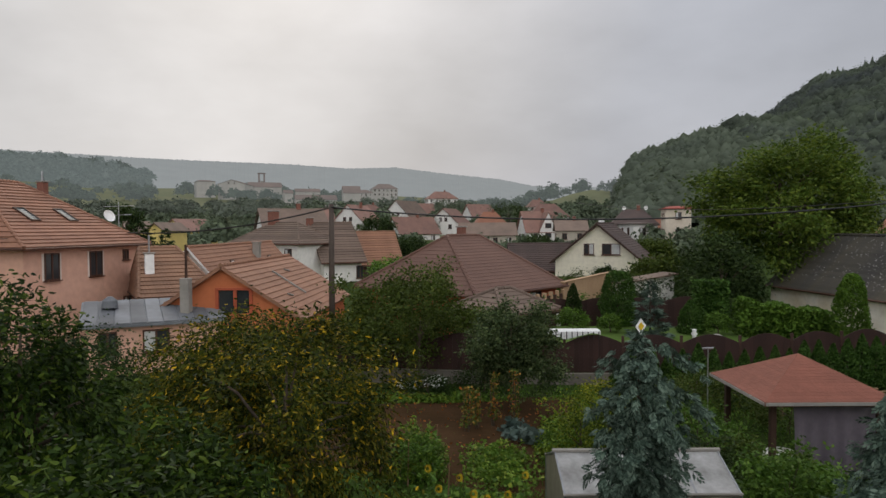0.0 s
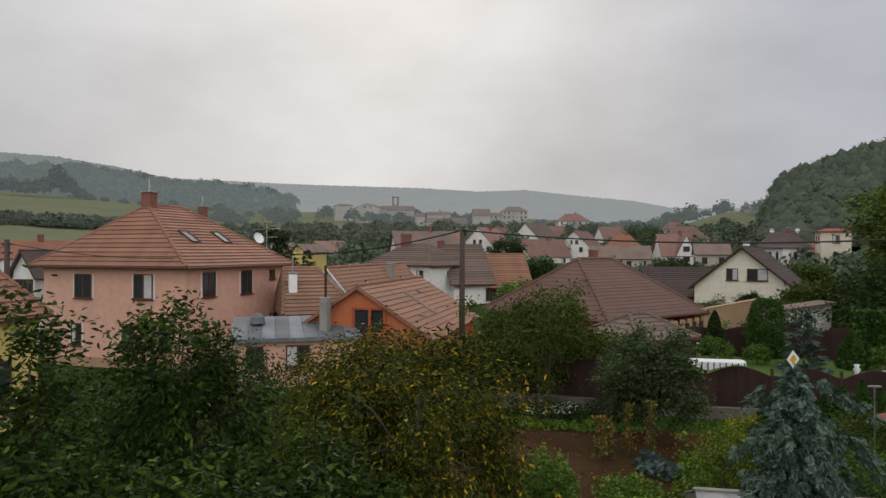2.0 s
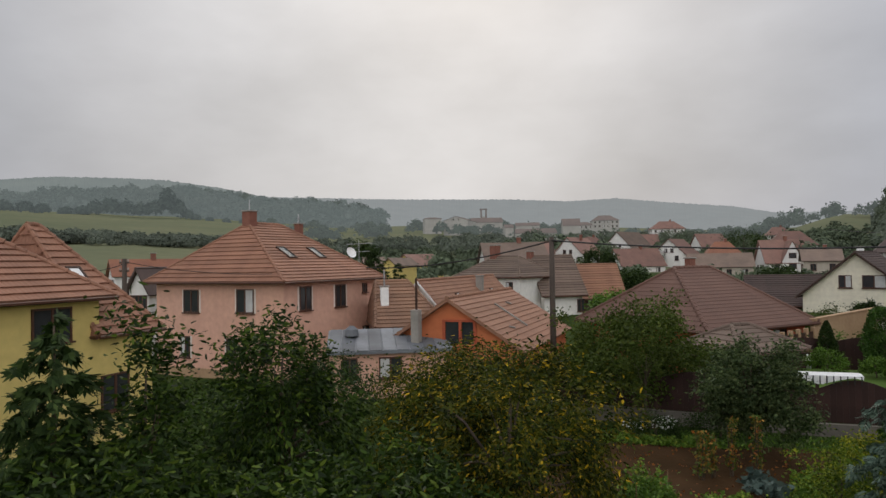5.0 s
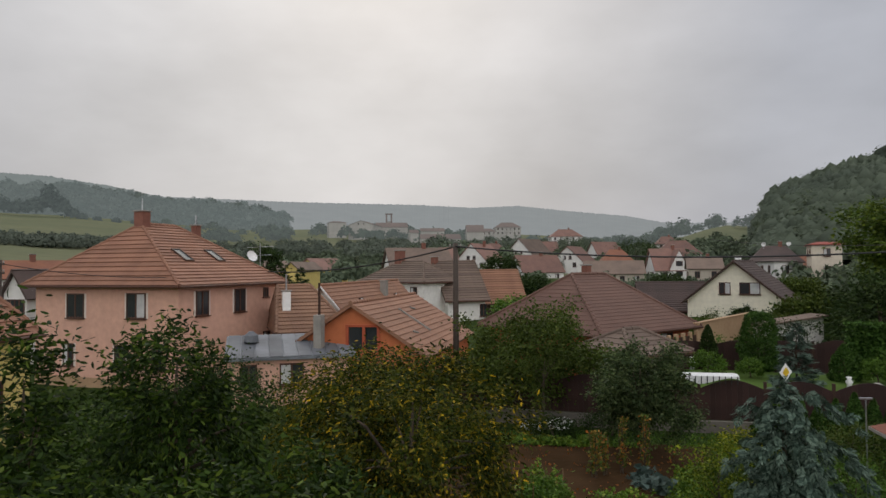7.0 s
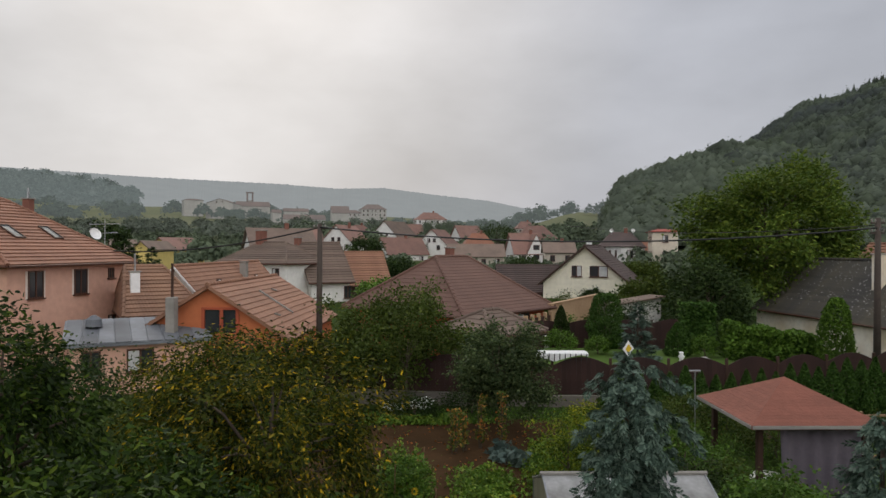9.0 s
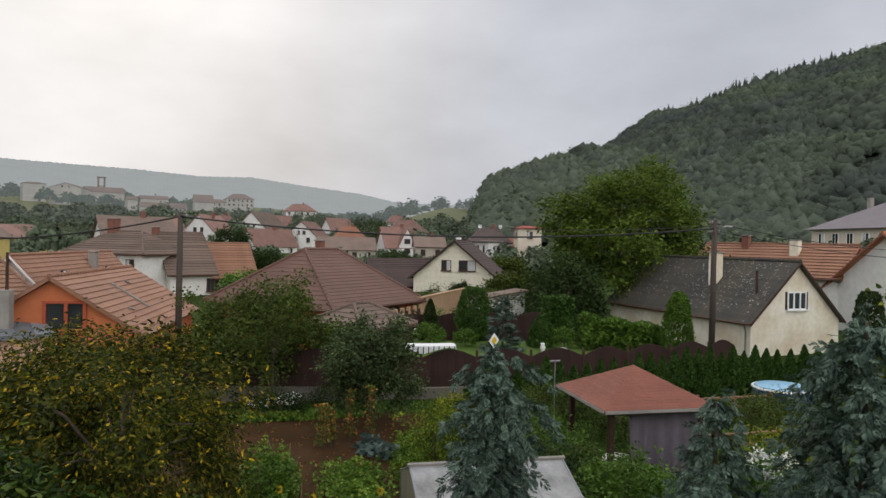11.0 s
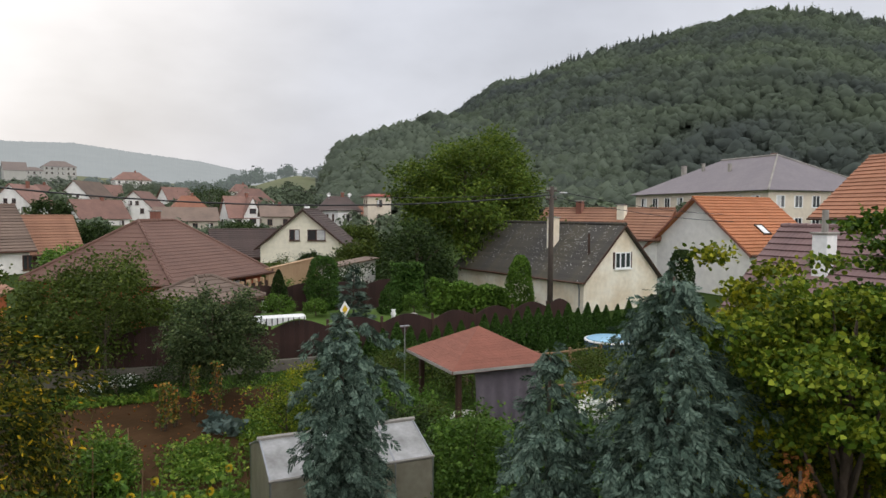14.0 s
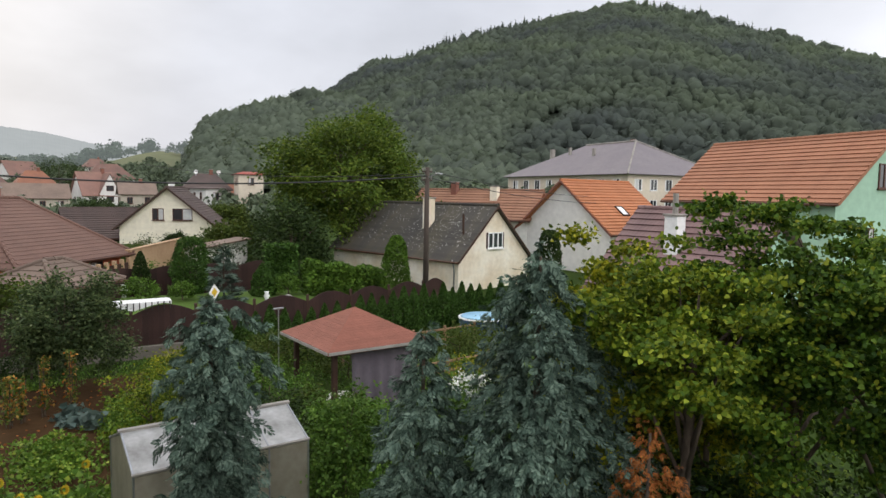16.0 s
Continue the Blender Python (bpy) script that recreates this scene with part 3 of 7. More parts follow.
piece("roof_dome", *tube_data([(1.0, 2.2, 3.15), (1.0, 2.2, 3.5), (1.0, 2.2, 3.7)], [0.4, 0.36, 0.12], 12), M_METAL, annex, "grey sheet hood")
house_d = house("house with a weathered brown tile hip roof", -18.42, 41.19, 29.7, 4.29, 7.3, 2.51, 5.24, M_WHITE, M_TILE_OLD, "hip", "u", (0.02, 0.44), 0.35, chimneys=[(0.5, 1.7, 2.9, 4.9, 0.55, M_WHITEPAINT)])
piece("flue", *tube_data([(0.5, 1.7, 4.9 - house_d.location.z), (0.5, 1.7, 6.1 - house_d.location.z)], [0.06, 0.06], 8), M_STEEL, house_d, "thin steel flue")
house_e = house("house with old red tile roof and white verge", -15.18, 49.03, 86.9, 18.7, 6.78, 1.32, 5.15, M_WHITE, M_TILE_ORANGE, "gable", "u", verge=M_WHITEPAINT, lip=0.06, chimneys=[(11.5, 2.3, 3.6, 5.2, 0.6, M_CONCRETE)])
for sx in (5.0, 14.5):
    skylight(house_e, sx, 1.9, 1.32 + 1.9 * 3.83 / 3.39, -90, math.degrees(math.atan2(3.83, 3.39)), 0.8, 1.1, M_WHITEPAINT)
house_g = house("white house with a dark hipped roof and red chimneys", -15.2, 70.7, 60.0, 6.0, 9.5, 5.15, 7.1, M_WHITE, M_ROOF_DULL, "hip", "v", (0.3, 0.3), windows=[("v", 1.5, 2.8, 1.0, 1.5, None)],
                chimneys=[(3.0, 6.5, 6.6, 8.4, 0.9, M_BRICK), (4.6, 2.5, 5.8, 7.6, 0.6, M_BRICK)])
house_g2 = house("white house with a dark gable roof", -12.9, 72.6, 30.0, 4.4, 8.0, 3.2, 7.1, M_WHITE, M_ROOF_DULL, "gable", "u", windows=[("u", 4.2, 0.9, 0.9, 1.4, None)])
house_g3 = house("shed with a faded red tile roof", -10.6, 78.0, 22.0, 5.8, 6.5, 2.6, 6.0, M_DARKWOOD, M_TILE_ORANGE, "gable", "u")
house_h = house("bungalow with a large brown tile hip roof and red walls", 1.94, 40.93, 47.3, 9.0, 10.1, 2.75, 5.9, M_REDWALL, M_TILE_BROWN, "hip", "u", (0.34, 0.28), 0.6, course=0.34, lip=0.035, chimneys=[(5.2, 5.6, 5.4, 6.5, 0.5, M_BRICK)],
                windows=[("u", 6.5, 0.8, 1.2, 1.3, None), ("u", 3.0, 0.8, 1.2, 1.3, None)])
shelter = house("garden shelter with a brown tiled hip roof", 3.07, 33.83, 39.8, 3.6, 3.7, 2.25, 3.15, M_DARKWOOD, M_ROOF_DULL, "hip", "u", (0.35, 0.35), 0.35, lip=0.05, category="shelter")
house_k = house("cream gable house with a dark brown roof", 12.9, 76.8, -24.0, 9.6, 10.0, 2.85, 6.85, M_CREAM, M_TILE_DARK, "gable", "v", verge=M_DARKWOOD, windows=[("u", 3.85, 3.35, 1.15, 1.25, None), ("u", 6.3, 3.35, 2.0, 1.25, None)],
                chimneys=[(4.0, 6.5, 6.0, 7.4, 0.6, M_WHITEPAINT)])
shed_k = house("long shed with a dark brown roof", 8.6, 80.0, 0.0, 7.0, 8.0, 1.6, 4.4, M_DARKWOOD, M_TILE_DARK, "gable", "u", category="shed")
house_m = house("old cottage with stained plaster and a mossy slate roof", 26.34, 35.24, 8.0, 7.1, 14.5, 2.35, 5.8, M_OLDWALL, M_SLATE, "gable", "v", ov=0.25, course=0.26, lip=0.014,
                chimneys=[(2.0, 5.2, 4.0, 6.2, 0.65, M_OLDWALL)], verge=M_DARKWOOD, frame_mat=M_WHITEPAINT)
piece("flue", *tube_data([(1.5, 1.1, 3.6), (1.5, 1.1, 5.2)], [0.08, 0.08], 8), M_DARKWOOD, house_m, "dark flue pipe")
piece("downpipe", *tube_data([(-0.1, 0.3, 0), (-0.1, 0.3, 1.6), (-0.3, 0.3, 2.2)], [0.05, 0.05, 0.05], 8), M_STEEL, house_m)
add_window(house_m, "u", 3.55, 2.85, 1.5, 1.1, M_DARKWOOD, lu=7.1, lv=14.5, g=house_m.location.z, frame_mat=M_WHITEPAINT, panes=3, curtain=False)
house_n = house("house with an old red tile roof and brick chimneys", 40.5, 44.2, 27.0, 6.0, 12.0, 4.7, 7.0, M_WHITE, M_TILE_ORANGE, "gable", "v", chimneys=[(2.6, 8.5, 6.0, 7.7, 0.6, M_BRICK), (2.0, 4.0, 5.6, 7.3, 0.7, M_CREAM)])
house_o = house("white gable house with a bright orange tile roof", 41.04, 35.12, 3.0, 8.3, 9.8, 3.95, 7.85, M_WHITE, M_TILE_BRIGHT, "gable", "u", ov=0.5, verge=M_BRICK)
skylight(house_o, 3.6, 1.7, 5.3, -90, 38, 0.9, 1.2, M_WHITEPAINT)
house_p = house("large beige public building with a grey hipped roof", 88.9, 73.0, -5.6, 24.0, 34.0, 10.8, 16.9, M_BEIGE, M_GREYROOF, "hip", "v", (0.3, 0.3), 0.8, detail=False,
                windows=[("v", 2.5 + 3.6 * k, z, 1.5, 1.9, M_WHITEPAINT) for k in range(9) for z in (7.7, 4.2)] + [("u", 2.5 + 3.6 * k, z, 1.5, 1.9, M_WHITEPAINT) for k in range(6) for z in (7.7, 4.2)], frame_mat=M_WHITEPAINT,
                chimneys=[(7.0, 16.0, 14.0, 15.6, 0.5, M_CONCRETE), (15.0, 14.0, 15.8, 17.6, 0.8, M_BRICK), (8.0, 24.0, 14.6, 16.2, 0.5, M_CONCRETE), (10.0, 32.0, 14.0, 16.3, 0.8, M_CONCRETE)])
gp = house_p.location.z
for a, b in (((-0.8, -0.8, 10.4 - gp), (12.0, 10.2, 17.0 - gp)), ((24.8, -0.8, 10.4 - gp), (12.0, 10.2, 17.0 - gp)), ((12, 10.2, 17.0 - gp), (12, 23.8, 17.0 - gp))):
    piece("ridge_cap", *tube_data([Vector(a), Vector(b)], [0.16, 0.16], 6), M_CONCRETE, house_p, "pale sheet ridge cap")
house_q = house("mint green house with an orange tile roof", 38.32, 17.3, -10.7, 8.5, 12.2, 6.75, 10.4, M_MINT, M_TILE_WARM, "gable", "v", windows=[("u", 3.9, 7.2, 0.95, 1.4, None), ("v", 8.8, 5.5, 2.9, 0.7, None), ("u", 2.8, 3.6, 1.0, 1.4, None)])
house_r = house("house with a purple brown tile roof and a white chimney", 22.6, 14.0, 2.0, 7.4, 6.0, 2.6, 6.0, M_MINT, M_TILE_PURPLE, "gable", "v", chimneys=[(1.9, 3.3, 3.6, 5.75, 0.62, M_WHITEPAINT)], verge=M_DARKWOOD)
piece("flue", *tube_data([(1.9, 3.3, 5.75), (1.9, 3.3, 6.7)], [0.12, 0.12], 8), M_CONCRETE, house_r, "concrete flue pot")

# pale lichen patches on the slate roof
gm = house_m.location.z
lich = []
rl = random.Random(12)
for k in range(620):
    a, b, w = rl.uniform(0.02, 0.98) ** 0.8, rl.uniform(0.2, 14.3) ** 1.15 % 14.3, rl.uniform(0.02, 0.08)
    c = Vector((3.55 * a, b, 2.35 - gm + 3.45 * a + 0.045))
    su, sv = Vector((1, 0, 3.45 / 3.55)).normalized() * w * 0.6, Vector((0, 1, 0)) * w
    lich.append([c - su, c + sv, c + su, c - sv])
M_LICHEN = mat("pale_lichen", (0.34, 0.34, 0.31), (0.22, 0.22, 0.19), 3.0, 1.0, island=0.4)
ob = mesh_ob("lichen", [q for r in lich for q in r], [(4 * k, 4 * k + 1, 4 * k + 2, 4 * k + 3) for k in range(len(lich))], M_LICHEN)
ob.parent = house_m
tagged(ob, "pale lichen patches on slates", kind="stuff")

# ---- village beyond ----
VILLAGE = (
    ("white gabled house with a brown red roof and a porch", -27.9, 169.7, -19, 8.5, 11.0, 8.1, 12.4, 4.9, M_WHITE, M_TILE_PINK, "gable", "v"),
    ("white gabled house with a dull red roof", -19.3, 214.1, -27, 9.9, 13.0, 10.2, 15.2, 6.4, M_WHITE, M_TILE_OLD, "gable", "v"),
    ("long house with a red tile roof and white gable end", -9.5, 149.7, 32, 10.3, 7.0, 5.4, 9.0, 4.2, M_WHITE, M_TILE_PINK, "gable", "u"),
    ("white gabled house with brick chimneys", -3.5, 178.0, -21, 7.7, 10.0, 8.0, 11.6, 5.7, M_WHITE, M_TILE_PINK, "gable", "v"),
    ("distant house with a pinkish roof and white walls", -6.8, 319.9, 13, 14.5, 9.0, 20.5, 23.9, 17.2, M_WHITE, M_TILE_PINK, "hip", "u"),
    ("white house with a dull red roof", 9.5, 204.8, 25, 7.6, 9.0, 9.3, 13.7, 6.5, M_WHITE, M_TILE_PINK, "gable", "u"),
    ("small house with a bright orange hipped roof", 9.0, 174.8, 3, 7.4, 8.0, 7.8, 10.6, 5.8, M_CREAM, M_TILE_ORANGE, "hip", "u"),
    ("long barn with a faded brown roof", 3.8, 139.9, 1, 11.5, 8.0, 5.0, 7.5, 3.4, M_GREY, M_TILE_OLD, "gable", "u"),
    ("white two-storey house with a front gable dormer", 18.2, 144.9, 10, 7.6, 7.5, 5.7, 10.0, 2.6, M_WHITE, M_TILE_PINK, "gable", "u"),
    ("house with a faded red roof behind a white house", 24.0, 183.4, 1, 10.4, 9.0, 9.6, 13.0, 5.8, M_WHITE, M_TILE_PINK, "hip", "u"),
    ("house with a low brown roof", 22.7, 133.1, -6, 5.9, 8.0, 5.9, 7.9, 4.1, M_GREY, M_TILE_OLD, "gable", "u"),
    ("white modern house with a dark roof", 30.6, 107.7, 2, 3.1, 8.0, 7.0, 7.2, 2.0, M_WHITE, M_TILE_DARK, "hip", "u"),
    ("house with a dark slate roof and two dishes", 29.9, 118.3, -12, 7.7, 9.0, 7.0, 9.6, 3.6, M_WHITE, M_TILE_DARK, "hip", "u"),
    ("beige flat house with a red roof edge", 36.6, 110.1, -12, 4.0, 7.0, 9.5, 9.9, 4.6, M_BEIGE, M_ROOF_EDGE, "hip", "u"),
    ("small house with an orange roof and white wall", 38.4, 122.1, -17, 2.6, 6.0, 6.1, 7.8, 4.3, M_WHITE, M_TILE_ORANGE, "gable", "u"),
    ("yellow house with a dull red roof and white gable", -49.9, 130.8, 55, 6.9, 9.0, 6.2, 8.5, 3.6, M_YELLOW, M_TILE_PINK, "gable", "u"),
    ("ochre house with a small front gable", -43.6, 98.8, -1, 2.3, 9.0, 6.5, 7.5, 4.2, M_YELLOW, M_TILE_OLD, "gable", "v"),
    ("ochre house wing with a brown roof", -47.7, 101.3, 29, 3.1, 7.0, 6.3, 7.7, 4.1, M_YELLOW, M_TILE_OLD, "gable", "u"),
    ("house with a brown roof and a large brick chimney", -24.6, 92.8, 23, 8.8, 9.0, 6.7, 9.4, 5.6, M_WHITE, M_ROOF_DULL, "gable", "u"),
    ("house with a pale pink roof", -29.5, 157.3, 17, 3.9, 8.0, 8.5, 11.2, 6.4, M_WHITE, M_TILE_PINK, "gable", "u"),
    ("distant house with a red roof and white walls", -26.6, 223.4, 19, 7.3, 9.0, 11.3, 14.4, 8.2, M_WHITE, M_TILE_PINK, "hip", "u"),
    ("distant house with a pink roof", -9.5, 239.8, 10, 6.6, 9.0, 11.3, 15.3, 8.4, M_WHITE, M_TILE_PINK, "gable", "u"),
    ("distant white house above a village", 38.2, 297.6, 3, 8.9, 9.0, 15.6, 18.8, 12.6, M_WHITE, M_TILE_PINK, "hip", "u"),
    ("far pale flat-roofed hall", -161.8, 441.3, 26, 11.9, 14.0, 37.8, 39.0, 33.3, M_CREAM, M_GREYROOF, "hip", "u"),
    ("far barn with a low brown gable", -139.7, 417.2, 1, 16.7, 20.0, 34.1, 36.9, 27.7, M_GREY, M_TILE_OLD, "gable", "v"),
    ("far long farm shed", -127.4, 442.0, 20, 21.0, 16.0, 34.0, 37.5, 30.6, M_GREY, M_TILE_OLD, "gable", "u"),
    ("far long white shed", -91.9, 420.1, 16, 15.0, 12.0, 29.5, 31.6, 27.7, M_GREY, M_TILE_OLD, "gable", "u"),
    ("far long brown-roofed shed", -81.2, 371.2, 16, 22.6, 14.0, 22.5, 25.3, 20.0, M_GREY, M_TILE_OLD, "gable", "u"),
    ("far small white house", -91.7, 389.4, 23, 4.9, 8.0, 27.0, 28.9, 24.4, M_CREAM, M_TILE_OLD, "gable", "u"),
    ("far white school with a low roof", -46.5, 447.6, 14, 16.8, 14.0, 32.7, 36.2, 27.4, M_CREAM, M_GREYROOF, "hip", "u"),
    ("far wing of a white school", -55.5, 444.5, 15, 9.4, 12.0, 29.8, 32.0, 27.2, M_CREAM, M_TILE_PINK, "hip", "u"),
    ("far house with a pink roof", -61.3, 415.5, 14, 10.5, 12.0, 28.3, 32.8, 25.1, M_GREY, M_TILE_PINK, "gable", "u"),
    ("house with a bright orange roof", -66.0, 66.6, 53, 8.1, 5.0, 5.8, 7.7, 3.0, M_WHITE, M_TILE_ORANGE, "gable", "u"),
    ("white house with a grey roof", -41.8, 45.8, 92, 5.0, 2.0, 4.9, 6.6, 0.0, M_WHITE, M_TILE_DARK, "gable", "u"),
)
# far walls and roofs emit a grey glow that paints the haze on them
M_FARWALL = mat("haze_glow_far_wall", (0.30, 0.285, 0.255), (0.22, 0.21, 0.19), 0.1, 1.0, glow=(0.085, 0.088, 0.087), spec=0.0)
M_FARROOF = mat("haze_glow_far_roof", (0.13, 0.095, 0.08), (0.10, 0.075, 0.065), 0.1, 1.0, glow=(0.075, 0.076, 0.076), spec=0.0)
# white plaster dimmed in its base colour for the haze before village walls
M_WHITE_HAZED = mat("haze_dimmed_white_plaster", (0.70, 0.685, 0.66), (0.63, 0.615, 0.59), 0.2, 0.9)
M_ROOF_RED = mat("dull_red_tile", (0.215, 0.120, 0.095), (0.165, 0.098, 0.080), 0.5, 0.85, 0.3, waves=("X", 1.6), obj=0.2)
M_ROOF_ORANGE = mat("dull_orange_tile", (0.29, 0.125, 0.075), (0.22, 0.10, 0.065), 0.5, 0.85, 0.3, waves=("X", 1.6), obj=0.15)
for k, (label, x, y, heading, lu, lv, eave, ridge, foot, wall_m, roof_m, kind, along) in enumerate(VILLAGE):
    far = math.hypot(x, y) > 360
    wall_m, roof_m = (M_FARWALL, M_FARROOF) if far else (M_WHITE_HAZED if wall_m is M_WHITE else wall_m, roof_m)
    roof_m = {M_TILE_PINK: M_ROOF_RED, M_TILE_ORANGE: M_ROOF_ORANGE, M_TILE_OLD: M_ROOF_DULL}.get(roof_m, roof_m)
    wz = eave - 1.9
    n = max(1, int(lu / 2.7))
    wins = [("u", lu * (q + 0.5) / n, z, 0.95, 1.2, None) for q in range(n) for z in (wz, wz - 2.7) if lu > 2.5 and (not far or "school" in label)] + [("v", lv * (0.3 + 0.4 * q), z, 0.9, 1.2, None) for q in range(2) for z in (wz, wz - 2.7) if not far]
    if along == "v" and lu > 5:
        wins += [("u", lu * q, eave + 0.1, 0.8, 1.0, None) for q in (0.4, 0.6)]
    h = house(label, x, y, heading, lu, lv, eave, ridge, wall_m, roof_m, kind, along, (0.28, 0.28), ov=0.4, windows=wins, detail=False, base=min(ground(x, y), foot) - 0.3, group="village houses",
              chimneys=[(lu * 0.62, lv * 0.5, ridge - 0.8, ridge + 0.7, 0.6, M_BRICK)] if k % 2 == 0 and not far and ridge - eave > 1.5 else ())
    g = h.location.z
    if "front gable dormer" in label:
        # a cross gable standing on the eaves wall
        c, w, t = lu * 0.62, 1.9, ridge - 0.5 - g
        v = [Vector(p) for p in ((c - w, -0.3, 0), (c + w, -0.3, 0), (c + w, -0.3, eave - g), (c, -0.3, t), (c - w, -0.3, eave - g))]
        v += [p + Vector((0, 3.9, 0)) for p in v]
        piece("dormer_wall", v, [(4, 3, 2, 1, 0), (5, 6, 7, 8, 9), (0, 1, 6, 5), (1, 2, 7, 6), (4, 0, 5, 9)], wall_m, h, "white gabled wall dormer")
        for sg in (-1, 1):
            a, b = Vector((c + sg * (w + 0.3), -0.5, eave - g - 0.35)), Vector((c, -0.5, t + 0.05))
            v = [a, b, b + Vector((0, 4.2, 0)), a + Vector((0, 4.2, 0))]
            v += [p + Vector((0, 0, 0.16)) for p in v]
            piece("dormer_roof", v, [(3, 2, 1, 0), (4, 5, 6, 7), (0, 1, 5, 4), (1, 2, 6, 5), (2, 3, 7, 6), (3, 0, 4, 7)], roof_m, h)
        for z in (eave - g + 0.5, eave - g - 1.6):
            win = part("dormer_window", box(c - 0.7, -0.36, z, c + 0.7, -0.29, z + 1.1), M_BROWNFRAME, h)
            part("pane", box(c - 0.6, -0.375, z + 0.1, c + 0.6, -0.362, z + 1.0), M_GLASS, win)
    if "two dishes" in label:
        for px in (2.2, 6.0):
            dv, df = tube_data([(0, 0, 0), (0, -0.05, 0.0), (0, -0.14, 0.0)], [0.06, 0.28, 0.36], 14)
            piece("satellite_dish", dv, df[:-1], M_WHITEPAINT, h, "white satellite dish").location = (px, 3.6, ridge - g + 0.25)
            piece("dish_mast", *tube_data([(px, 3.7, ridge - g - 1.0), (px, 3.7, ridge - g + 0.3)], [0.04, 0.04], 6), M_STEEL, h)
tower = empty("hose_tower", pose(-122.3, 453.8, ground(-122.3, 453.8), 0, 0, 15), "far grey concrete tower with an open top", "tower")
for px in (-1.7, 1.7):
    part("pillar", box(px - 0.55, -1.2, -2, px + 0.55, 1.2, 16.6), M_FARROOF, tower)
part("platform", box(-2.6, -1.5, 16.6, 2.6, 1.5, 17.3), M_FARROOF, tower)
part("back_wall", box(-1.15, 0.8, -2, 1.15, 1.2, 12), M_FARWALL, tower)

# ---- foliage ----
RNG = np.random.default_rng(7)


def unit(a):
    return a / np.maximum(np.linalg.norm(a, axis=-1, keepdims=True), 1e-9)


def quads_mesh(name, quads, material):
    """quads: N x k x 3 corner points, one leaf each."""
    n, k = len(quads), quads.shape[1]
    me = bpy.data.meshes.new(name)
    me.vertices.add(n * k)
    me.vertices.foreach_set("co", np.ascontiguousarray(quads, dtype=np.float32).ravel())
    me.loops.add(n * k)
    me.loops.foreach_set("vertex_index", np.arange(n * k, dtype=np.int32))
    me.polygons.add(n)
    me.polygons.foreach_set("loop_start", np.arange(0, n * k, k, dtype=np.int32))
    me.polygons.foreach_set("loop_total", np.full(n, k, dtype=np.int32))
    me.materials.append(material)
    me.update(calc_edges=True)
    return new(name, me)


def leaves(centres, length, width, droop=0.4, outward=None, up=0.0, oval=False):
    """Leaf blades at the centres: a folded rhomb each, hanging and turned at random."""
    n = len(centres)
    d = RNG.normal(size=(n, 3))
    d[:, 2] = d[:, 2] * 0.5 - droop + up
    if outward is not None:
        d += outward * 0.8
    d = unit(d)
    s = unit(np.cross(d, RNG.normal(size=(n, 3))))
    nn = np.cross(d, s)
    L = length * RNG.uniform(0.7, 1.25, (n, 1))
    W = width * RNG.uniform(0.75, 1.25, (n, 1))
    a = centres - d * L / 2
    c = centres + d * L / 2
    m = centres - d * L * 0.08 + nn * W * 0.22
    if oval:
        lo, hi = centres - d * L * 0.26 + nn * W * 0.18, centres + d * L * 0.16 + nn * W * 0.2
        return np.stack([a, lo + s * W * 0.42, hi + s * W * 0.44, c - nn * W * 0.1, hi - s * W * 0.44, lo - s * W * 0.42], axis=1)
    return np.stack([a, m + s * W / 2, c, m - s * W / 2], axis=1)


def sprays(origins, dirs, length, width, blades=5, spread=0.7):
    """Fans of narrow blades, for conifers."""
    n = len(origins)
    side = unit(np.cross(dirs, RNG.normal(size=(n, 3)) * 0.5 + [0, 0, 1.0]))
    nrm = np.cross(dirs, side)
    out = []
    for k in range(blades):
        f = (k / (blades - 1) - 0.5) * 2 if blades > 1 else 0
        d = unit(dirs + side * f * spread + nrm * RNG.normal(0, 0.15, (n, 1)))
        L = length * (1 - 0.35 * abs(f)) * RNG.uniform(0.75, 1.2, (n, 1))
        w = unit(np.cross(d, nrm)) * width / 2
        o = origins + dirs * length * 0.25 * (1 - abs(f))
        out.append(np.stack([o, o + d * L * 0.45 + w, o + d * L, o + d * L * 0.45 - w], axis=1))
    return np.concatenate(out)


def ferns(origins, dirs, length, width, blades=9):
    """Flat feathery sprays: a stem with side blades that shorten to the tip."""
    n = len(origins)
    side = unit(np.cross(dirs, RNG.normal(size=(n, 3)) * 0.6 + [0, 0, 1.0]))
    L0 = length * RNG.uniform(0.75, 1.3, (n, 1))
    out = []
    for k in range(blades):
        f = k / (blades - 1)
        sg = 0.0 if k == blades - 1 else (1.0 if k % 2 else -1.0)
        d = unit(dirs * 0.9 + side * sg * 0.85 + RNG.normal(0, 0.12, (n, 3)) - [0, 0, 0.15])
        o = origins + dirs * L0 * (0.1 + 0.75 * f)
        L = L0 * (0.55 - 0.28 * f)
        w = unit(np.cross(d, np.cross(dirs, side))) * width / 2
        out.append(np.stack([o, o + d * L * 0.5 + w, o + d * L, o + d * L * 0.5 - w], axis=1))
    return np.concatenate(out)


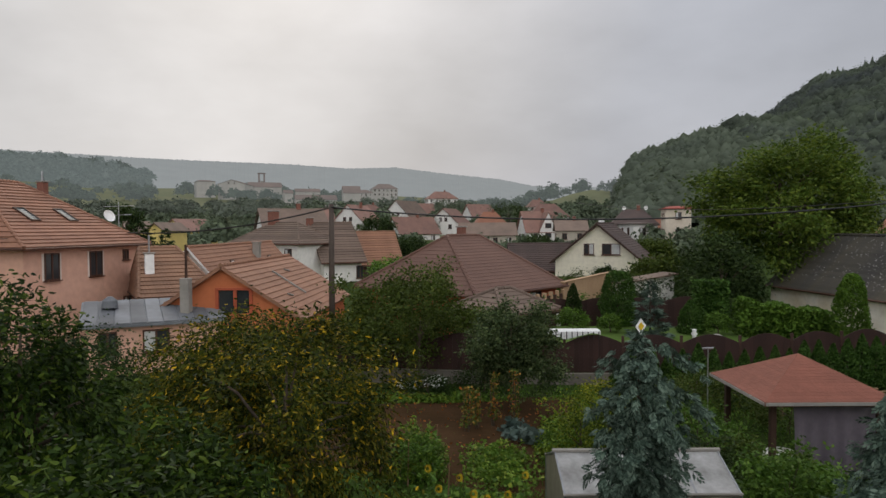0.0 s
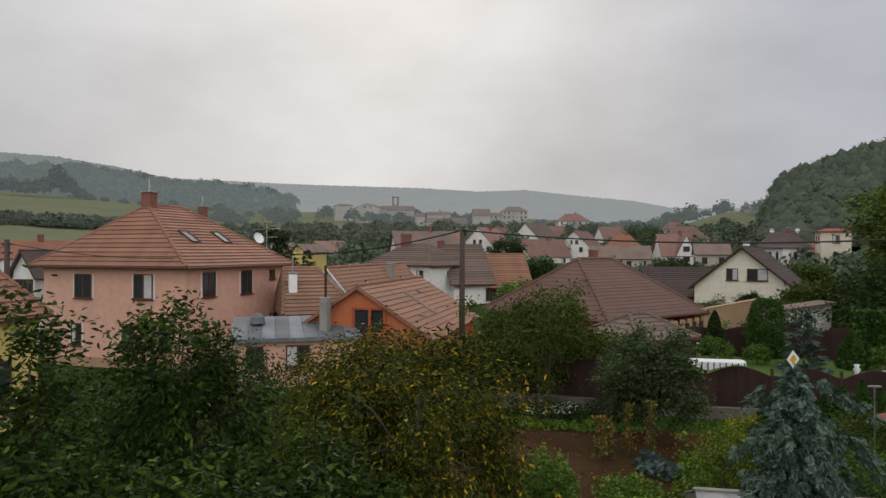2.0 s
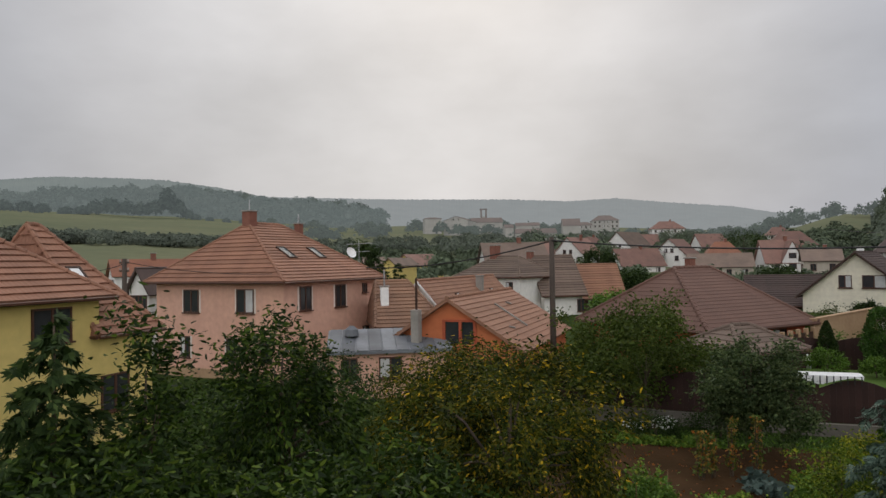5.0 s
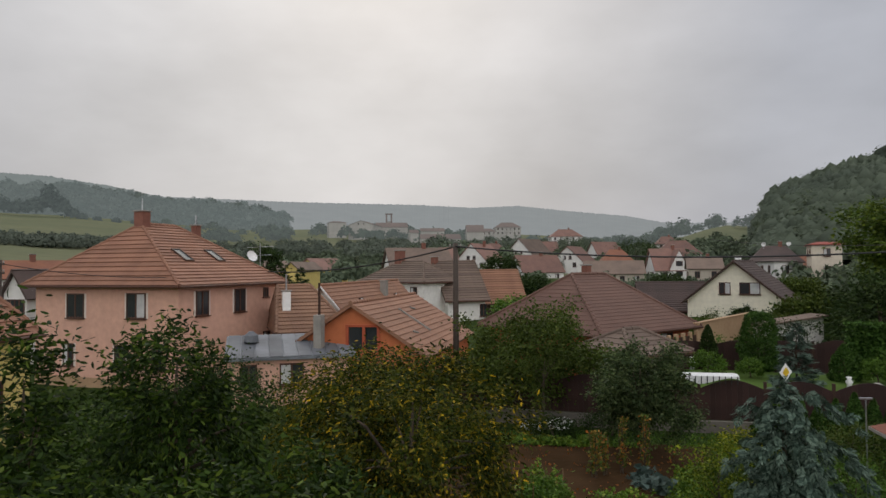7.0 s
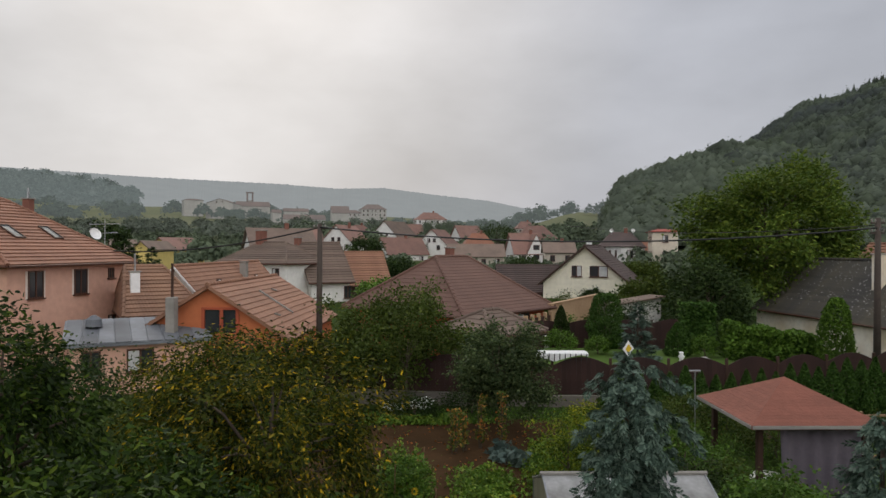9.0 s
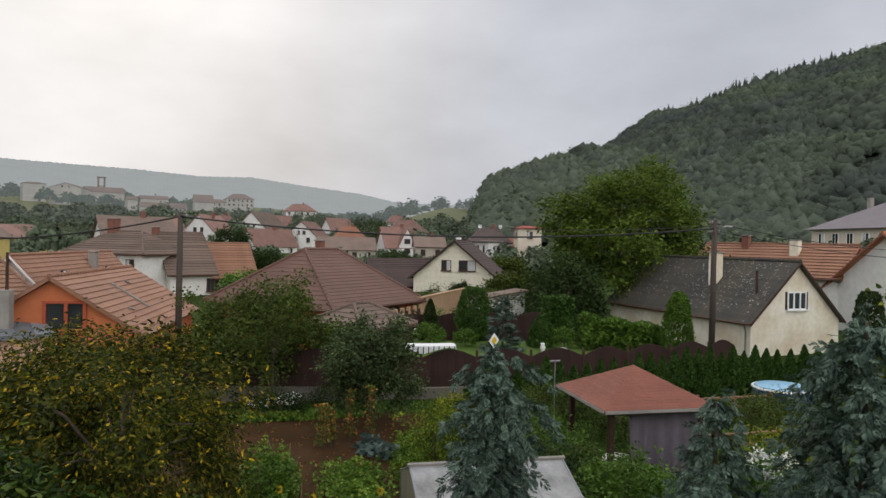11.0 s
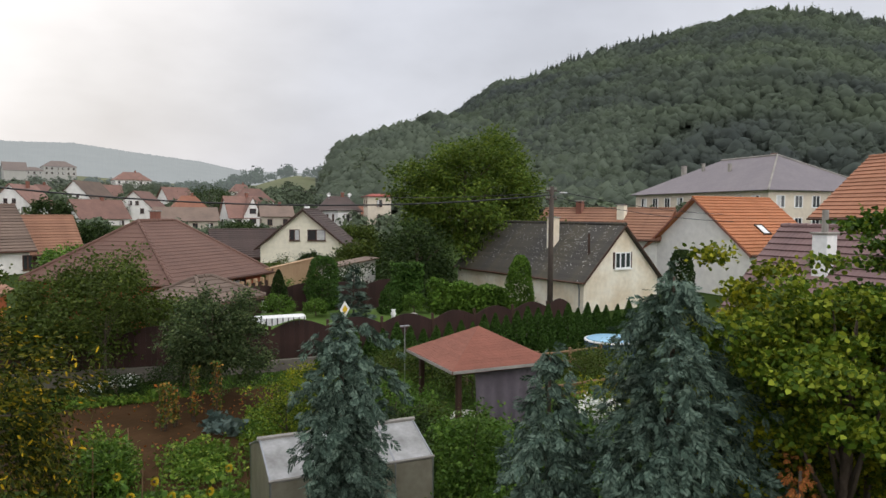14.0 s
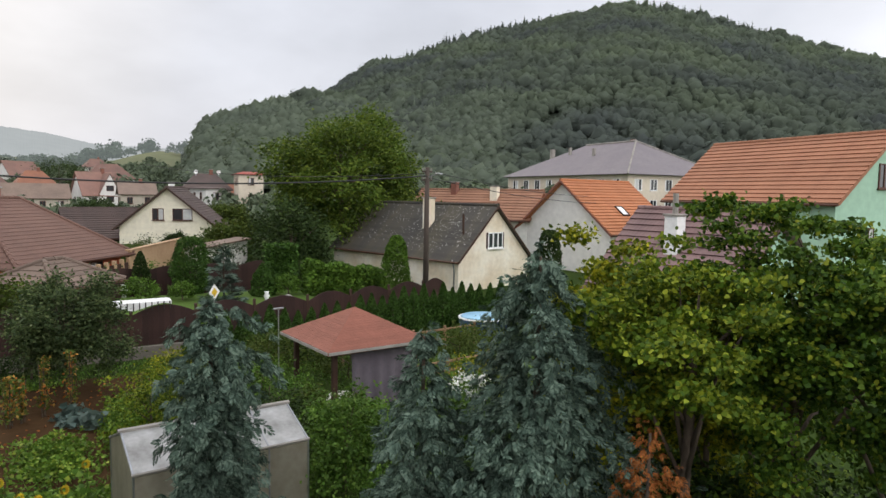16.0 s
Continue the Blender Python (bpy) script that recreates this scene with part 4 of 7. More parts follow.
def ellipsoid_clumps(n, rx, ry, rz, seed, rough=0.28, fill=0.45, flat=-0.75):
    """Clump centres in an uneven crown round the origin."""
    r = np.random.default_rng(seed)
    d = unit(r.normal(size=(n * 2, 3)))
    d = d[d[:, 2] > flat][:n]
    k = r.uniform(fill, 1.0, (len(d), 1)) ** 0.6
    lump = np.array([1 + rough * noise.noise((p[0] * 1.7 + seed, p[1] * 1.7, p[2] * 1.7)) * 2 for p in d])[:, None]
    return d * k * lump * np.array([rx, ry, rz]), d


def tree(name, label, x, y, height, rx, rz, leaf, wid, count, material, seed, clumps=60, sigma=0.3, trunk=0.1, zc=None, ry=None, droop=0.4, base=None, category="tree", limbs=9, fill=0.45, rough=0.28, oval=False, layer=0.8):
    g = ground(x, y) if base is None else base
    root = empty(name, pose(x, y, g, 0, 0, 0), label, category)
    cz = (height - rz) if zc is None else zc
    cl, dirs = ellipsoid_clumps(clumps, rx, ry or rx, rz, seed, rough, fill)
    cl[:, 2] += cz
    cl[:, 2] = np.maximum(cl[:, 2], 0.3)
    # trunk and limbs
    r = random.Random(seed)
    top = Vector((r.uniform(-0.2, 0.2) * rx * 0.4, r.uniform(-0.2, 0.2) * rx * 0.4, cz))
    pts = [Vector((0, 0, -0.2)), Vector((0.03, 0.02, cz * 0.35)), top * 0.75 + Vector((0, 0, 0)), top, top + Vector((0.05, 0, rz * 0.6))]
    piece("trunk", *tube_data(pts, [trunk * 1.35, trunk, trunk * 0.8, trunk * 0.55, trunk * 0.15], 8), M_BARK, root, smooth=True)
    order = list(range(len(cl)))
    r.shuffle(order)
    for q in order[:limbs]:
        e = Vector(cl[q])
        s = pts[1].lerp(top, r.uniform(0.35, 1.0))
        mid = s.lerp(e, 0.5) + Vector((0, 0, 0.12 * (e - s).length))
        piece("limb", *tube_data([s, mid, e], [trunk * 0.42, trunk * 0.28, trunk * 0.1], 6), M_BARK, root, smooth=True)
    per = np.maximum(1, RNG.poisson(count / len(cl), len(cl)))
    idx = np.repeat(np.arange(len(cl)), per)
    c = cl[idx] + RNG.normal(0, sigma, (len(idx), 3)) * [1, 1, layer]
    c[:, 2] = np.maximum(c[:, 2], 0.08)
    crown = quads_mesh("crown", leaves(c, leaf, wid, droop, unit(c - [0, 0, cz]), oval=oval), material)
    crown.parent = root
    tagged(crown, kind="stuff")
    return root


def conifer(name, label, x, y, height, radius, material, seed, levels=26, per=14, length=0.3, width=0.05, droop=0.6, blades=6, blunt=0.12, trunk=0.1, category="tree", dead=None, ragged=0.35, power=0.8, base=None, wisps=3, fan=1.1):
    """A trunk with whorls of boughs that carry hanging sprays."""
    g = ground(x, y) if base is None else base
    root = empty(name, pose(x, y, g, 0, 0, 0), label, category)
    r = np.random.default_rng(seed)
    piece("trunk", *tube_data([(0, 0, -0.1), (0, 0, height * 0.5), (0.02, 0, height * 0.97)], [trunk, trunk * 0.6, 0.015], 8), M_BARK, root, smooth=True)
    O, D = [], []
    for k in range(levels):
        s = k / (levels - 1)
        z = height * (0.04 + 0.93 * s)
        rad = radius * (blunt * (1 if s < 0.95 else 0.5) + (1 - blunt) * (1 - s) ** power)
        nb = max(4, int(per * (0.4 + 0.6 * (1 - s))))
        a0 = r.uniform(0, 6.28)
        for b in range(nb):
            a = a0 + 6.283 * b / nb + r.normal(0, 0.25)
            R = rad * max(0.35, 1 + ragged * r.normal() * 0.6)
            zb = z + r.normal(0, height / levels * 0.7)
            steps = max(2, int(R / (length * 0.5)))
            for q in range(steps):
                f = (q + r.uniform(0.5, 1.0)) / steps
                if f < 0.3:
                    continue
                zz = zb + 0.10 * R * f - droop * 0.45 * R * f * f
                rr = R * f
                for w in range(wisps):
                    aa = a + r.normal(0, 0.14)
                    O.append((rr * math.cos(aa), rr * math.sin(aa), max(zz + r.normal(0, 0.05), 0.1)))
                    sa = a + r.normal(0, 0.8)
                    D.append((math.cos(sa), math.sin(sa), -droop * r.uniform(-0.1, 1.6)))
    O, D = np.array(O), unit(np.array(D))
    q = ferns(O, D, length, width, blades) if fan is None else sprays(O, D, length, width, blades, fan)
    ob = quads_mesh("foliage", q, material)
    ob.parent = root
    tagged(ob, kind="stuff")
    return root


def woods(name, label, spots, cards, card, material, seed, cone=None, kind="stuff", trunks=False):
    """Many far trees in one object: spots are rows of x, y, ground, radius, height."""
    r = np.random.default_rng(seed)
    s = np.array(spots)
    n = len(s)
    d = unit(r.normal(size=(n, cards, 3)))
    d[..., 2] = np.abs(d[..., 2]) * 1.25 - 0.5
    k = r.uniform(0.72, 1.08, (n, cards, 1)) * (1 + 0.22 * np.sin(d[..., :1] * 7 + s[:, None, :1]) * np.cos(d[..., 1:2] * 6 + s[:, None, 1:2]))
    p = d * k
    rad, h = s[:, None, 3:4], s[:, None, 4:5]
    core = np.arange(cards) < cards // 4
    p = np.where(core[None, :, None], p * 0.72, p)
    pos = np.concatenate([p[..., :2] * rad, h * 0.52 + p[..., 2:] * h * 0.5], axis=-1)
    if cone is not None:
        m = np.array(cone)[:, None, None]
        t = r.uniform(0, 1, (n, cards, 1)) ** 0.7
        ang = r.uniform(0, 6.28, (n, cards, 1))
        rr = rad * 0.55 * (1 - t) ** 1.2 * r.uniform(0.7, 1.1, (n, cards, 1))
        pc = np.concatenate([rr * np.cos(ang), rr * np.sin(ang), h * (0.1 + 0.98 * t)], axis=-1)
        pos = np.where(m, pc, pos)
    pos += s[:, None, :3]
    sz = card * np.repeat(s[:, 3] / s[:, 3].mean(), cards)[:, None] * np.tile(np.where(core, 1.7, 1.0), n)[:, None]
    c = pos.reshape(-1, 3)
    nrm = unit(d.reshape(-1, 3) + [0, 0, 0.25] + r.normal(0, 0.45, (n * cards, 3)))
    e1 = unit(np.cross(nrm, r.normal(size=(n * cards, 3))))
    e2 = np.cross(nrm, e1)
    e1, e2 = e1 * sz * r.uniform(0.7, 1.2, (n * cards, 1)), e2 * sz * r.uniform(0.5, 0.9, (n * cards, 1))
    q = np.stack([c - e1, c + e2 * 0.9 + e1 * 0.1, c + e1, c - e2], axis=1)
    return tagged(quads_mesh(name, q, material), label, "trees", kind=kind)


L_APPLE = leafmat("apple_leaf", ((0.0, (0.006, 0.014, 0.002)), (0.5, (0.018, 0.038, 0.004)), (0.85, (0.044, 0.079, 0.008)), (1.0, (0.107, 0.147, 0.020))), 0.6, 0.22, 0.9)
L_YELLOWING = leafmat("yellowing_leaf", ((0.0, (0.013, 0.022, 0.002)), (0.25, (0.031, 0.044, 0.003)), (0.48, (0.058, 0.068, 0.006)), (0.70, (0.099, 0.095, 0.007)), (0.87, (0.190, 0.146, 0.010)), (0.955, (0.493, 0.325, 0.013))), 0.65, 0.22, 0.9)
L_DARK = leafmat("dark_leaf", ((0.0, (0.014, 0.028, 0.007)), (0.6, (0.028, 0.050, 0.012)), (1.0, (0.053, 0.080, 0.020))), 0.7)
L_GARDEN = leafmat("garden_leaf", ((0.0, (0.024, 0.042, 0.014)), (0.6, (0.055, 0.082, 0.028)), (1.0, (0.115, 0.145, 0.056))), 0.6)
L_OLIVE = leafmat("olive_leaf", ((0.0, (0.034, 0.054, 0.007)), (0.6, (0.056, 0.084, 0.014)), (1.0, (0.096, 0.119, 0.022))), 0.7)
L_GREEN = leafmat("fresh_leaf", ((0.0, (0.041, 0.086, 0.011)), (0.6, (0.080, 0.161, 0.023)), (1.0, (0.147, 0.240, 0.038))))
L_MAPLE = leafmat("maple_leaf", ((0.0, (0.015, 0.039, 0.005)), (0.45, (0.046, 0.092, 0.009)), (0.85, (0.092, 0.151, 0.015)), (1.0, (0.208, 0.224, 0.019))), 0.6, 0.25, 0.9)
L_HAZEL = leafmat("hazel_leaf", ((0.0, (0.033, 0.069, 0.006)), (0.5, (0.086, 0.137, 0.011)), (1.0, (0.240, 0.274, 0.023))), 0.6, 0.25, 0.9)
L_GOLD = leafmat("golden_green_leaf", ((0.0, (0.047, 0.079, 0.005)), (0.45, (0.130, 0.159, 0.010)), (1.0, (0.353, 0.334, 0.018))), 0.6, 0.25, 0.9)
L_BLUE = leafmat("blue_needle", ((0.0, (0.022, 0.040, 0.029)), (0.5, (0.063, 0.099, 0.073)), (1.0, (0.134, 0.184, 0.139))), 0.7, 0.1)
L_THUJA = leafmat("thuja_spray", ((0.0, (0.023, 0.053, 0.009)), (0.6, (0.041, 0.091, 0.014)), (1.0, (0.069, 0.130, 0.022))), 0.7, 0.1)
L_THUJA_LIGHT = leafmat("light_thuja_spray", ((0.0, (0.042, 0.086, 0.011)), (0.6, (0.071, 0.137, 0.016)), (1.0, (0.109, 0.187, 0.024))), 0.7, 0.15)
L_DEAD = leafmat("dead_orange_needle", ((0.0, (0.16, 0.055, 0.015)), (1.0, (0.36, 0.13, 0.035))), 0.8, 0.1)
L_WALNUT = leafmat("walnut_leaf", ((0.0, (0.039, 0.073, 0.008)), (0.5, (0.073, 0.119, 0.015)), (1.0, (0.145, 0.187, 0.025))), 0.6, 0.25, 0.25)
# leaf colours greyed and lightened to carry the haze, most on the slopes
L_MIST = leafmat("haze_greyed_slope_leaf", ((0.0, (0.100, 0.118, 0.094)), (0.5, (0.118, 0.138, 0.108)), (1.0, (0.140, 0.160, 0.122))), 0.9, 0.35, 0.05)
L_VALLEY = leafmat("haze_greyed_valley_leaf", ((0.0, (0.075, 0.096, 0.065)), (0.5, (0.098, 0.125, 0.078)), (1.0, (0.127, 0.156, 0.095))), 0.9, 0.25, 0.05)


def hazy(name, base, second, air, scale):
    """Far backdrop material with the misty air painted on as emission in the colour air."""
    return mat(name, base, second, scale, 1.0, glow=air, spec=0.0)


# painted haze: the farther the hill, the stronger its emission
M_RIDGE = hazy("haze_glow_far_ridge", (0.05, 0.06, 0.06), (0.035, 0.045, 0.045), (0.272, 0.281, 0.285), 0.02)
M_LEFTHILL = hazy("haze_glow_wooded_hill", (0.05, 0.06, 0.05), (0.03, 0.04, 0.035), (0.135, 0.155, 0.155), 0.03)
M_LEFTHILL2 = hazy("haze_glow_upper_hill", (0.05, 0.06, 0.05), (0.03, 0.04, 0.035), (0.20, 0.22, 0.222), 0.02)
# far leaves emit a grey glow in place of haze before them
M_FARLEAF = hazy("haze_glow_far_leaf", (0.05, 0.065, 0.045), (0.03, 0.042, 0.03), (0.085, 0.096, 0.095), 0.05)


# same painted haze for copse and hill woods, weaker on the nearer copse
M_COPSE = hazy("haze_glow_copse_leaf", (0.05, 0.062, 0.05), (0.03, 0.04, 0.034), (0.075, 0.087, 0.088), 0.05)
M_HILLLEAF = hazy("haze_glow_hill_leaf", (0.05, 0.06, 0.05), (0.03, 0.042, 0.036), (0.125, 0.144, 0.144), 0.04)


def backdrop(name, label, rng, prof, material, jag, seed, depth=200, base=0):
    """A far hillside: skyline of elevation angles over bearings, with treetops along it."""
    azs = np.arange(prof[0][0], prof[-1][0], 0.07)
    els = np.interp(azs, [p[0] for p in prof], [p[1] for p in prof])
    rr = np.random.default_rng(seed)
    bump = np.array([noise.noise((a * 3.1, seed, 0)) + 0.8 * noise.noise((a * 9.0, seed, 3)) for a in azs]) * jag + rr.uniform(-0.3, 0.3, len(azs)) * jag
    v, f = [], []
    rows = 5
    for i in range(rows):
        s = i / (rows - 1)
        for a, e, b in zip(azs, els, bump):
            r = rng - depth * (1 - s)
            x, y = polar(a, r)
            top = 6.5 + rng * math.tan(radians(e)) + rng * math.radians(b) * 1.0
            z = base + (top - base) * (s ** 0.8)
            v.append((x, y, z))
    n = len(azs)
    for i in range(rows - 1):
        for k in range(n - 1):
            f.append((i * n + k, i * n + k + 1, (i + 1) * n + k + 1, (i + 1) * n + k))
    return tagged(mesh_ob(name, v, f, material), label, "hill", kind="structure")


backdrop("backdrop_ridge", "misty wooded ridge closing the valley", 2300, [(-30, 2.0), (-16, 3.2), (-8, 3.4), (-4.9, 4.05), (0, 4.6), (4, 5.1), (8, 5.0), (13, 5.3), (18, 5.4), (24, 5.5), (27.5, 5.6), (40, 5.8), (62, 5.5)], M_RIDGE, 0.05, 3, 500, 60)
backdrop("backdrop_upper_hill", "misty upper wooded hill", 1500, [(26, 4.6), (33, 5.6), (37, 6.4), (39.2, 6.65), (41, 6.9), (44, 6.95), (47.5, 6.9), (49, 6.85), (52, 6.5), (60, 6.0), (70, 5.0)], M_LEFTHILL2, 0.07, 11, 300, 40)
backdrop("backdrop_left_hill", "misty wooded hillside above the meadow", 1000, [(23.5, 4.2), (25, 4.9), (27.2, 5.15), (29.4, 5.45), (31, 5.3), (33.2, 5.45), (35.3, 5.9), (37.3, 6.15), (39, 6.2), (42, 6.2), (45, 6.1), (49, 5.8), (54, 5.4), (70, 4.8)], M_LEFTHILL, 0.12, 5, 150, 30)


def forest_spots(n, az0, az1, r0, r1, seed, conical, rad):
    """Crown places over a hillside: x, y, foot, radius, height; more spires along the top."""
    r = random.Random(seed)
    out, cone = [], []
    while len(out) < n:
        az = r.uniform(az0, az1)
        rr = math.sqrt(r.uniform(r0 ** 2, r1 ** 2))
        x, y = polar(az, rr)
        patch = noise.noise((x * 0.012, y * 0.012, 5.0))
        c = r.random() < conical * (4.0 if rr > r1 - 40 else 0.4) * max(0.0, 0.7 + 3.0 * patch)
        k = r.uniform(0.65, 1.3)
        h = rad * r.uniform(1.9, 2.9) * (k * 0.6 + 0.4) * (1.22 if c else 1.0)
        out.append((x, y, ground(x, y) - 0.8 + 1.5 * noise.noise((x * 0.05, y * 0.05, 2.0)), rad * k * (0.8 if c else 1.0), h))
        cone.append(c)
    return out, cone


def forest(name, label, spots, cone, cards, card, material, seed, level):
    """Close-set lumpy crowns with leafy tufts all over them, one object for the whole wood."""
    r = np.random.default_rng(seed)
    bm = bmesh.new()
    bmesh.ops.create_icosphere(bm, subdivisions=level, radius=1.0)
    tv = np.array([v.co[:] for v in bm.verts])
    tf = np.array([[v.index for v in f.verts] for f in bm.faces if f.calc_center_median().z > -0.45])
    bm.free()
    s, n, m = np.array(spots), len(spots), np.array(cone)[:, None]
    ph = r.uniform(0, 6.28, (n, 1, 6))

    def crown(d, k):
        """Unit directions to points on each crown, lumpy, or drawn out to a cone."""
        lump = 1 + 0.20 * np.sin(d[..., 0] * 4.1 + ph[..., 0]) * np.sin(d[..., 1] * 4.3 + ph[..., 1]) + 0.16 * np.sin(d[..., 2] * 5.2 + ph[..., 2]) * np.cos(d[..., 0] * 6.0 + ph[..., 3])
        p = d * (lump * k)[..., None]
        zf = np.clip(p[..., 2] * 0.5 + 0.5, 0, 1.2)
        w = s[:, None, 3] * np.where(m, 0.85 * np.clip(1.05 - zf, 0.04, 1), 1.0)
        return np.stack([p[..., 0] * w, p[..., 1] * w, s[:, None, 4] * (0.06 + 0.94 * zf)], axis=-1) + s[:, None, :3]

    body = crown(np.broadcast_to(tv, (n, len(tv), 3)), r.uniform(0.66, 1.2, (n, len(tv))))
    d = r.normal(size=(n, cards, 3))
    d[..., 2] = np.abs(d[..., 2]) * 0.9 - 0.1
    d = unit(d)
    c = crown(d, r.uniform(0.92, 1.14, (n, cards))).reshape(-1, 3)
    nrm = unit(d.reshape(-1, 3) + [0, 0, 1.0] + r.normal(0, 0.3, (n * cards, 3)))
    e1 = unit(np.cross(nrm, r.normal(size=(n * cards, 3))))
    e2 = np.cross(nrm, e1)
    e1, e2 = e1 * card * r.uniform(0.6, 1.2, (n * cards, 1)), e2 * card * r.uniform(0.5, 0.9, (n * cards, 1))
    q = np.stack([c - e1, c + e2, c + e1, c - e2], axis=1)
    nv, nt, nq = n * len(tv), n * len(tf), n * cards
    me = bpy.data.meshes.new(name)
    me.vertices.add(nv + nq * 4)
    me.vertices.foreach_set("co", np.concatenate([body.reshape(-1), q.reshape(-1)]).astype(np.float32))
    ti = (tf[None] + (np.arange(n) * len(tv))[:, None, None]).reshape(-1)
    me.loops.add(nt * 3 + nq * 4)
    me.loops.foreach_set("vertex_index", np.concatenate([ti, nv + np.arange(nq * 4)]).astype(np.int32))
    me.polygons.add(nt + nq)
    me.polygons.foreach_set("loop_start", np.concatenate([np.arange(nt) * 3, nt * 3 + np.arange(nq) * 4]).astype(np.int32))
    me.polygons.foreach_set("loop_total", np.concatenate([np.full(nt, 3), np.full(nq, 4)]).astype(np.int32))
    me.polygons.foreach_set("use_smooth", np.ones(nt + nq, dtype=bool))
    me.materials.append(material)
    me.update(calc_edges=True)
    return tagged(new(name, me), label, "trees", kind="stuff")


# canopy greens lifted towards blue grey: haze mixed into the base colour
M_FOREST = mat("hazed_forest_canopy", (0.098, 0.114, 0.108), (0.145, 0.178, 0.118), 0.016, 1.0, 0.2, 1.3, fine=0.25, island=0.13, spec=0.0, trans=0.5)
# paler still, for low mist painted over the spur's own green
M_SPUR = mat("misted_forest_canopy", (0.140, 0.168, 0.130), (0.158, 0.190, 0.136), 0.02, 1.0, 0.3, 1.3, fine=0.3, island=0.14, spec=0.0, trans=0.5)
spots, cones = forest_spots(3400, -41, -14.5, 150, 350, 4, 0.04, 2.5)
forest("spur_forest", "green deciduous forest on a lower spur, paled by painted mist", spots, cones, 22, 0.55, M_SPUR, 21, 1)
spots, cones = forest_spots(3200, -92, -24, 168, 330, 6, 0.0, 2.5)
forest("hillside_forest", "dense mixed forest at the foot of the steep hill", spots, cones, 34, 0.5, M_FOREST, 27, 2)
spots, cones = forest_spots(9500, -92, -22.5, 325, 580, 5, 0.12, 3.3)
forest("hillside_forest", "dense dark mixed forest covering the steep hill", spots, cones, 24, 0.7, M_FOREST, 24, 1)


def scatter(seed, n, az0, az1, r0, r1, rad, h):
    r = random.Random(seed)
    out = []
    for _ in range(n):
        x, y = polar(r.uniform(az0, az1), r.uniform(r0, r1))
        k = r.uniform(0.7, 1.25)
        out.append((x, y, ground(x, y) - 0.4, rad * k, h * k))
    return out


valley = scatter(5, 150, -13, 12, 175, 330, 3.6, 6.2) + scatter(6, 110, 10, 33, 120, 260, 3.0, 5.2) + scatter(7, 60, -13, 14, 90, 165, 2.0, 3.0) + scatter(8, 60, 20, 54, 95, 170, 2.3, 3.2) + scatter(16, 40, -60, -27, 118, 140, 3.4, 6.0) + scatter(14, 46, -27, -12.5, 88, 150, 2.6, 4.2)
valley += scatter(18, 70, -19, -9.5, 150, 290, 3.6, 6.5)
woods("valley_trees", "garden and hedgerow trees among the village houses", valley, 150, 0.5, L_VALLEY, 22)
middle = scatter(17, 120, 9, 33, 230, 340, 3.8, 6.0) + scatter(10, 230, 31, 56, 285, 335, 4.2, 5.0) + scatter(19, 60, -4, 12, 260, 380, 4.2, 7.5)
woods("slope_trees", "green trees and hedges on the slopes above the village, greyed by painted haze", middle, 170, 0.55, L_MIST, 25)
far = scatter(9, 110, -12, 34, 400, 620, 5.5, 9.0) + scatter(13, 10, -8, 2, 520, 640, 6, 10)
far += [(*polar(a, r), 6.5 + r * math.tan(radians(e)) - h, q, h) for a, e, r, q, h in ((-8.3, 3.75, 430, 3.0, 13), (-9.3, 4.0, 430, 6.0, 15), (-11.8, 4.2, 440, 6.0, 13), (-14.2, 4.15, 400, 5.0, 12), (-13.3, 3.9, 400, 3.0, 9), (-7.5, 3.2, 430, 4.5, 7), (-10.4, 3.3, 430, 4.0, 6))]
far += [(*polar(a, 985), 6.5 + 985 * math.tan(radians(e)) - 13, q, q * 2.0) for a, e, q in ((25 + 0.47 * k + 0.3 * math.sin(k * 5.1), float(np.interp(25 + 0.47 * k, (23.5, 25, 27.2, 29.4, 31, 33.2, 35.3, 39, 42, 49, 54), (4.2, 4.9, 5.15, 5.45, 5.3, 5.45, 5.9, 6.2, 6.2, 5.8, 5.4))), 6 + 4 * math.sin(k * 2.3) ** 2) for k in range(30))]
hr = random.Random(31)
hill_spots = []
for k in range(620):
    a, t = hr.uniform(23.5, 60), hr.uniform(0.25, 1.0)
    e = float(np.interp(a, (23.5, 25, 27.2, 29.4, 31, 33.2, 35.3, 39, 42, 49, 54), (4.2, 4.9, 5.15, 5.45, 5.3, 5.45, 5.9, 6.2, 6.2, 5.8, 5.4)))
    q = hr.uniform(6.0, 11.0)
    hill_spots.append((*polar(a, 1000 - 150 * (1 - t) - 6), 30 + (6.5 + 1000 * math.tan(radians(e)) - 30) * t ** 0.8 - q * 1.0, q, q * 1.9))
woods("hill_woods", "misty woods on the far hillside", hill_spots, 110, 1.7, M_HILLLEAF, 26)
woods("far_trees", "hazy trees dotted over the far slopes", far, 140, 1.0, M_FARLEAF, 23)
# copse at the upper edge of the meadow
copse = [(*polar(a, 760), ground(*polar(a, 760)) - 3, q, h) for a, q, h in ((40.95, 11, 40), (40.2, 9, 28), (41.9, 9, 25), (39.4, 7, 16), (38.8, 6, 10), (42.9, 9, 20), (43.9, 9, 22), (45.0, 10, 24), (46.0, 9, 20), (46.9, 8, 14), (48.0, 8, 11), (37.8, 5, 8), (49.5, 8, 14), (50.6, 8, 15), (51.8, 8, 15), (36.5, 5, 8), (35.2, 5, 8))]
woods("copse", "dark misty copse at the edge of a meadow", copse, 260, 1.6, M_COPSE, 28)

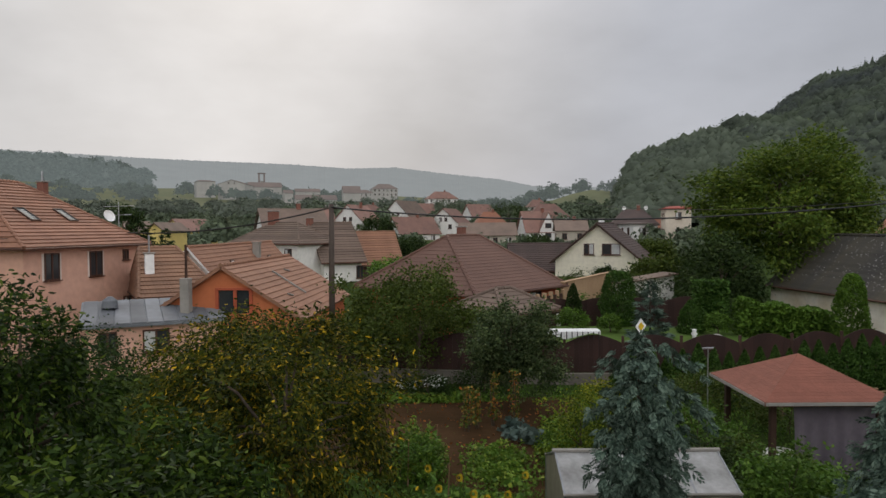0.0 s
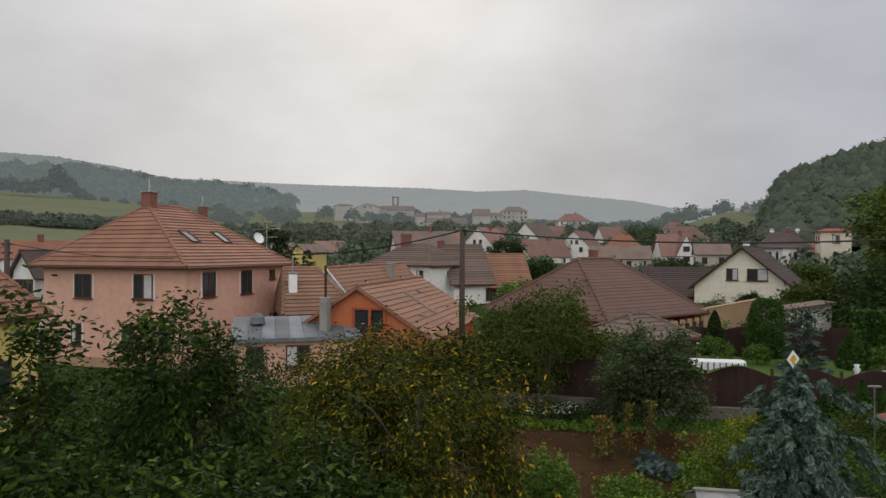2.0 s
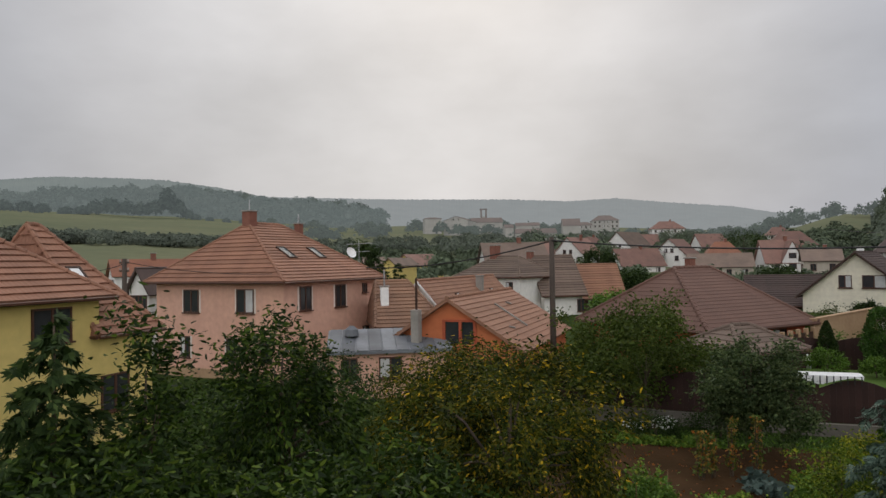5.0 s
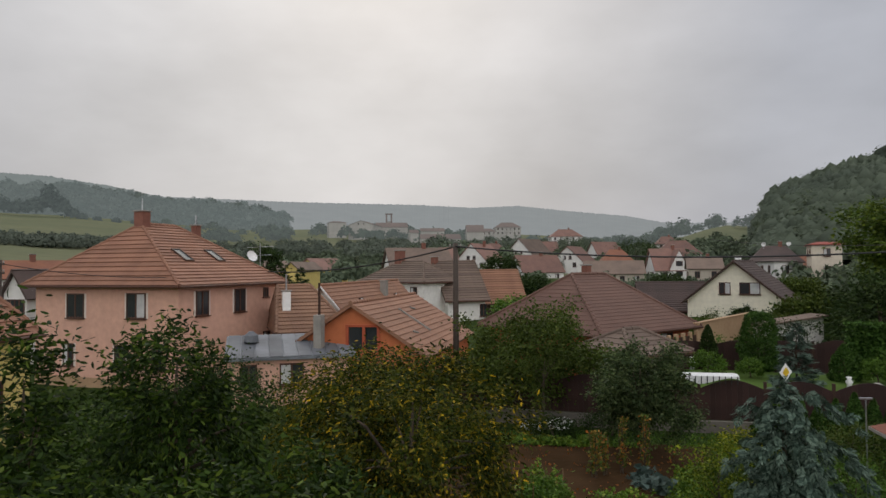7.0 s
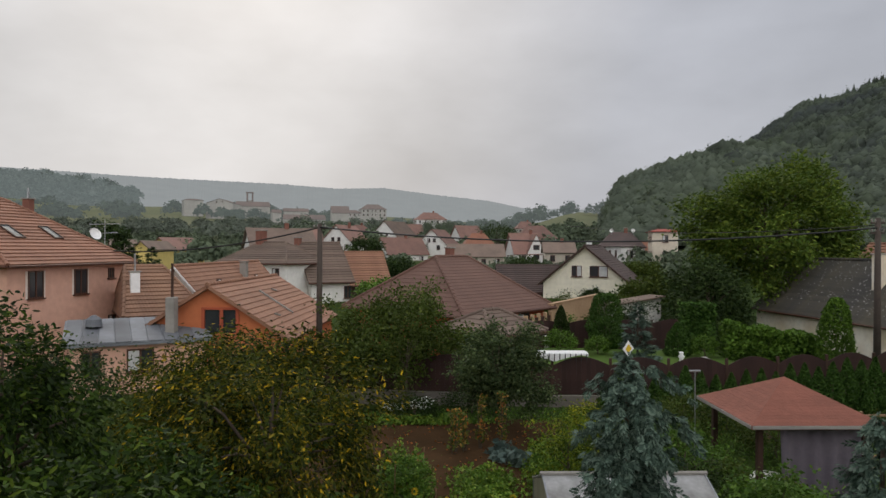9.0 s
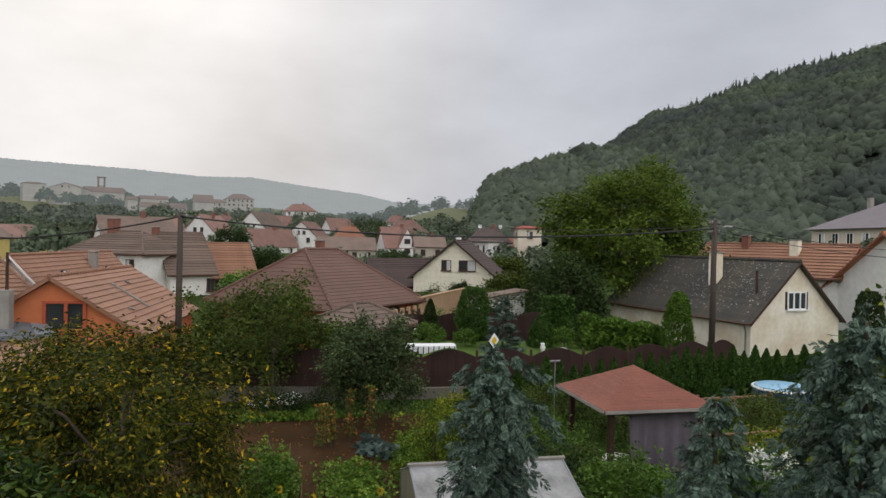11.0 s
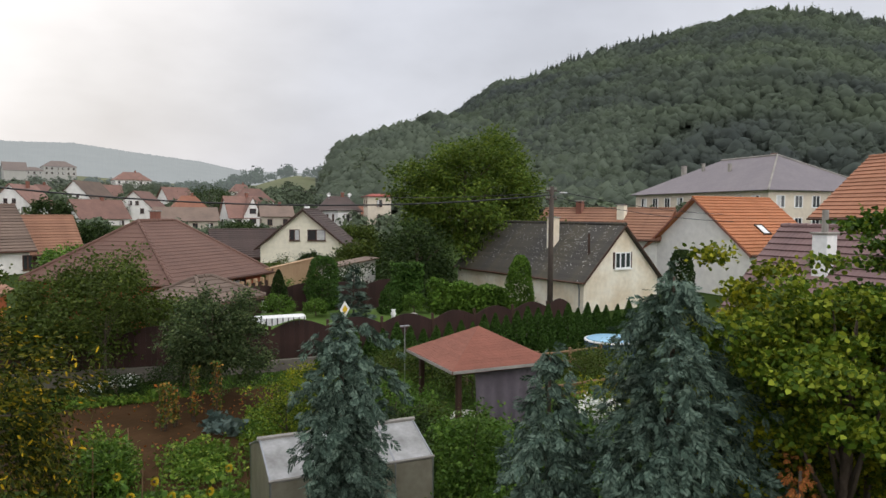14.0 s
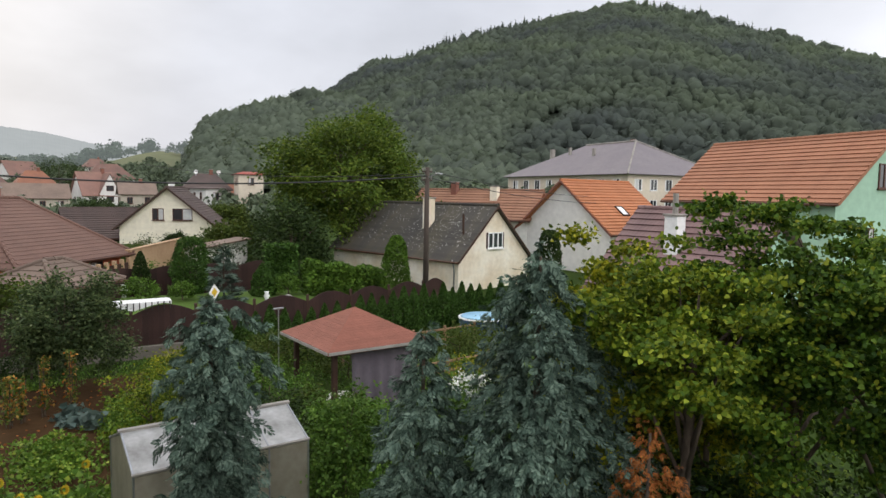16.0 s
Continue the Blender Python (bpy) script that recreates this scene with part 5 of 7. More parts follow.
# single trees that stand out in the village
for k, (az, r, h, rad, mt, lab) in enumerate((
        (25.2, 84, 9.4, 2.4, L_DARK, "dark dense tree rising behind tiled roofs"), (29.0, 80, 7.2, 3.2, L_GREEN, "broad green tree behind a tiled roof"), (5.6, 112, 8.6, 3.0, L_DARK, "dark tree beside white village houses"),
        (3.0, 100, 4.6, 3.0, L_DARK, "spreading dark garden tree"), (-5.6, 185, 13.5, 6.0, L_DARK, "dense round dark tree among roofs"), (-0.6, 230, 16.0, 6.0, L_VALLEY, "rounded dark tree by far houses"),
        (-13.6, 66, 2.5, 0.9, L_DARK, "dark shrub before a cream house"), (-8.2, 112, 4.6, 3.4, L_DARK, "low dark trees before a white house"), (4.0, 66, 3.0, 2.8, L_GREEN, "bright green bush by a red roof"), (-17.6, 88, 4.6, 2.6, L_OLIVE, "olive tree beside a beige house"))):
    x, y = polar(az, r)
    z0 = ground(x, y)
    hh = h - z0
    tree("tree", lab, x, y, hh, rad, hh * 0.46, 0.30, 0.22, 5000, mt, 40 + k, clumps=70, sigma=rad * 0.16, trunk=0.2, limbs=5, zc=hh * 0.54, fill=0.5, rough=0.15)
x, y = polar(22.5, 90)
conifer("spruce", "dark spruce beside a yellow house", x, y, 6.2, 1.8, L_DARK, 60, 16, 10, 0.5, 0.1, 0.4)

# ---- walnut by the cottage ----
tree("walnut_tree", "large walnut tree with a broad open crown", 26.6, 52.4, 12.6, 7.3, 5.2, 0.36, 0.17, 36000, L_WALNUT, 3, clumps=210, sigma=0.6, trunk=0.26, zc=7.0, ry=5.4, limbs=20, rough=0.26, fill=0.4, layer=0.7)
tree("tree", "dark green shrub tree under a walnut", 18.4, 44.0, 5.0, 2.2, 2.4, 0.3, 0.16, 5000, L_DARK, 4, clumps=50, sigma=0.5, trunk=0.12)
tree("tree", "dark shrub tree beside an old cottage", 20.4, 49.5, 5.6, 2.6, 2.7, 0.3, 0.16, 5000, L_DARK, 6, clumps=50, sigma=0.5, trunk=0.12)
tree("tree", "green tree behind garden walls", 18.4, 56.0, 3.8, 2.2, 1.9, 0.32, 0.2, 4500, L_OLIVE, 7, clumps=45, sigma=0.5, trunk=0.12)


# ---- near trees ----
tree("apple_tree", "dark green apple tree with long drooping leaves", -6.6, 6.0, 4.6, 2.0, 1.9, 0.13, 0.042, 13000, L_APPLE, 11, clumps=85, sigma=0.22, trunk=0.1, oval=True, droop=0.9)
tree("apple_tree", "young apple tree with upright leafy shoots", -7.22, 7.76, 5.8, 0.5, 1.9, 0.13, 0.045, 3600, L_APPLE, 12, clumps=40, sigma=0.2, trunk=0.07, limbs=12, oval=True, droop=0.9)
tree("apple_tree", "apple tree with a dense dark crown", -6.6, 10.4, 5.6, 1.15, 1.8, 0.13, 0.045, 9000, L_APPLE, 13, clumps=65, sigma=0.2, trunk=0.1, limbs=14, oval=True, droop=0.9)
tree("apple_tree", "low broad apple tree with dense leaves", -4.4, 7.2, 3.95, 2.1, 1.7, 0.13, 0.045, 14000, L_APPLE, 14, clumps=95, sigma=0.22, trunk=0.1, oval=True, droop=0.9)
tree("apple_tree", "low apple tree beside another apple tree", -3.9, 9.0, 3.7, 1.3, 1.5, 0.13, 0.045, 9000, L_APPLE, 15, clumps=75, sigma=0.22, trunk=0.1, oval=True, droop=0.9)
conifer("thuja", "dark drooping conifer in front of a yellow house", -7.7, 6.7, 5.95, 1.05, L_DARK, 17, 30, 14, 0.2, 0.05, 1.0, power=0.5)
tree("pear_tree", "fruit tree with yellowing autumn leaves", -2.8, 12.2, 5.0, 2.3, 2.1, 0.11, 0.036, 25000, L_YELLOWING, 18, clumps=120, sigma=0.22, trunk=0.1, limbs=14, ry=2.0, droop=0.9, oval=True)
tree("pear_tree", "smaller fruit tree with yellowing leaves", -4.6, 14.0, 4.6, 1.5, 1.8, 0.11, 0.036, 10000, L_YELLOWING, 19, clumps=70, sigma=0.26, trunk=0.08, droop=0.9, oval=True)
tree("plum_tree", "broad olive green tree behind a brown fence", -1.6, 29.8, 4.75, 3.1, 2.2, 0.15, 0.10, 22000, L_OLIVE, 20, clumps=170, sigma=0.30, trunk=0.13)
tree("apple_tree", "small round apple tree in a vegetable garden", 2.45, 23.6, 3.75, 1.5, 1.6, 0.12, 0.075, 16000, L_GARDEN, 21, clumps=150, sigma=0.2, trunk=0.09)
tree("cherry_tree", "slender young tree by a garden fence", -1.0, 26.6, 3.4, 0.7, 1.2, 0.11, 0.06, 1500, L_OLIVE, 22, clumps=24, sigma=0.22, trunk=0.05)

conifer("cypress", "blue grey cypress with hanging feathery sprays", 3.05, 10.4, 4.85, 0.54, L_BLUE, 31, 38, 12, 0.19, 0.03, 1.3, 11, 0.34, 0.1, ragged=1.0, power=0.17, wisps=6, fan=None)
conifer("cypress", "tall blue grey cypress with hanging feathery sprays", 5.68, 5.85, 5.95, 1.08, L_BLUE, 32, 46, 14, 0.17, 0.026, 1.2, 11, 0.13, 0.12, ragged=0.9, power=0.45, wisps=5, fan=None)
conifer("cypress", "small blue grey cypress beside a taller one", 4.7, 6.9, 4.85, 0.72, L_BLUE, 33, 34, 13, 0.17, 0.026, 1.2, 11, 0.16, 0.1, ragged=0.9, power=0.5, wisps=5, fan=None)
conifer("dead_conifer", "withered orange brown conifer", 6.05, 4.45, 4.05, 0.42, L_DEAD, 34, 30, 12, 0.085, 0.014, 1.2, 7, 0.4, 0.05, power=0.5, ragged=0.9, fan=None)
tree("hazel", "hazel bush with large green and golden leaves", 8.3, 6.3, 5.5, 1.75, 2.1, 0.072, 0.056, 30589, L_GOLD, 35, clumps=135, sigma=0.145, trunk=0.07, limbs=12, ry=1.2, rough=0.4, oval=True, layer=0.45, droop=0.15)
tree("hazel", "tall hazel with large dark green leaves", 9.1, 4.3, 6.45, 1.6, 2.0, 0.072, 0.056, 31394, L_MAPLE, 36, clumps=135, sigma=0.132, trunk=0.08, limbs=12, rough=0.4, oval=True, layer=0.45, droop=0.15)
tree("hazel", "spreading hazel with large green leaves", 7.25, 4.85, 5.7, 1.25, 0.95, 0.072, 0.056, 16903, L_HAZEL, 37, clumps=120, sigma=0.128, trunk=0.08, rough=0.4, oval=True, layer=0.45, droop=0.15)
tree("hazel", "dense hazel bush with large green leaves", 8.9, 3.1, 5.6, 1.4, 0.95, 0.072, 0.056, 19318, L_MAPLE, 38, clumps=127, sigma=0.132, trunk=0.08, rough=0.4, oval=True, layer=0.45, droop=0.15)
tree("hazel", "hazel shoots with yellow green leaves", 8.5, 5.3, 5.75, 0.9, 1.5, 0.072, 0.056, 12880, L_GOLD, 45, clumps=67, sigma=0.128, trunk=0.05, rough=0.4, oval=True, layer=0.45, droop=0.15)

tree("lime_tree", "dense green garden tree before a tiled roof", 12.6, 9.4, 4.7, 1.9, 2.2, 0.11, 0.08, 11000, L_OLIVE, 39, clumps=80, sigma=0.24, trunk=0.09, oval=True)
tree("lime_tree", "dense dark green garden tree before a tiled roof", 13.4, 7.4, 4.9, 2.0, 2.3, 0.11, 0.08, 11000, L_MAPLE, 44, clumps=80, sigma=0.24, trunk=0.09, oval=True)

# shrubs in the garden
for k, (x, y, h, rad, mt, leaf, cnt, lab) in enumerate((
        (3.6, 17.2, 2.3, 0.95, L_HAZEL, 0.07, 6000, "yellow green currant bush beside dug soil"), (6.5, 12.6, 2.15, 1.15, L_GREEN, 0.09, 8000, "dense fresh green bush beside a greenhouse"),
        (5.2, 17.8, 1.9, 1.1, L_OLIVE, 0.08, 5000, "leafy green climbing shrub in a garden"), (6.4, 17.0, 2.0, 1.1, L_GREEN, 0.08, 5500, "leafy green shrub beside an arbour"), (7.1, 15.4, 1.5, 0.9, L_OLIVE, 0.08, 4000, "low shrub beside an arbour"),
        (5.0, 20.4, 1.8, 1.1, L_GOLD, 0.08, 4500, "yellow green garden shrub"), (7.4, 14.0, 1.5, 0.8, L_GREEN, 0.08, 3500, "low green bush by a greenhouse"),
        (10.5, 14.5, 1.7, 1.0, L_GREEN, 0.08, 4500, "bush behind a small cypress"), (12.6, 15.6, 1.6, 1.1, L_GOLD, 0.08, 4500, "golden green shrub near a pool"), (17.8, 22.3, 0.95, 1.2, L_OLIVE, 0.09, 3500, "low olive plants before a pool"), (15.0, 20.0, 1.5, 1.4, L_OLIVE, 0.09, 4500, "olive green shrub near a pool"),
        (16.5, 15.5, 3.2, 1.5, L_OLIVE, 0.1, 6000, "tall olive green garden shrub"), (18.5, 14.0, 3.4, 1.6, L_DARK, 0.1, 6000, "dark shrub before a gabled house"), (14.5, 11.5, 3.0, 1.6, L_GREEN, 0.1, 6000, "green shrub behind a hazel"),
        (-0.6, 25.6, 0.9, 1.0, L_DARK, 0.07, 3000, "low dark bush against a concrete plinth"), (1.6, 26.3, 1.1, 1.2, L_DARK, 0.07, 3500, "low dark bush by a fence"), (-5.6, 24.0, 2.6, 1.7, L_OLIVE, 0.1, 6000, "olive shrub by a fence"),
        (-8.5, 21.0, 2.6, 2.0, L_OLIVE, 0.1, 7000, "olive shrub in a shady garden"), (-7.5, 27.5, 3.0, 2.2, L_OLIVE, 0.11, 7000, "broad shrub before a low annex"), (-13.0, 24.0, 3.0, 2.6, L_DARK, 0.11, 8000, "dark shrub before a pink house"),
        (-11.0, 15.5, 3.2, 2.4, L_APPLE, 0.11, 9000, "dense dark green garden shrub"), (-15.0, 19.0, 2.6, 2.4, L_APPLE, 0.11, 8000, "dense garden shrub by a yellow house"), (-0.6, 17.0, 1.2, 0.8, L_GREEN, 0.08, 2500, "leafy green bean plants on soil"),
        (0.4, 8.8, 1.9, 1.2, L_GREEN, 0.1, 5000, "leafy green undergrowth in a garden"), (-1.8, 9.2, 2.2, 1.6, L_OLIVE, 0.1, 7000, "olive undergrowth below a fruit tree"), (9.0, 8.0, 2.8, 1.6, L_APPLE, 0.1, 7000, "dark green undergrowth between trees"),
        (9.0, 14.5, 1.0, 0.9, L_GREEN, 0.08, 4500, "green bush in front of an arbour"), (7.8, 14.9, 1.3, 0.9, L_OLIVE, 0.08, 4500, "olive bush in front of an arbour"), (6.2, 19.4, 1.9, 1.2, L_OLIVE, 0.08, 5000, "leafy olive garden shrub"),
        (8.8, 23.2, 1.4, 1.3, L_OLIVE, 0.08, 4500, "olive shrub before a thuja hedge"), (10.6, 23.8, 1.2, 1.3, L_DARK, 0.08, 4500, "low dark shrub before a hedge"),
        (11.8, 45.6, 2.3, 1.3, L_OLIVE, 0.12, 4000, "olive bush before a white outbuilding"), (13.9, 45.6, 3.0, 1.6, L_DARK, 0.12, 4000, "dark bush before a white outbuilding"), (9.0, 45.2, 1.6, 1.2, L_GREEN, 0.12, 4000, "green bush at the foot of a garden wall"), (12.4, 62.0, 2.0, 2.0, L_OLIVE, 0.16, 4000, "olive bushes below a cream house"), (16.0, 63.5, 2.4, 1.8, L_DARK, 0.16, 4000, "dark bush below a cream house"), (19.2, 62.5, 2.8, 1.8, L_DARK, 0.16, 4000, "dark round bush beside a garden wall"), (9.6, 60.0, 1.6, 1.6, L_OLIVE, 0.16, 3500, "low olive hedge bush behind a bungalow"), (4.4, 15.4, 1.5, 1.0, L_OLIVE, 0.08, 4500, "olive shrub behind a greenhouse"), (5.9, 15.2, 1.8, 1.1, L_DARK, 0.08, 4500, "dark leafy shrub behind a greenhouse"), (10.8, 20.8, 1.3, 1.2, L_OLIVE, 0.08, 4000, "low shrub behind an arbour"), (13.5, 24.6, 1.1, 1.3, L_DARK, 0.08, 4000, "low dark shrub at a hedge"),
        # filler shrubs in the darkest leaf colour, standing in for deep shade under the hazels
        (7.9, 4.6, 3.0, 1.3, L_APPLE, 0.1, 11000, "dark leafy undergrowth at hazel stems"), (8.8, 2.8, 2.8, 1.3, L_APPLE, 0.1, 10000, "dark leafy undergrowth beside a hazel"), (10.2, 4.6, 2.8, 1.4, L_APPLE, 0.1, 6000, "dark leafy undergrowth behind a hazel"), (7.3, 5.3, 3.3, 0.9, L_APPLE, 0.08, 9000, "dark leafy shoots before hazel stems"), (6.9, 5.0, 2.8, 0.9, L_APPLE, 0.1, 8000, "dark leafy undergrowth beside a cypress"), (4.3, 5.6, 2.4, 1.2, L_APPLE, 0.1, 5000, "dark undergrowth below a cypress"), (6.0, 2.6, 2.6, 1.4, L_APPLE, 0.12, 6000, "dark undergrowth below a hazel"))):
    tree("shrub", lab, x, y, h, rad, h * 0.5, leaf * 1.2, leaf * 0.7, int(cnt * 0.6), mt, 100 + k, clumps=45, sigma=rad * 0.16, trunk=0.04, limbs=4, category="shrub", zc=h * 0.5, fill=0.3)

# hedges
def clipped(name, label, x, y, h, rad, material, seed, count, leaf, point=1.0, category="hedge"):
    """A dense evergreen cone, column or egg: point 1 is a cone, 0.3 an egg."""
    root = empty(name, pose(x, y, ground(x, y)), label, category)
    piece("trunk", *tube_data([(0, 0, -0.1), (0, 0, h * 0.8)], [0.05, 0.01], 6), M_BARK, root, smooth=True)
    r = np.random.default_rng(seed)
    t = r.uniform(0, 1, count) ** 1.25
    a = r.uniform(0, 6.283, count)
    w = rad * (1 - t) ** (0.75 * point) * (1 - (1 - point) * 0.35 * (1 - t) ** 3) * np.minimum(1, 0.7 + t * 4)
    w = w * (1 + 0.10 * np.sin(a * 3 + t * 9 + seed) + 0.07 * np.sin(a * 7 - t * 17)) * r.uniform(0.8, 1.06, count)
    c = np.stack([w * np.cos(a), w * np.sin(a), 0.06 + t * h], axis=1)
    out = np.stack([np.cos(a), np.sin(a), np.full(count, 0.3)], axis=1)
    ob = quads_mesh("foliage", leaves(c, leaf, leaf * 0.5, 0.0, out * 0.5, up=0.9), material)
    ob.parent = root
    tagged(ob, kind="stuff")
    return root


hedge = clipped("thuja", "pointed green thuja in a garden hedge", 8.0, 25.6, 1.85, 0.52, L_THUJA, 70, 3200, 0.12)
tagged(hedge, "", "hedge", "thuja hedge")
LINE = ((8.0, 25.6), (13.0, 26.1), (21.2, 26.5), (27.0, 25.0))
pts = []
for a, b in zip(LINE, LINE[1:]):
    n = int(math.dist(a, b) / 0.56)
    pts += [(a[0] + (b[0] - a[0]) * k / n, a[1] + (b[1] - a[1]) * k / n) for k in range(n)]
rr = random.Random(8)
for k, (x, y) in enumerate(pts[1:]):
    s = rr.uniform(0.9, 1.1) * (1.0 if k < 14 else 1.0)
    c = copy_thing(hedge, pose(x, y, ground(x, y), 0, 0, rr.uniform(0, 360)))
    c.scale = (s, s, s * rr.uniform(0.94, 1.06) * (0.9 + 0.32 * k / len(pts)))
for x, y, h, rad, mt, pt, lab in ((6.9, 24.0, 2.3, 0.7, L_THUJA_LIGHT, 0.7, "yellow green thuja at the end of a hedge"), (6.0, 22.6, 1.7, 0.6, L_THUJA, 0.7, "small dark green thuja shrub"), (9.6, 36.7, 3.0, 1.05, L_THUJA, 0.3, "dense egg-shaped dark thuja"),
                                  (18.9, 30.9, 4.2, 0.95, L_THUJA_LIGHT, 0.45, "bright columnar thuja beside a cottage"), (21.6, 22.0, 4.9, 0.72, L_DARK, 0.3, "dark slender columnar conifer"), (12.6, 34.0, 1.7, 0.75, L_THUJA, 0.8, "small conical conifer on a lawn"),
                                  (7.4, 38.0, 2.2, 0.6, L_DARK, 0.8, "dark conical conifer by a fence")):
    clipped("thuja", lab, x, y, h, rad, mt, int(x * 10), int(4200 * rad * h / 2), 0.15, pt, "thuja")
conifer("blue_spruce", "small blue spruce with open branches", 10.3, 33.2, 2.7, 0.95, L_BLUE, 77, 12, 9, 0.3, 0.06, 0.1, 6, 0.05, 0.06, power=0.9)
for x, y, s in ((6.6, 34.2, 0.85), (8.6, 34.4, 0.6), (13.8, 33.5, 0.7)):
    tree("box_ball", "clipped round green box ball", x, y, 2 * s * 0.8, s, s * 0.8, 0.09, 0.06, 2200, L_THUJA_LIGHT, int(x * 7), clumps=60, sigma=0.08, trunk=0.03, zc=s * 0.8, limbs=2, category="shrub", rough=0.03, fill=0.7)
# trimmed hedge by the cottage
HB = []
for k in range(7000):
    t, u, w = RNG.uniform(0, 1), RNG.uniform(-0.55, 0.55), RNG.uniform(0, 1) ** 0.5
    HB.append((14.6 + 4.0 * t, 33.2 - 1.2 * t + u, w * (2.9 - 0.5 * t) + 0.1 * math.sin(t * 17)))
hb = empty("clipped_hedge", pose(0, 0, 0), "bright green clipped hedge beside a cottage", "hedge")
o = quads_mesh("foliage", leaves(np.array(HB), 0.2, 0.13, -0.2), L_THUJA_LIGHT)
o.parent = hb
tagged(o, kind="stuff")
HB = []
for k in range(5000):
    t, u, w = RNG.uniform(0, 1), RNG.uniform(-0.7, 0.7), RNG.uniform(0, 1) ** 0.5
    HB.append((13.6 + 1.6 * t, 36.0 + u, w * 3.6))
hb2 = empty("clipped_hedge", pose(0, 0, 0), "dark green hedge block behind a lawn", "hedge")
o = quads_mesh("foliage", leaves(np.array(HB), 0.2, 0.13, -0.2), L_THUJA)
o.parent = hb2
tagged(o, kind="stuff")

# ---- garden ground ----
def sheet(name, label, corners, lift, material, bump, seed, n=26, category="ground", kind="structure"):
    """A patch of bumpy ground between four corners."""
    a, b, c, d = [Vector(p) for p in corners]
    v, f = [], []
    for i in range(n + 1):
        for k in range(n + 1):
            s, t = i / n, k / n
            p = a.lerp(b, s).lerp(d.lerp(c, s), t)
            edge = min(s, 1 - s, t, 1 - t)
            wob = Vector((noise.noise((s * 5, t * 5, seed)), noise.noise((s * 5, t * 5, seed + 9)))) * 0.3
            x, y = p.x + wob.x, p.y + wob.y
            z = ground(x, y) + lift + (bump * (noise.noise((x * 2.3, y * 2.3, seed)) + 0.7 * noise.noise((x * 6, y * 6, seed))) if edge > 0 else -0.05)
            v.append((x, y, z))
    for i in range(n):
        for k in range(n):
            f.append((i * (n + 1) + k, (i + 1) * (n + 1) + k, (i + 1) * (n + 1) + k + 1, i * (n + 1) + k + 1))
    return tagged(mesh_ob(name, v, f, material, True), label, category, kind=kind)


M_LAWN = mat("mown_lawn", (0.085, 0.135, 0.03), (0.062, 0.105, 0.024), 0.8, 0.95, 0.5, 12, spec=0.04)
sheet("soil_bed", "dug brown vegetable bed with fallen leaves", ((-4.4, 18.6), (2.6, 15.8), (5.4, 25.6), (-2.4, 24.8)), 0.05, M_SOIL, 0.05, 2, 40)
sheet("lawn", "bright mown lawn behind a brown fence", ((4.0, 30.2), (15.0, 30.6), (15.0, 36.0), (4.0, 37.4)), 0.06, M_LAWN, 0.02, 5)
sheet("lawn", "bright lawn strip beside an arbour", ((11.5, 14.0), (17.0, 15.0), (18.0, 22.0), (11.8, 21.5)), 0.06, M_LAWN, 0.02, 6)

# weeds and grass tufts
G = []
while len(G) < 26000:
    x, y = RNG.uniform(-9, 14), RNG.uniform(8, 27.0)
    inside = -2.6 + (24.8 - y) * -0.25 < x < 5.0 + (y - 25) * 0.28 and 17.2 < y < 24.6
    if inside and RNG.uniform() > 0.02:
        continue
    G.append((x, y, ground(x, y) + RNG.uniform(0.0, 0.16)))
tagged(quads_mesh("grass", leaves(np.array(G), 0.2, 0.04, -0.9), L_GREEN), "rough garden grass and weeds", "grass", kind="stuff")
G = [(x, y, ground(x, y) + 0.10) for x, y in zip(RNG.uniform(-2.2, 4.6, 300), RNG.uniform(18, 25, 300))]
tagged(quads_mesh("fallen_leaves", leaves(np.array(G), 0.09, 0.07, 0.0), L_DEAD), "orange fallen leaves on dug soil", "leaves", kind="stuff")


# ---- vegetables and flowers ----
def clump_plant(name, label, x, y, w, d, h, leaf, wid, count, material, droop=0.0, rz=0):
    root = empty(name, pose(x, y, ground(x, y), 0, 0, rz), label, "plant")
    r = np.clip(RNG.normal(0, 0.52, (count, 2)), -1.25, 1.25)
    tall = np.array([0.75 + 0.9 * noise.noise((a * w * 1.6 + x, b * d * 1.6 + y, 4.0)) for a, b in r])
    z = RNG.uniform(0, 1, count) ** 0.6 * h * np.clip(tall, 0.25, 1.4) * (1 - 0.35 * np.clip((r ** 2).sum(1) / 2, 0, 1))
    c = np.column_stack([r[:, 0] * w / 2, r[:, 1] * d / 2, np.maximum(z, 0.04)])
    ob = quads_mesh("foliage", leaves(c, leaf, wid, droop), material)
    ob.parent = root
    tagged(ob, kind="stuff")
    return root


L_VEGETABLE = leafmat("vegetable_leaf", ((0.0, (0.060, 0.120, 0.014)), (0.6, (0.115, 0.205, 0.026)), (0.9, (0.20, 0.29, 0.04)), (1.0, (0.30, 0.34, 0.05))), 0.6, 0.25)
L_CABBAGE = leafmat("cabbage_leaf", ((0.0, (0.06, 0.10, 0.085)), (1.0, (0.15, 0.20, 0.17))))
L_HOLLY = leafmat("withering_leaf", ((0.0, (0.07, 0.11, 0.02)), (0.3, (0.13, 0.14, 0.03)), (0.55, (0.24, 0.15, 0.03)), (0.75, (0.34, 0.12, 0.025)), (0.9, (0.40, 0.22, 0.05))))
L_FLOWER = leafmat("white_petal", ((0.0, (0.75, 0.75, 0.72)), (1.0, (0.85, 0.85, 0.83))), 0.6, 0.2)
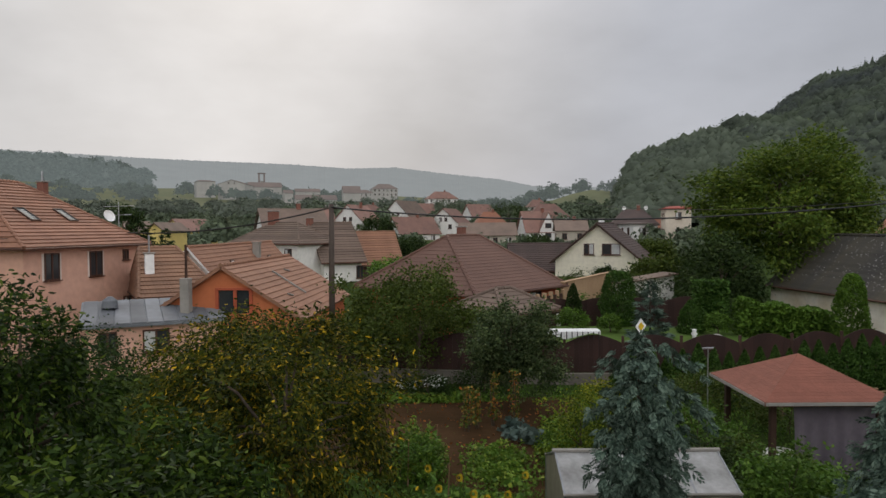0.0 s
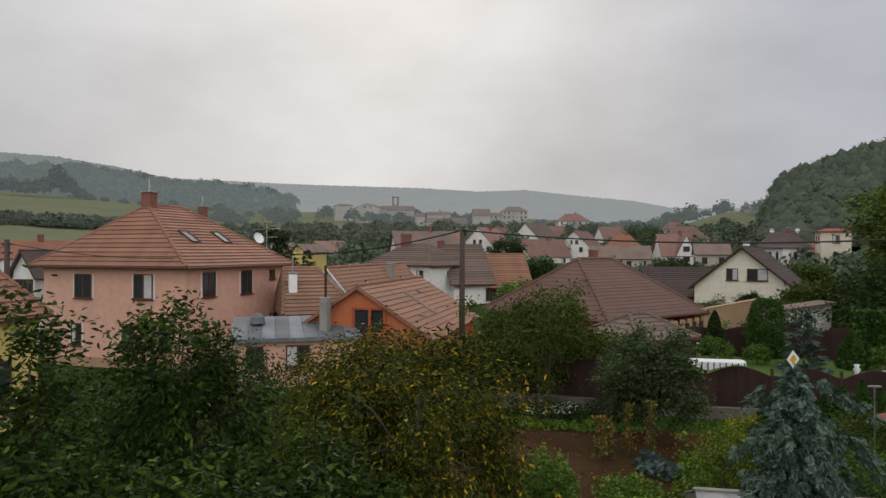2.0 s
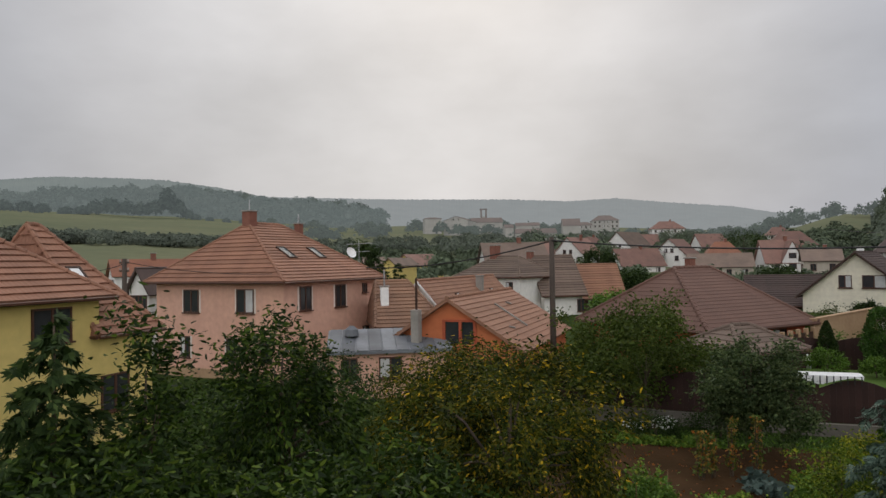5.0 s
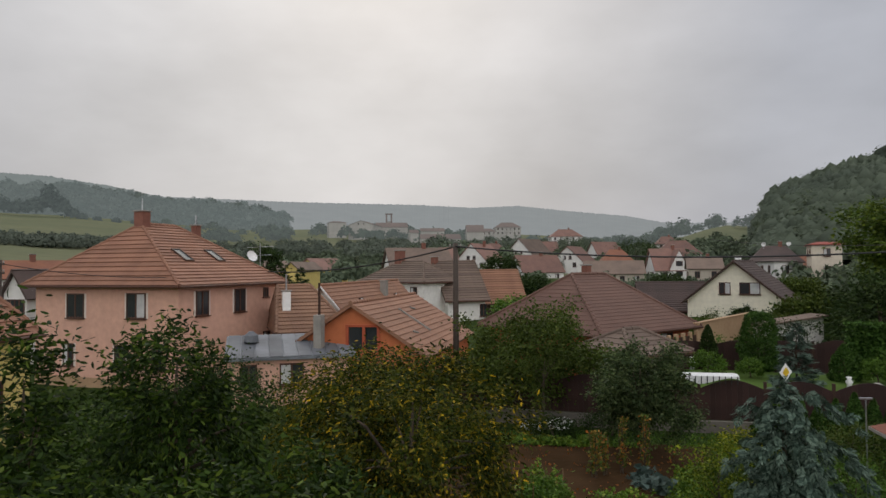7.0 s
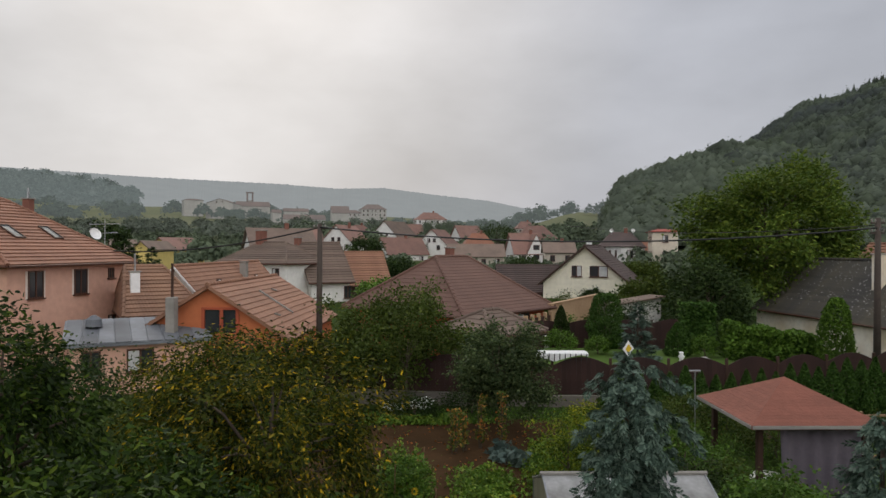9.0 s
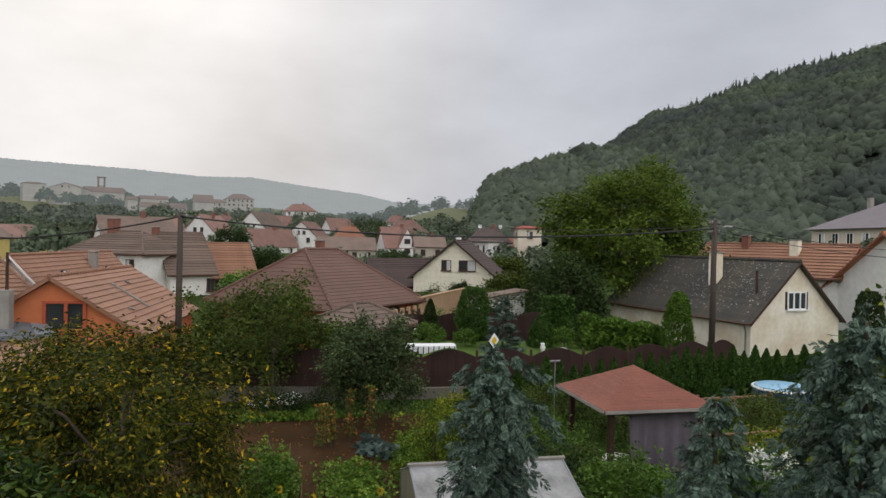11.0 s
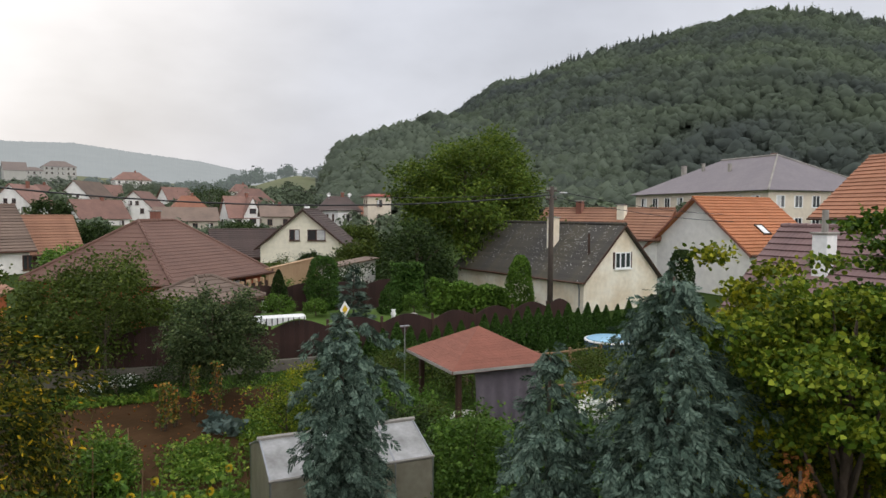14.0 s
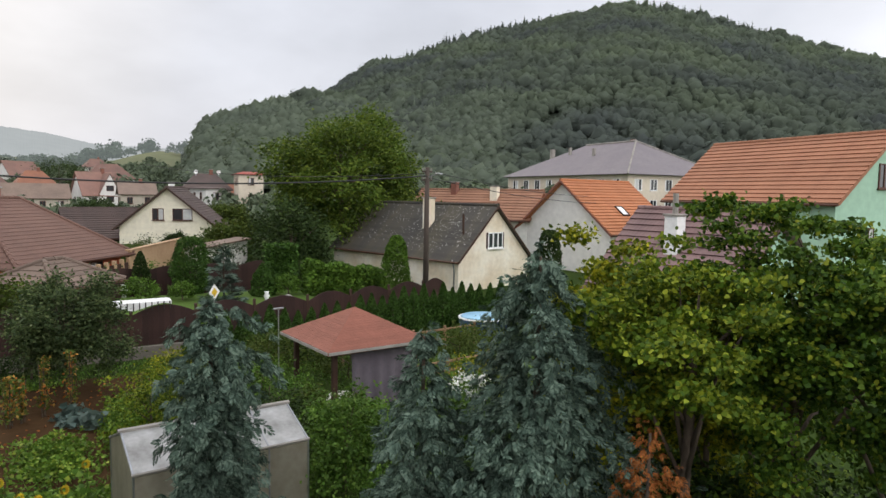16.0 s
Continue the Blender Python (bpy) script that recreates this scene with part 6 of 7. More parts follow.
L_SUN = leafmat("yellow_petal", ((0.0, (0.75, 0.50, 0.03)), (1.0, (0.85, 0.62, 0.05))), 0.6, 0.2)
clump_plant("vegetable_row", "dense bright green vegetable row", 1.45, 17.6, 1.5, 2.6, 0.6, 0.11, 0.08, 3200, L_VEGETABLE, 0, 4)
clump_plant("vegetable_row", "leafy potato row beside bare soil", 3.3, 19.4, 1.0, 4.6, 0.5, 0.12, 0.08, 3000, L_VEGETABLE, 0, -8)
clump_plant("bean_plants", "climbing beans on short sticks", -0.7, 17.3, 1.3, 1.2, 1.25, 0.11, 0.08, 2600, L_VEGETABLE)
clump_plant("vegetable_row", "low green vegetables along a soil bed", -0.4, 24.9, 4.4, 0.7, 0.35, 0.14, 0.1, 1600, L_VEGETABLE)
clump_plant("vegetable_row", "low leafy vegetables by a greenhouse", 1.2, 14.2, 2.0, 2.4, 0.5, 0.13, 0.1, 2600, L_VEGETABLE)
for x, y in ((2.35, 20.3), (2.65, 19.7), (2.2, 21.0)):
    clump_plant("cabbage", "grey blue cabbage with broad leaves", x, y, 0.75, 0.75, 0.5, 0.3, 0.22, 60, L_CABBAGE, -0.3)
rs = random.Random(2)
for x, y, h in ((0.75, 21.0, 1.45), (1.05, 21.3, 1.3), (1.65, 21.6, 1.75), (2.35, 21.9, 1.8)):
    root = empty("hollyhock", pose(x, y, ground(x, y)), "withering orange and green tall garden plant", "plant")
    for q in range(3):
        px, py = rs.uniform(-0.15, 0.15), rs.uniform(-0.15, 0.15)
        piece("stem", *tube_data([(px * 0.5, py * 0.5, 0), (px, py, h * rs.uniform(0.85, 1.0))], [0.02, 0.01], 5), M_BARK, root)
    n = 260
    z = RNG.uniform(0.15, 1.0, n) * h
    c = np.column_stack([RNG.normal(0, 0.085, n), RNG.normal(0, 0.085, n), z])
    ob = quads_mesh("foliage", leaves(c, 0.12, 0.075, 0.6), L_HOLLY)
    ob.parent = root
    tagged(ob, kind="stuff")
root = empty("daisy_bush", pose(-0.9, 26.0, ground(-0.9, 26.0)), "bush covered in small white daisies", "flowers")
c = np.column_stack([RNG.uniform(-1.0, 1.0, 1500), RNG.uniform(-0.4, 0.4, 1500), RNG.uniform(0, 0.65, 1500)])
ob = quads_mesh("foliage", leaves(c, 0.1, 0.05, -0.3), L_DARK)
ob.parent = root
tagged(ob, kind="stuff")
c = np.column_stack([RNG.uniform(-0.85, 1.0, 170), RNG.uniform(-0.45, 0.2, 170), RNG.uniform(0.4, 0.8, 170)])
c[:, 2] *= 0.75 + 0.25 * (c[:, 0] > 0)
ob = quads_mesh("blossom", leaves(c, 0.11, 0.1, 0.0), L_FLOWER)
ob.parent = root
tagged(ob, kind="stuff")
root = empty("hydrangea", pose(10.6, 13.6, ground(10.6, 13.6)), "bush with large white flower heads", "flowers")
c = RNG.normal(0, 0.45, (1200, 3)) + [0, 0, 1.0]
ob = quads_mesh("foliage", leaves(np.maximum(c, [-9, -9, 0.05]), 0.12, 0.08, 0), L_GREEN)
ob.parent = root
tagged(ob, kind="stuff")
for q in range(9):
    cc = Vector((rs.uniform(-0.6, 0.5), rs.uniform(-0.6, 0.1), rs.uniform(1.1, 1.75)))
    ob = quads_mesh("flower_head", leaves(np.array(cc) + RNG.normal(0, 0.09, (60, 3)), 0.07, 0.06, 0), L_FLOWER)
    ob.parent = root
    tagged(ob, kind="stuff")
for x, y, h in ((1.75, 14.2, 1.2), (0.35, 14.6, 1.0), (-0.1, 14.1, 0.95), (-0.35, 14.9, 1.1), (0.9, 13.7, 0.9), (-0.6, 13.7, 0.8), (1.3, 13.4, 1.1), (0.6, 13.2, 1.2), (0.1, 13.3, 1.0), (-1.0, 13.2, 0.9)):
    root = empty("sunflower", pose(x, y, ground(x, y)), "small yellow sunflower on a green stalk", "flower")
    piece("stem", *tube_data([(0, 0, 0), (0.03, 0.02, h)], [0.015, 0.012], 6), L_GREEN, root)
    n = 16
    P = [np.array([math.cos(6.283 * k / n) * 0.045, -0.03, h + math.sin(6.283 * k / n) * 0.06]) for k in range(n)]
    fl = [np.array([p - [0.03, 0, 0], p * [1, 1, 1] + [0, 0, 0.03], p + (p - [0, -0.03, h]) * 0.9, p - [0, 0, 0.03]]) for p in P]
    ob = quads_mesh("petals", np.array(fl), L_SUN)
    ob.parent = root
    c = np.column_stack([RNG.normal(0, 0.14, 30), RNG.normal(0, 0.14, 30), RNG.uniform(0.1, h * 0.9, 30)])
    ob = quads_mesh("foliage", leaves(c, 0.18, 0.12, 0.2), L_GREEN)
    ob.parent = root
    tagged(ob, kind="stuff")


# ---- fences ----
M_PLINTH = mat("weathered_concrete", (0.17, 0.15, 0.13), (0.11, 0.098, 0.085), 1.2, 0.9, 0.4, 20)


def wavy_fence(label, line, top, wave, span, plinth):
    """Posts, a concrete plinth and upright boards whose tops run in bows from post to post."""
    root = empty("garden_fence", pose(line[0][0], line[0][1], 0), label, "fence")
    o = Vector((*line[0], 0))
    for a, b in zip(line, line[1:]):
        a, b = Vector((*a, 0)), Vector((*b, 0))
        n = max(1, round((b - a).length / span))
        d = (b - a).normalized()
        s = Vector((-d.y, d.x, 0))
        if plinth:
            v = []
            for p in (a, b):
                v += [p - o + s * w + Vector((0, 0, z)) for w, z in ((-0.12, -0.2), (0.12, -0.2), (0.12, plinth), (-0.12, plinth))]
            piece("plinth", v, [(0, 1, 5, 4), (1, 2, 6, 5), (2, 3, 7, 6), (3, 0, 4, 7), (0, 3, 2, 1), (4, 5, 6, 7)], M_PLINTH, root, "grey concrete plinth")
        for k in range(n):
            p, q = a.lerp(b, k / n) - o, a.lerp(b, (k + 1) / n) - o
            m = box(-0.05, -0.05, 0, 0.05, 0.05, top - 0.05)
            post = part("post", m, M_DARKWOOD, root)
            post.location = p
            boards = max(4, int((q - p).length / 0.20))
            for j in range(boards):
                f0, f1 = j / boards, (j + 0.985) / boards
                c0, c1 = p.lerp(q, f0), p.lerp(q, f1)
                h0 = top - wave * (1 - math.sin(math.pi * f0)) + 0.0
                h1 = top - wave * (1 - math.sin(math.pi * f1))
                z0 = plinth + 0.04
                v = [c0 + Vector((0, 0, z0)), c1 + Vector((0, 0, z0)), c1 + Vector((0, 0, h1)), c0 + Vector((0, 0, h0))]
                v += [w - s * 0.025 for w in v]
                c = (c0 + c1) / 2
                ob = piece("board", [w - c for w in v], [(3, 2, 1, 0), (4, 5, 6, 7), (0, 1, 5, 4), (1, 2, 6, 5), (2, 3, 7, 6), (3, 0, 4, 7)], M_FENCE, root)
                ob.location = c
    return root


wavy_fence("brown wavy-topped board fence on a concrete plinth", ((-9.0, 29.6), (5.0, 27.5), (12.2, 27.4), (19.4, 29.0), (21.2, 29.6)), 2.05, 0.36, 2.6, 0.45)
wavy_fence("dark brown wavy-topped fence behind a lawn", ((2.5, 37.8), (15.5, 39.2)), 2.4, 0.25, 2.4, 0.6)


def tarp():
    n = 24
    v, f = [], []
    for i in range(n + 1):
        s = i / n
        x = 4.3 + 2.15 * s
        drop = 0.06 + 0.26 * (1 - abs(2 * ((s * 1.0 + 0.15) % 1.0) - 1)) ** 1.2
        for dy, z in ((0.5, 2.2), (0.0, 2.24 + 0.015 * math.sin(s * 9)), (-0.3, 2.2), (-0.32, 2.2 - drop)):
            v.append((x, 27.65 + dy, z))
    for i in range(n):
        for k in range(3):
            f.append((i * 4 + k, (i + 1) * 4 + k, (i + 1) * 4 + k + 1, i * 4 + k + 1))
    ob = mesh_ob("awning", v, f, M_TARP)
    mod = ob.modifiers.new("thick", "SOLIDIFY")
    mod.thickness = 0.012
    for k in range(10):
        piece("spindle", *tube_data([(4.4 + k * 0.22, 27.3, 1.9), (4.4 + k * 0.22, 27.3, 2.2)], [0.02, 0.02], 6), M_WIRE, ob)
    return tagged(ob, "white scalloped awning over a dark garden gate", "awning")


M_TARP = mat("white_awning_cloth", (0.80, 0.80, 0.79), (0.74, 0.74, 0.74), 1.5, 0.7, trans=0.2)
tarp()


def rail_fence(label, a, b, h):
    root = empty("rail_fence", pose(*a, ground(*a)), label, "fence")
    d = Vector((b[0] - a[0], b[1] - a[1], 0))
    n = max(2, int(d.length / 1.5))
    for k in range(n + 1):
        p = d * (k / n)
        post = part("post", box(-0.05, -0.05, -0.1, 0.05, 0.05, h + 0.08, 0.01), M_RAIL, root)
        post.location = p
    for z in (h * 0.5, h * 0.92):
        piece("rail", *tube_data([Vector((0, 0, z)), d + Vector((0, 0, z))], [0.05, 0.05], 6), M_RAIL, root)


M_RAIL = mat("pale_brown_rail", (0.24, 0.15, 0.08), (0.17, 0.10, 0.06), 2.0, 0.8, 0.3, 20)
rail_fence("low wooden rail fence by a lawn", (11.4, 22.4), (18.0, 22.8), 0.9)
rail_fence("orange brown wooden rail fence beside an arbour", (11.6, 18.4), (15.4, 18.6), 0.8)


# ---- arbour ----
def arbour():
    x0, y0, w = 7.75, 16.0, 3.3
    root = empty("arbour", pose(x0, y0, 0), "open garden arbour with a red shingle pyramid roof", "arbour")
    for a, b in ((0.35, 0.35), (w - 0.35, 0.35), (0.35, w - 0.35), (w - 0.35, w - 0.35)):
        part("post", box(a - 0.07, b - 0.07, -0.1, a + 0.07, b + 0.07, 2.2, 0.01), M_DARKWOOD, root)
    for a, b, c, d in ((0.28, 0.28, w - 0.28, 0.42), (0.28, w - 0.42, w - 0.28, w - 0.28), (0.28, 0.42, 0.42, w - 0.42), (w - 0.42, 0.42, w - 0.28, w - 0.42)):
        part("beam", box(a, b, 2.06, c, d, 2.2), M_DARKWOOD, root)
    C = [Vector((0, 0, 2.25)), Vector((w, 0, 2.25)), Vector((w, w, 2.25)), Vector((0, w, 2.25))]
    T = Vector((w / 2, w / 2, 3.12))
    deck = piece("roof", C + [T] + [c - Vector((0, 0, 0.1)) for c in C], [(0, 1, 4), (1, 2, 4), (2, 3, 4), (3, 0, 4), (8, 7, 6, 5), (0, 5, 6, 1), (1, 6, 7, 2), (2, 7, 8, 3), (3, 8, 5, 0)], M_SHINGLE, root)
    for k in range(4):
        a, b = C[k], C[(k + 1) % 4]
        nrm = (b - a).cross(T - a).normalized()
        n = 16
        for q in range(n):
            s0, s1 = q / n, (q + 1.1) / n
            s1 = min(s1, 1)
            p = [a.lerp(T, s0) + nrm * 0.006, b.lerp(T, s0) + nrm * 0.006, b.lerp(T, s1) + nrm * 0.003, a.lerp(T, s1) + nrm * 0.003, a.lerp(T, s0), b.lerp(T, s0)]
            piece("shingle_course", p, [(0, 1, 2, 3), (4, 5, 1, 0)], M_SHINGLE, deck)
        out = Vector((b - a).cross(Vector((0, 0, 1)))).normalized() * 0.02
        v = [a + out, b + out, b + out - Vector((0, 0, 0.08)), a + out - Vector((0, 0, 0.08))]
        v += [p + out for p in v]
        piece("fascia", v, [(0, 1, 2, 3), (7, 6, 5, 4), (0, 4, 5, 1), (3, 2, 6, 7), (0, 3, 7, 4), (1, 5, 6, 2)], M_CONCRETE, root, "pale fascia board")
    # curtain on the near side, with hanging folds
    n = 60
    v, f = [], []
    for i in range(n + 1):
        s = i / n
        x = 0.85 + (w - 0.85 - 0.3) * s
        for k in range(7):
            t = k / 6
            z = 2.06 - t * (1.85 - 0.55 * max(0, 0.25 - s) * 4)
            v.append((x + 0.18 * t * max(0, 0.25 - s), 0.33 - 0.05 * math.sin(s * 34) * (0.4 + t) - 0.03 * math.sin(s * 11 + t * 3), z))
    for i in range(n):
        for k in range(6):
            f.append((i * 7 + k, (i + 1) * 7 + k, (i + 1) * 7 + k + 1, i * 7 + k + 1))
    piece("curtain", v, f, M_CURT, root, "grey purple hanging curtain", True)
    return root


M_CURT = mat("grey_purple_cloth", (0.17, 0.145, 0.17), (0.14, 0.12, 0.145), 1.2, 0.9, 0.2, 20, trans=0.15)
arbour()
tb = empty("garden_table", pose(8.6, 16.9, 0.0), "round table under a white cloth in an arbour", "table")
piece("tablecloth", *tube_data([(0, 0, 0.35), (0, 0, 0.72), (0, 0, 0.75)], [0.5, 0.42, 0.4], 20), M_WHITEPAINT, tb, "white tablecloth", True)
piece("leg", *tube_data([(0, 0, 0), (0, 0, 0.6)], [0.05, 0.05], 8), M_DARKWOOD, tb)
lp = empty("antenna_mast", pose(7.55, 19.0, 0), "thin steel mast with a crossbar", "mast")
piece("pole", *tube_data([(0, 0, 0), (0, 0, 3.05)], [0.02, 0.018], 6), M_STEEL, lp)
piece("crossbar", *tube_data([(-0.16, 0, 3.02), (0.16, 0.02, 3.02)], [0.03, 0.03], 6), M_STEEL, lp)


# ---- greenhouse ----
def greenhouse():
    root = empty("greenhouse", pose(2.2, 12.0, 0), "low greenhouse with cloudy plastic panels and a gable roof", "greenhouse")
    L, W, e, r = 3.2, 2.2, 1.62, 2.05
    n = 4
    for k in range(n):
        x0, x1 = L * k / n + 0.015, L * (k + 1) / n - 0.015
        for y0, y1 in ((0, W / 2), (W, W / 2)):
            v = [Vector((x0, y0, e)), Vector((x1, y0, e)), Vector((x1, y1, r)), Vector((x0, y1, r))]
            v += [p + Vector((0, 0, 0.02)) for p in v]
            piece("roof_panel", v, [(3, 2, 1, 0), (4, 5, 6, 7), (0, 1, 5, 4), (1, 2, 6, 5), (2, 3, 7, 6), (3, 0, 4, 7)], M_PLASTIC, root)
        for y0 in (0.0, W):
            part("side_panel", box(x0, y0 - 0.01, 0.02, x1, y0 + 0.01, e - 0.02), M_FILM, root, "yellowed plastic film panel")
    for x in (0.0, L):
        v = [Vector((x, 0.02, 0.02)), Vector((x, W - 0.02, 0.02)), Vector((x, W - 0.02, e)), Vector((x, W / 2, r - 0.03)), Vector((x, 0.02, e))]
        v += [p + Vector((0.015, 0, 0)) for p in v]
        piece("end_panel", v, [(0, 1, 2, 3, 4), (9, 8, 7, 6, 5)] + [(k, 5 + k, 5 + (k + 1) % 5, (k + 1) % 5) for k in range(5)], M_FILM, root)
    for k in range(n + 1):
        x = L * k / n
        for y0, y1 in ((0, W / 2), (W, W / 2)):
            piece("rafter", *tube_data([(x, y0, e + 0.02), (x, y1, r + 0.02)], [0.022, 0.022], 6), M_STEEL, root)
            piece("stud", *tube_data([(x, y0, 0), (x, y0, e + 0.02)], [0.022, 0.022], 6), M_STEEL, root)
    piece("ridge_bar", *tube_data([(-0.05, W / 2, r + 0.04), (L + 0.05, W / 2, r + 0.04)], [0.045, 0.045], 6), M_CONCRETE, root)
    for y0 in (0, W):
        piece("eave_bar", *tube_data([(-0.03, y0, e + 0.02), (L + 0.03, y0, e + 0.02)], [0.03, 0.03], 6), M_CONCRETE, root)
    piece("brace", *tube_data([(L + 0.02, 0.0, 0.2), (L + 0.02, W, e)], [0.02, 0.02], 6), M_STEEL, root)


M_PLASTIC = mat("cloudy_white_plastic", (0.54, 0.54, 0.53), (0.30, 0.295, 0.28), 2.6, 0.5, trans=0.35)
M_FILM = mat("yellowed_plastic_film", (0.42, 0.39, 0.31), (0.29, 0.265, 0.20), 1.4, 0.35, trans=0.4)
greenhouse()

# ---- pool ----
pl = empty("pool", pose(19.8, 24.4, 0), "round garden pool with a blue cover", "pool")
piece("wall", *tube_data([(0, 0, 0), (0, 0, 0.75)], [1.15, 1.15], 32), mat("blue_pool_wall", (0.05, 0.10, 0.22), None, 1, 0.5), pl, smooth=False)
piece("rim", *tube_data([(0, 0, 0.73), (0, 0, 0.79)], [1.2, 1.18], 32), M_WHITEPAINT, pl)
piece("cover", *tube_data([(0, 0, 0.79), (0, 0, 0.85), (0, 0, 0.88)], [1.1, 1.0, 0.3], 32), mat("light_blue_pool_cover", (0.30, 0.52, 0.68), (0.24, 0.45, 0.60), 1.5, 0.35), pl, "light blue pool cover", True)


# ---- poles, cables, sign ----
def utility_pole(x, y, top, label, arms=1, lamp=False):
    g = ground(x, y)
    root = empty("utility_pole", pose(x, y, g), label, "utility pole")
    h = top - g
    piece("pole", *tube_data([(0, 0, -0.3), (0, 0, h * 0.5), (0.02, 0, h)], [0.19, 0.165, 0.135], 10), M_WOODPOLE, root, smooth=True)
    for k in range(arms):
        z = h - 0.25 - 0.5 * k
        part("crossarm", box(-0.35, -0.05, z - 0.05, 0.35, 0.05, z + 0.05, 0.01), M_WOODPOLE, root)
        for sx in (-0.3, -0.1, 0.1, 0.3):
            piece("insulator", *tube_data([(sx, 0, z + 0.05), (sx, 0, z + 0.12), (sx, 0, z + 0.2)], [0.03, 0.055, 0.03], 8), M_CONCRETE, root)
    if lamp:
        piece("lamp_arm", *tube_data([(0, -0.1, h - 0.6), (0.3, -0.6, h - 0.4)], [0.03, 0.03], 6), M_STEEL, root)
        part("lamp_head", box(0.2, -1.0, h - 0.45, 0.45, -0.5, h - 0.34, 0.03), M_STEEL, root)
    return root


def cable(a, b, sag, rad=0.022):
    a, b = Vector(a), Vector(b)
    pts = []
    for k in range(25):
        s = k / 24
        pts.append(a.lerp(b, s) - Vector((0, 0, sag * 4 * s * (1 - s))))
    ob = mesh_ob("cable", *tube_data([p - a for p in pts], [rad] * 25, 5), M_WIRE, True)
    ob.location = a
    return tagged(ob, "black overhead cable between poles", "cable", "overhead cables")


utility_pole(-6.23, 37.5, 7.85, "weathered wooden utility pole with a crossarm")
utility_pole(22.36, 33.16, 8.1, "wooden utility pole with a street lamp", 2, True)
utility_pole(-31.3, 32.3, 7.1, "wooden utility pole with bundled cables", 2)
cable((-6.2, 37.4, 7.65), (22.3, 33.1, 7.6), 0.75, 0.045)
cable((-6.2, 37.5, 7.65), (-22.5, 47.3, 6.25), 0.5, 0.045)
cable((22.4, 33.1, 7.9), (48.0, 40.0, 6.6), 0.5)
cable((22.4, 33.1, 7.5), (48.0, 39.0, 6.0), 0.5)
cable((22.4, 33.1, 7.75), (14.0, 70.0, 9.0), 0.6)
cable((-31.3, 32.3, 6.9), (-24.0, 37.0, 6.0), 0.25)
cable((-31.3, 32.3, 6.8), (-42.0, 38.0, 6.5), 0.3)
sg = empty("priority_sign", pose(8.75, 29.5, ground(8.75, 29.5), 0, 0, 34), "white and yellow diamond road sign on a post", "road sign")
piece("post", *tube_data([(0, 0.03, -0.1), (0, 0.03, 2.45)], [0.03, 0.03], 8), M_STEEL, sg)


def diamond(r, t, y):
    v = [Vector(p) for p in ((r, y, 0), (0, y, r), (-r, y, 0), (0, y, -r))]
    v += [p + Vector((0, t, 0)) for p in v]
    return [p + Vector((0, 0, 2.08)) for p in v], [(3, 2, 1, 0), (4, 5, 6, 7), (0, 1, 5, 4), (1, 2, 6, 5), (2, 3, 7, 6), (3, 0, 4, 7)]


piece("white_plate", *diamond(0.36, 0.015, 0.0), M_WHITEPAINT, sg, "white diamond plate")
piece("yellow_plate", *diamond(0.2, 0.006, -0.008), mat("yellow_sign", (0.75, 0.50, 0.03), None, 1, 0.5), sg, "yellow diamond centre")

# ---- terrace and walls by the bungalow ----
tw = empty("terrace_wall", pose(8.51, 47.21, ground(8.5, 47.2), 0, 0, 49.8), "tan rendered garden wall with a sloping top", "wall")
v = [Vector(p) for p in ((0, 0, -0.5), (8.0, 0, -0.5), (8.0, 0, 2.9), (0, 0, 2.55))]
v += [p + Vector((0, 0.25, 0)) for p in v]
piece("wall", v, [(0, 1, 2, 3), (7, 6, 5, 4), (0, 4, 5, 1), (3, 2, 6, 7), (0, 3, 7, 4), (1, 5, 6, 2)], M_TAN, tw)
v = [Vector(p) for p in ((-0.05, -0.06, 2.55), (8.05, -0.06, 2.90), (8.05, 0.31, 2.90), (-0.05, 0.31, 2.55))]
v += [p + Vector((0, 0, 0.07)) for p in v]
piece("coping", v, [(3, 2, 1, 0), (4, 5, 6, 7), (0, 1, 5, 4), (1, 2, 6, 5), (2, 3, 7, 6), (3, 0, 4, 7)], M_TAN, tw)
tf = empty("terrace_fence", pose(5.6, 42.6, ground(5.6, 42.6), 0, 0, 56), "terrace fence with tan pillars and brown panels", "fence")
for k in range(6):
    part("pillar", box(k * 1.0 - 0.12, -0.12, -0.3, k * 1.0 + 0.12, 0.12, 2.25, 0.02), M_TAN, tf)
    if k < 5:
        part("panel", box(k * 1.0 + 0.13, -0.03, 1.1, k * 1.0 + 0.87, 0.03, 2.0), M_DARKWOOD, tf)
        part("base_wall", box(k * 1.0 + 0.12, -0.1, -0.3, k * 1.0 + 0.88, 0.1, 1.08), M_TAN, tf)
ow = empty("outbuilding", pose(13.5, 50.0, ground(13.5, 50.0), 0, 0, 20), "low white outbuilding with a sloping brown roof", "outbuilding")
v = [Vector(p) for p in ((0, 0, -0.5), (4.6, 0, -0.5), (4.6, 0, 2.75), (0, 0, 2.2), (0, 1.4, -0.5), (4.6, 1.4, -0.5), (4.6, 1.4, 2.75), (0, 1.4, 2.2))]
piece("wall", v, [(0, 1, 2, 3), (7, 6, 5, 4), (0, 4, 5, 1), (3, 2, 6, 7), (0, 3, 7, 4), (1, 5, 6, 2)], M_WHITE, ow)
v = [Vector(p) for p in ((-0.3, -0.3, 2.18), (4.8, -0.3, 2.78), (4.8, 1.6, 2.78), (-0.3, 1.6, 2.18))]
v += [p + Vector((0, 0, 0.12)) for p in v]
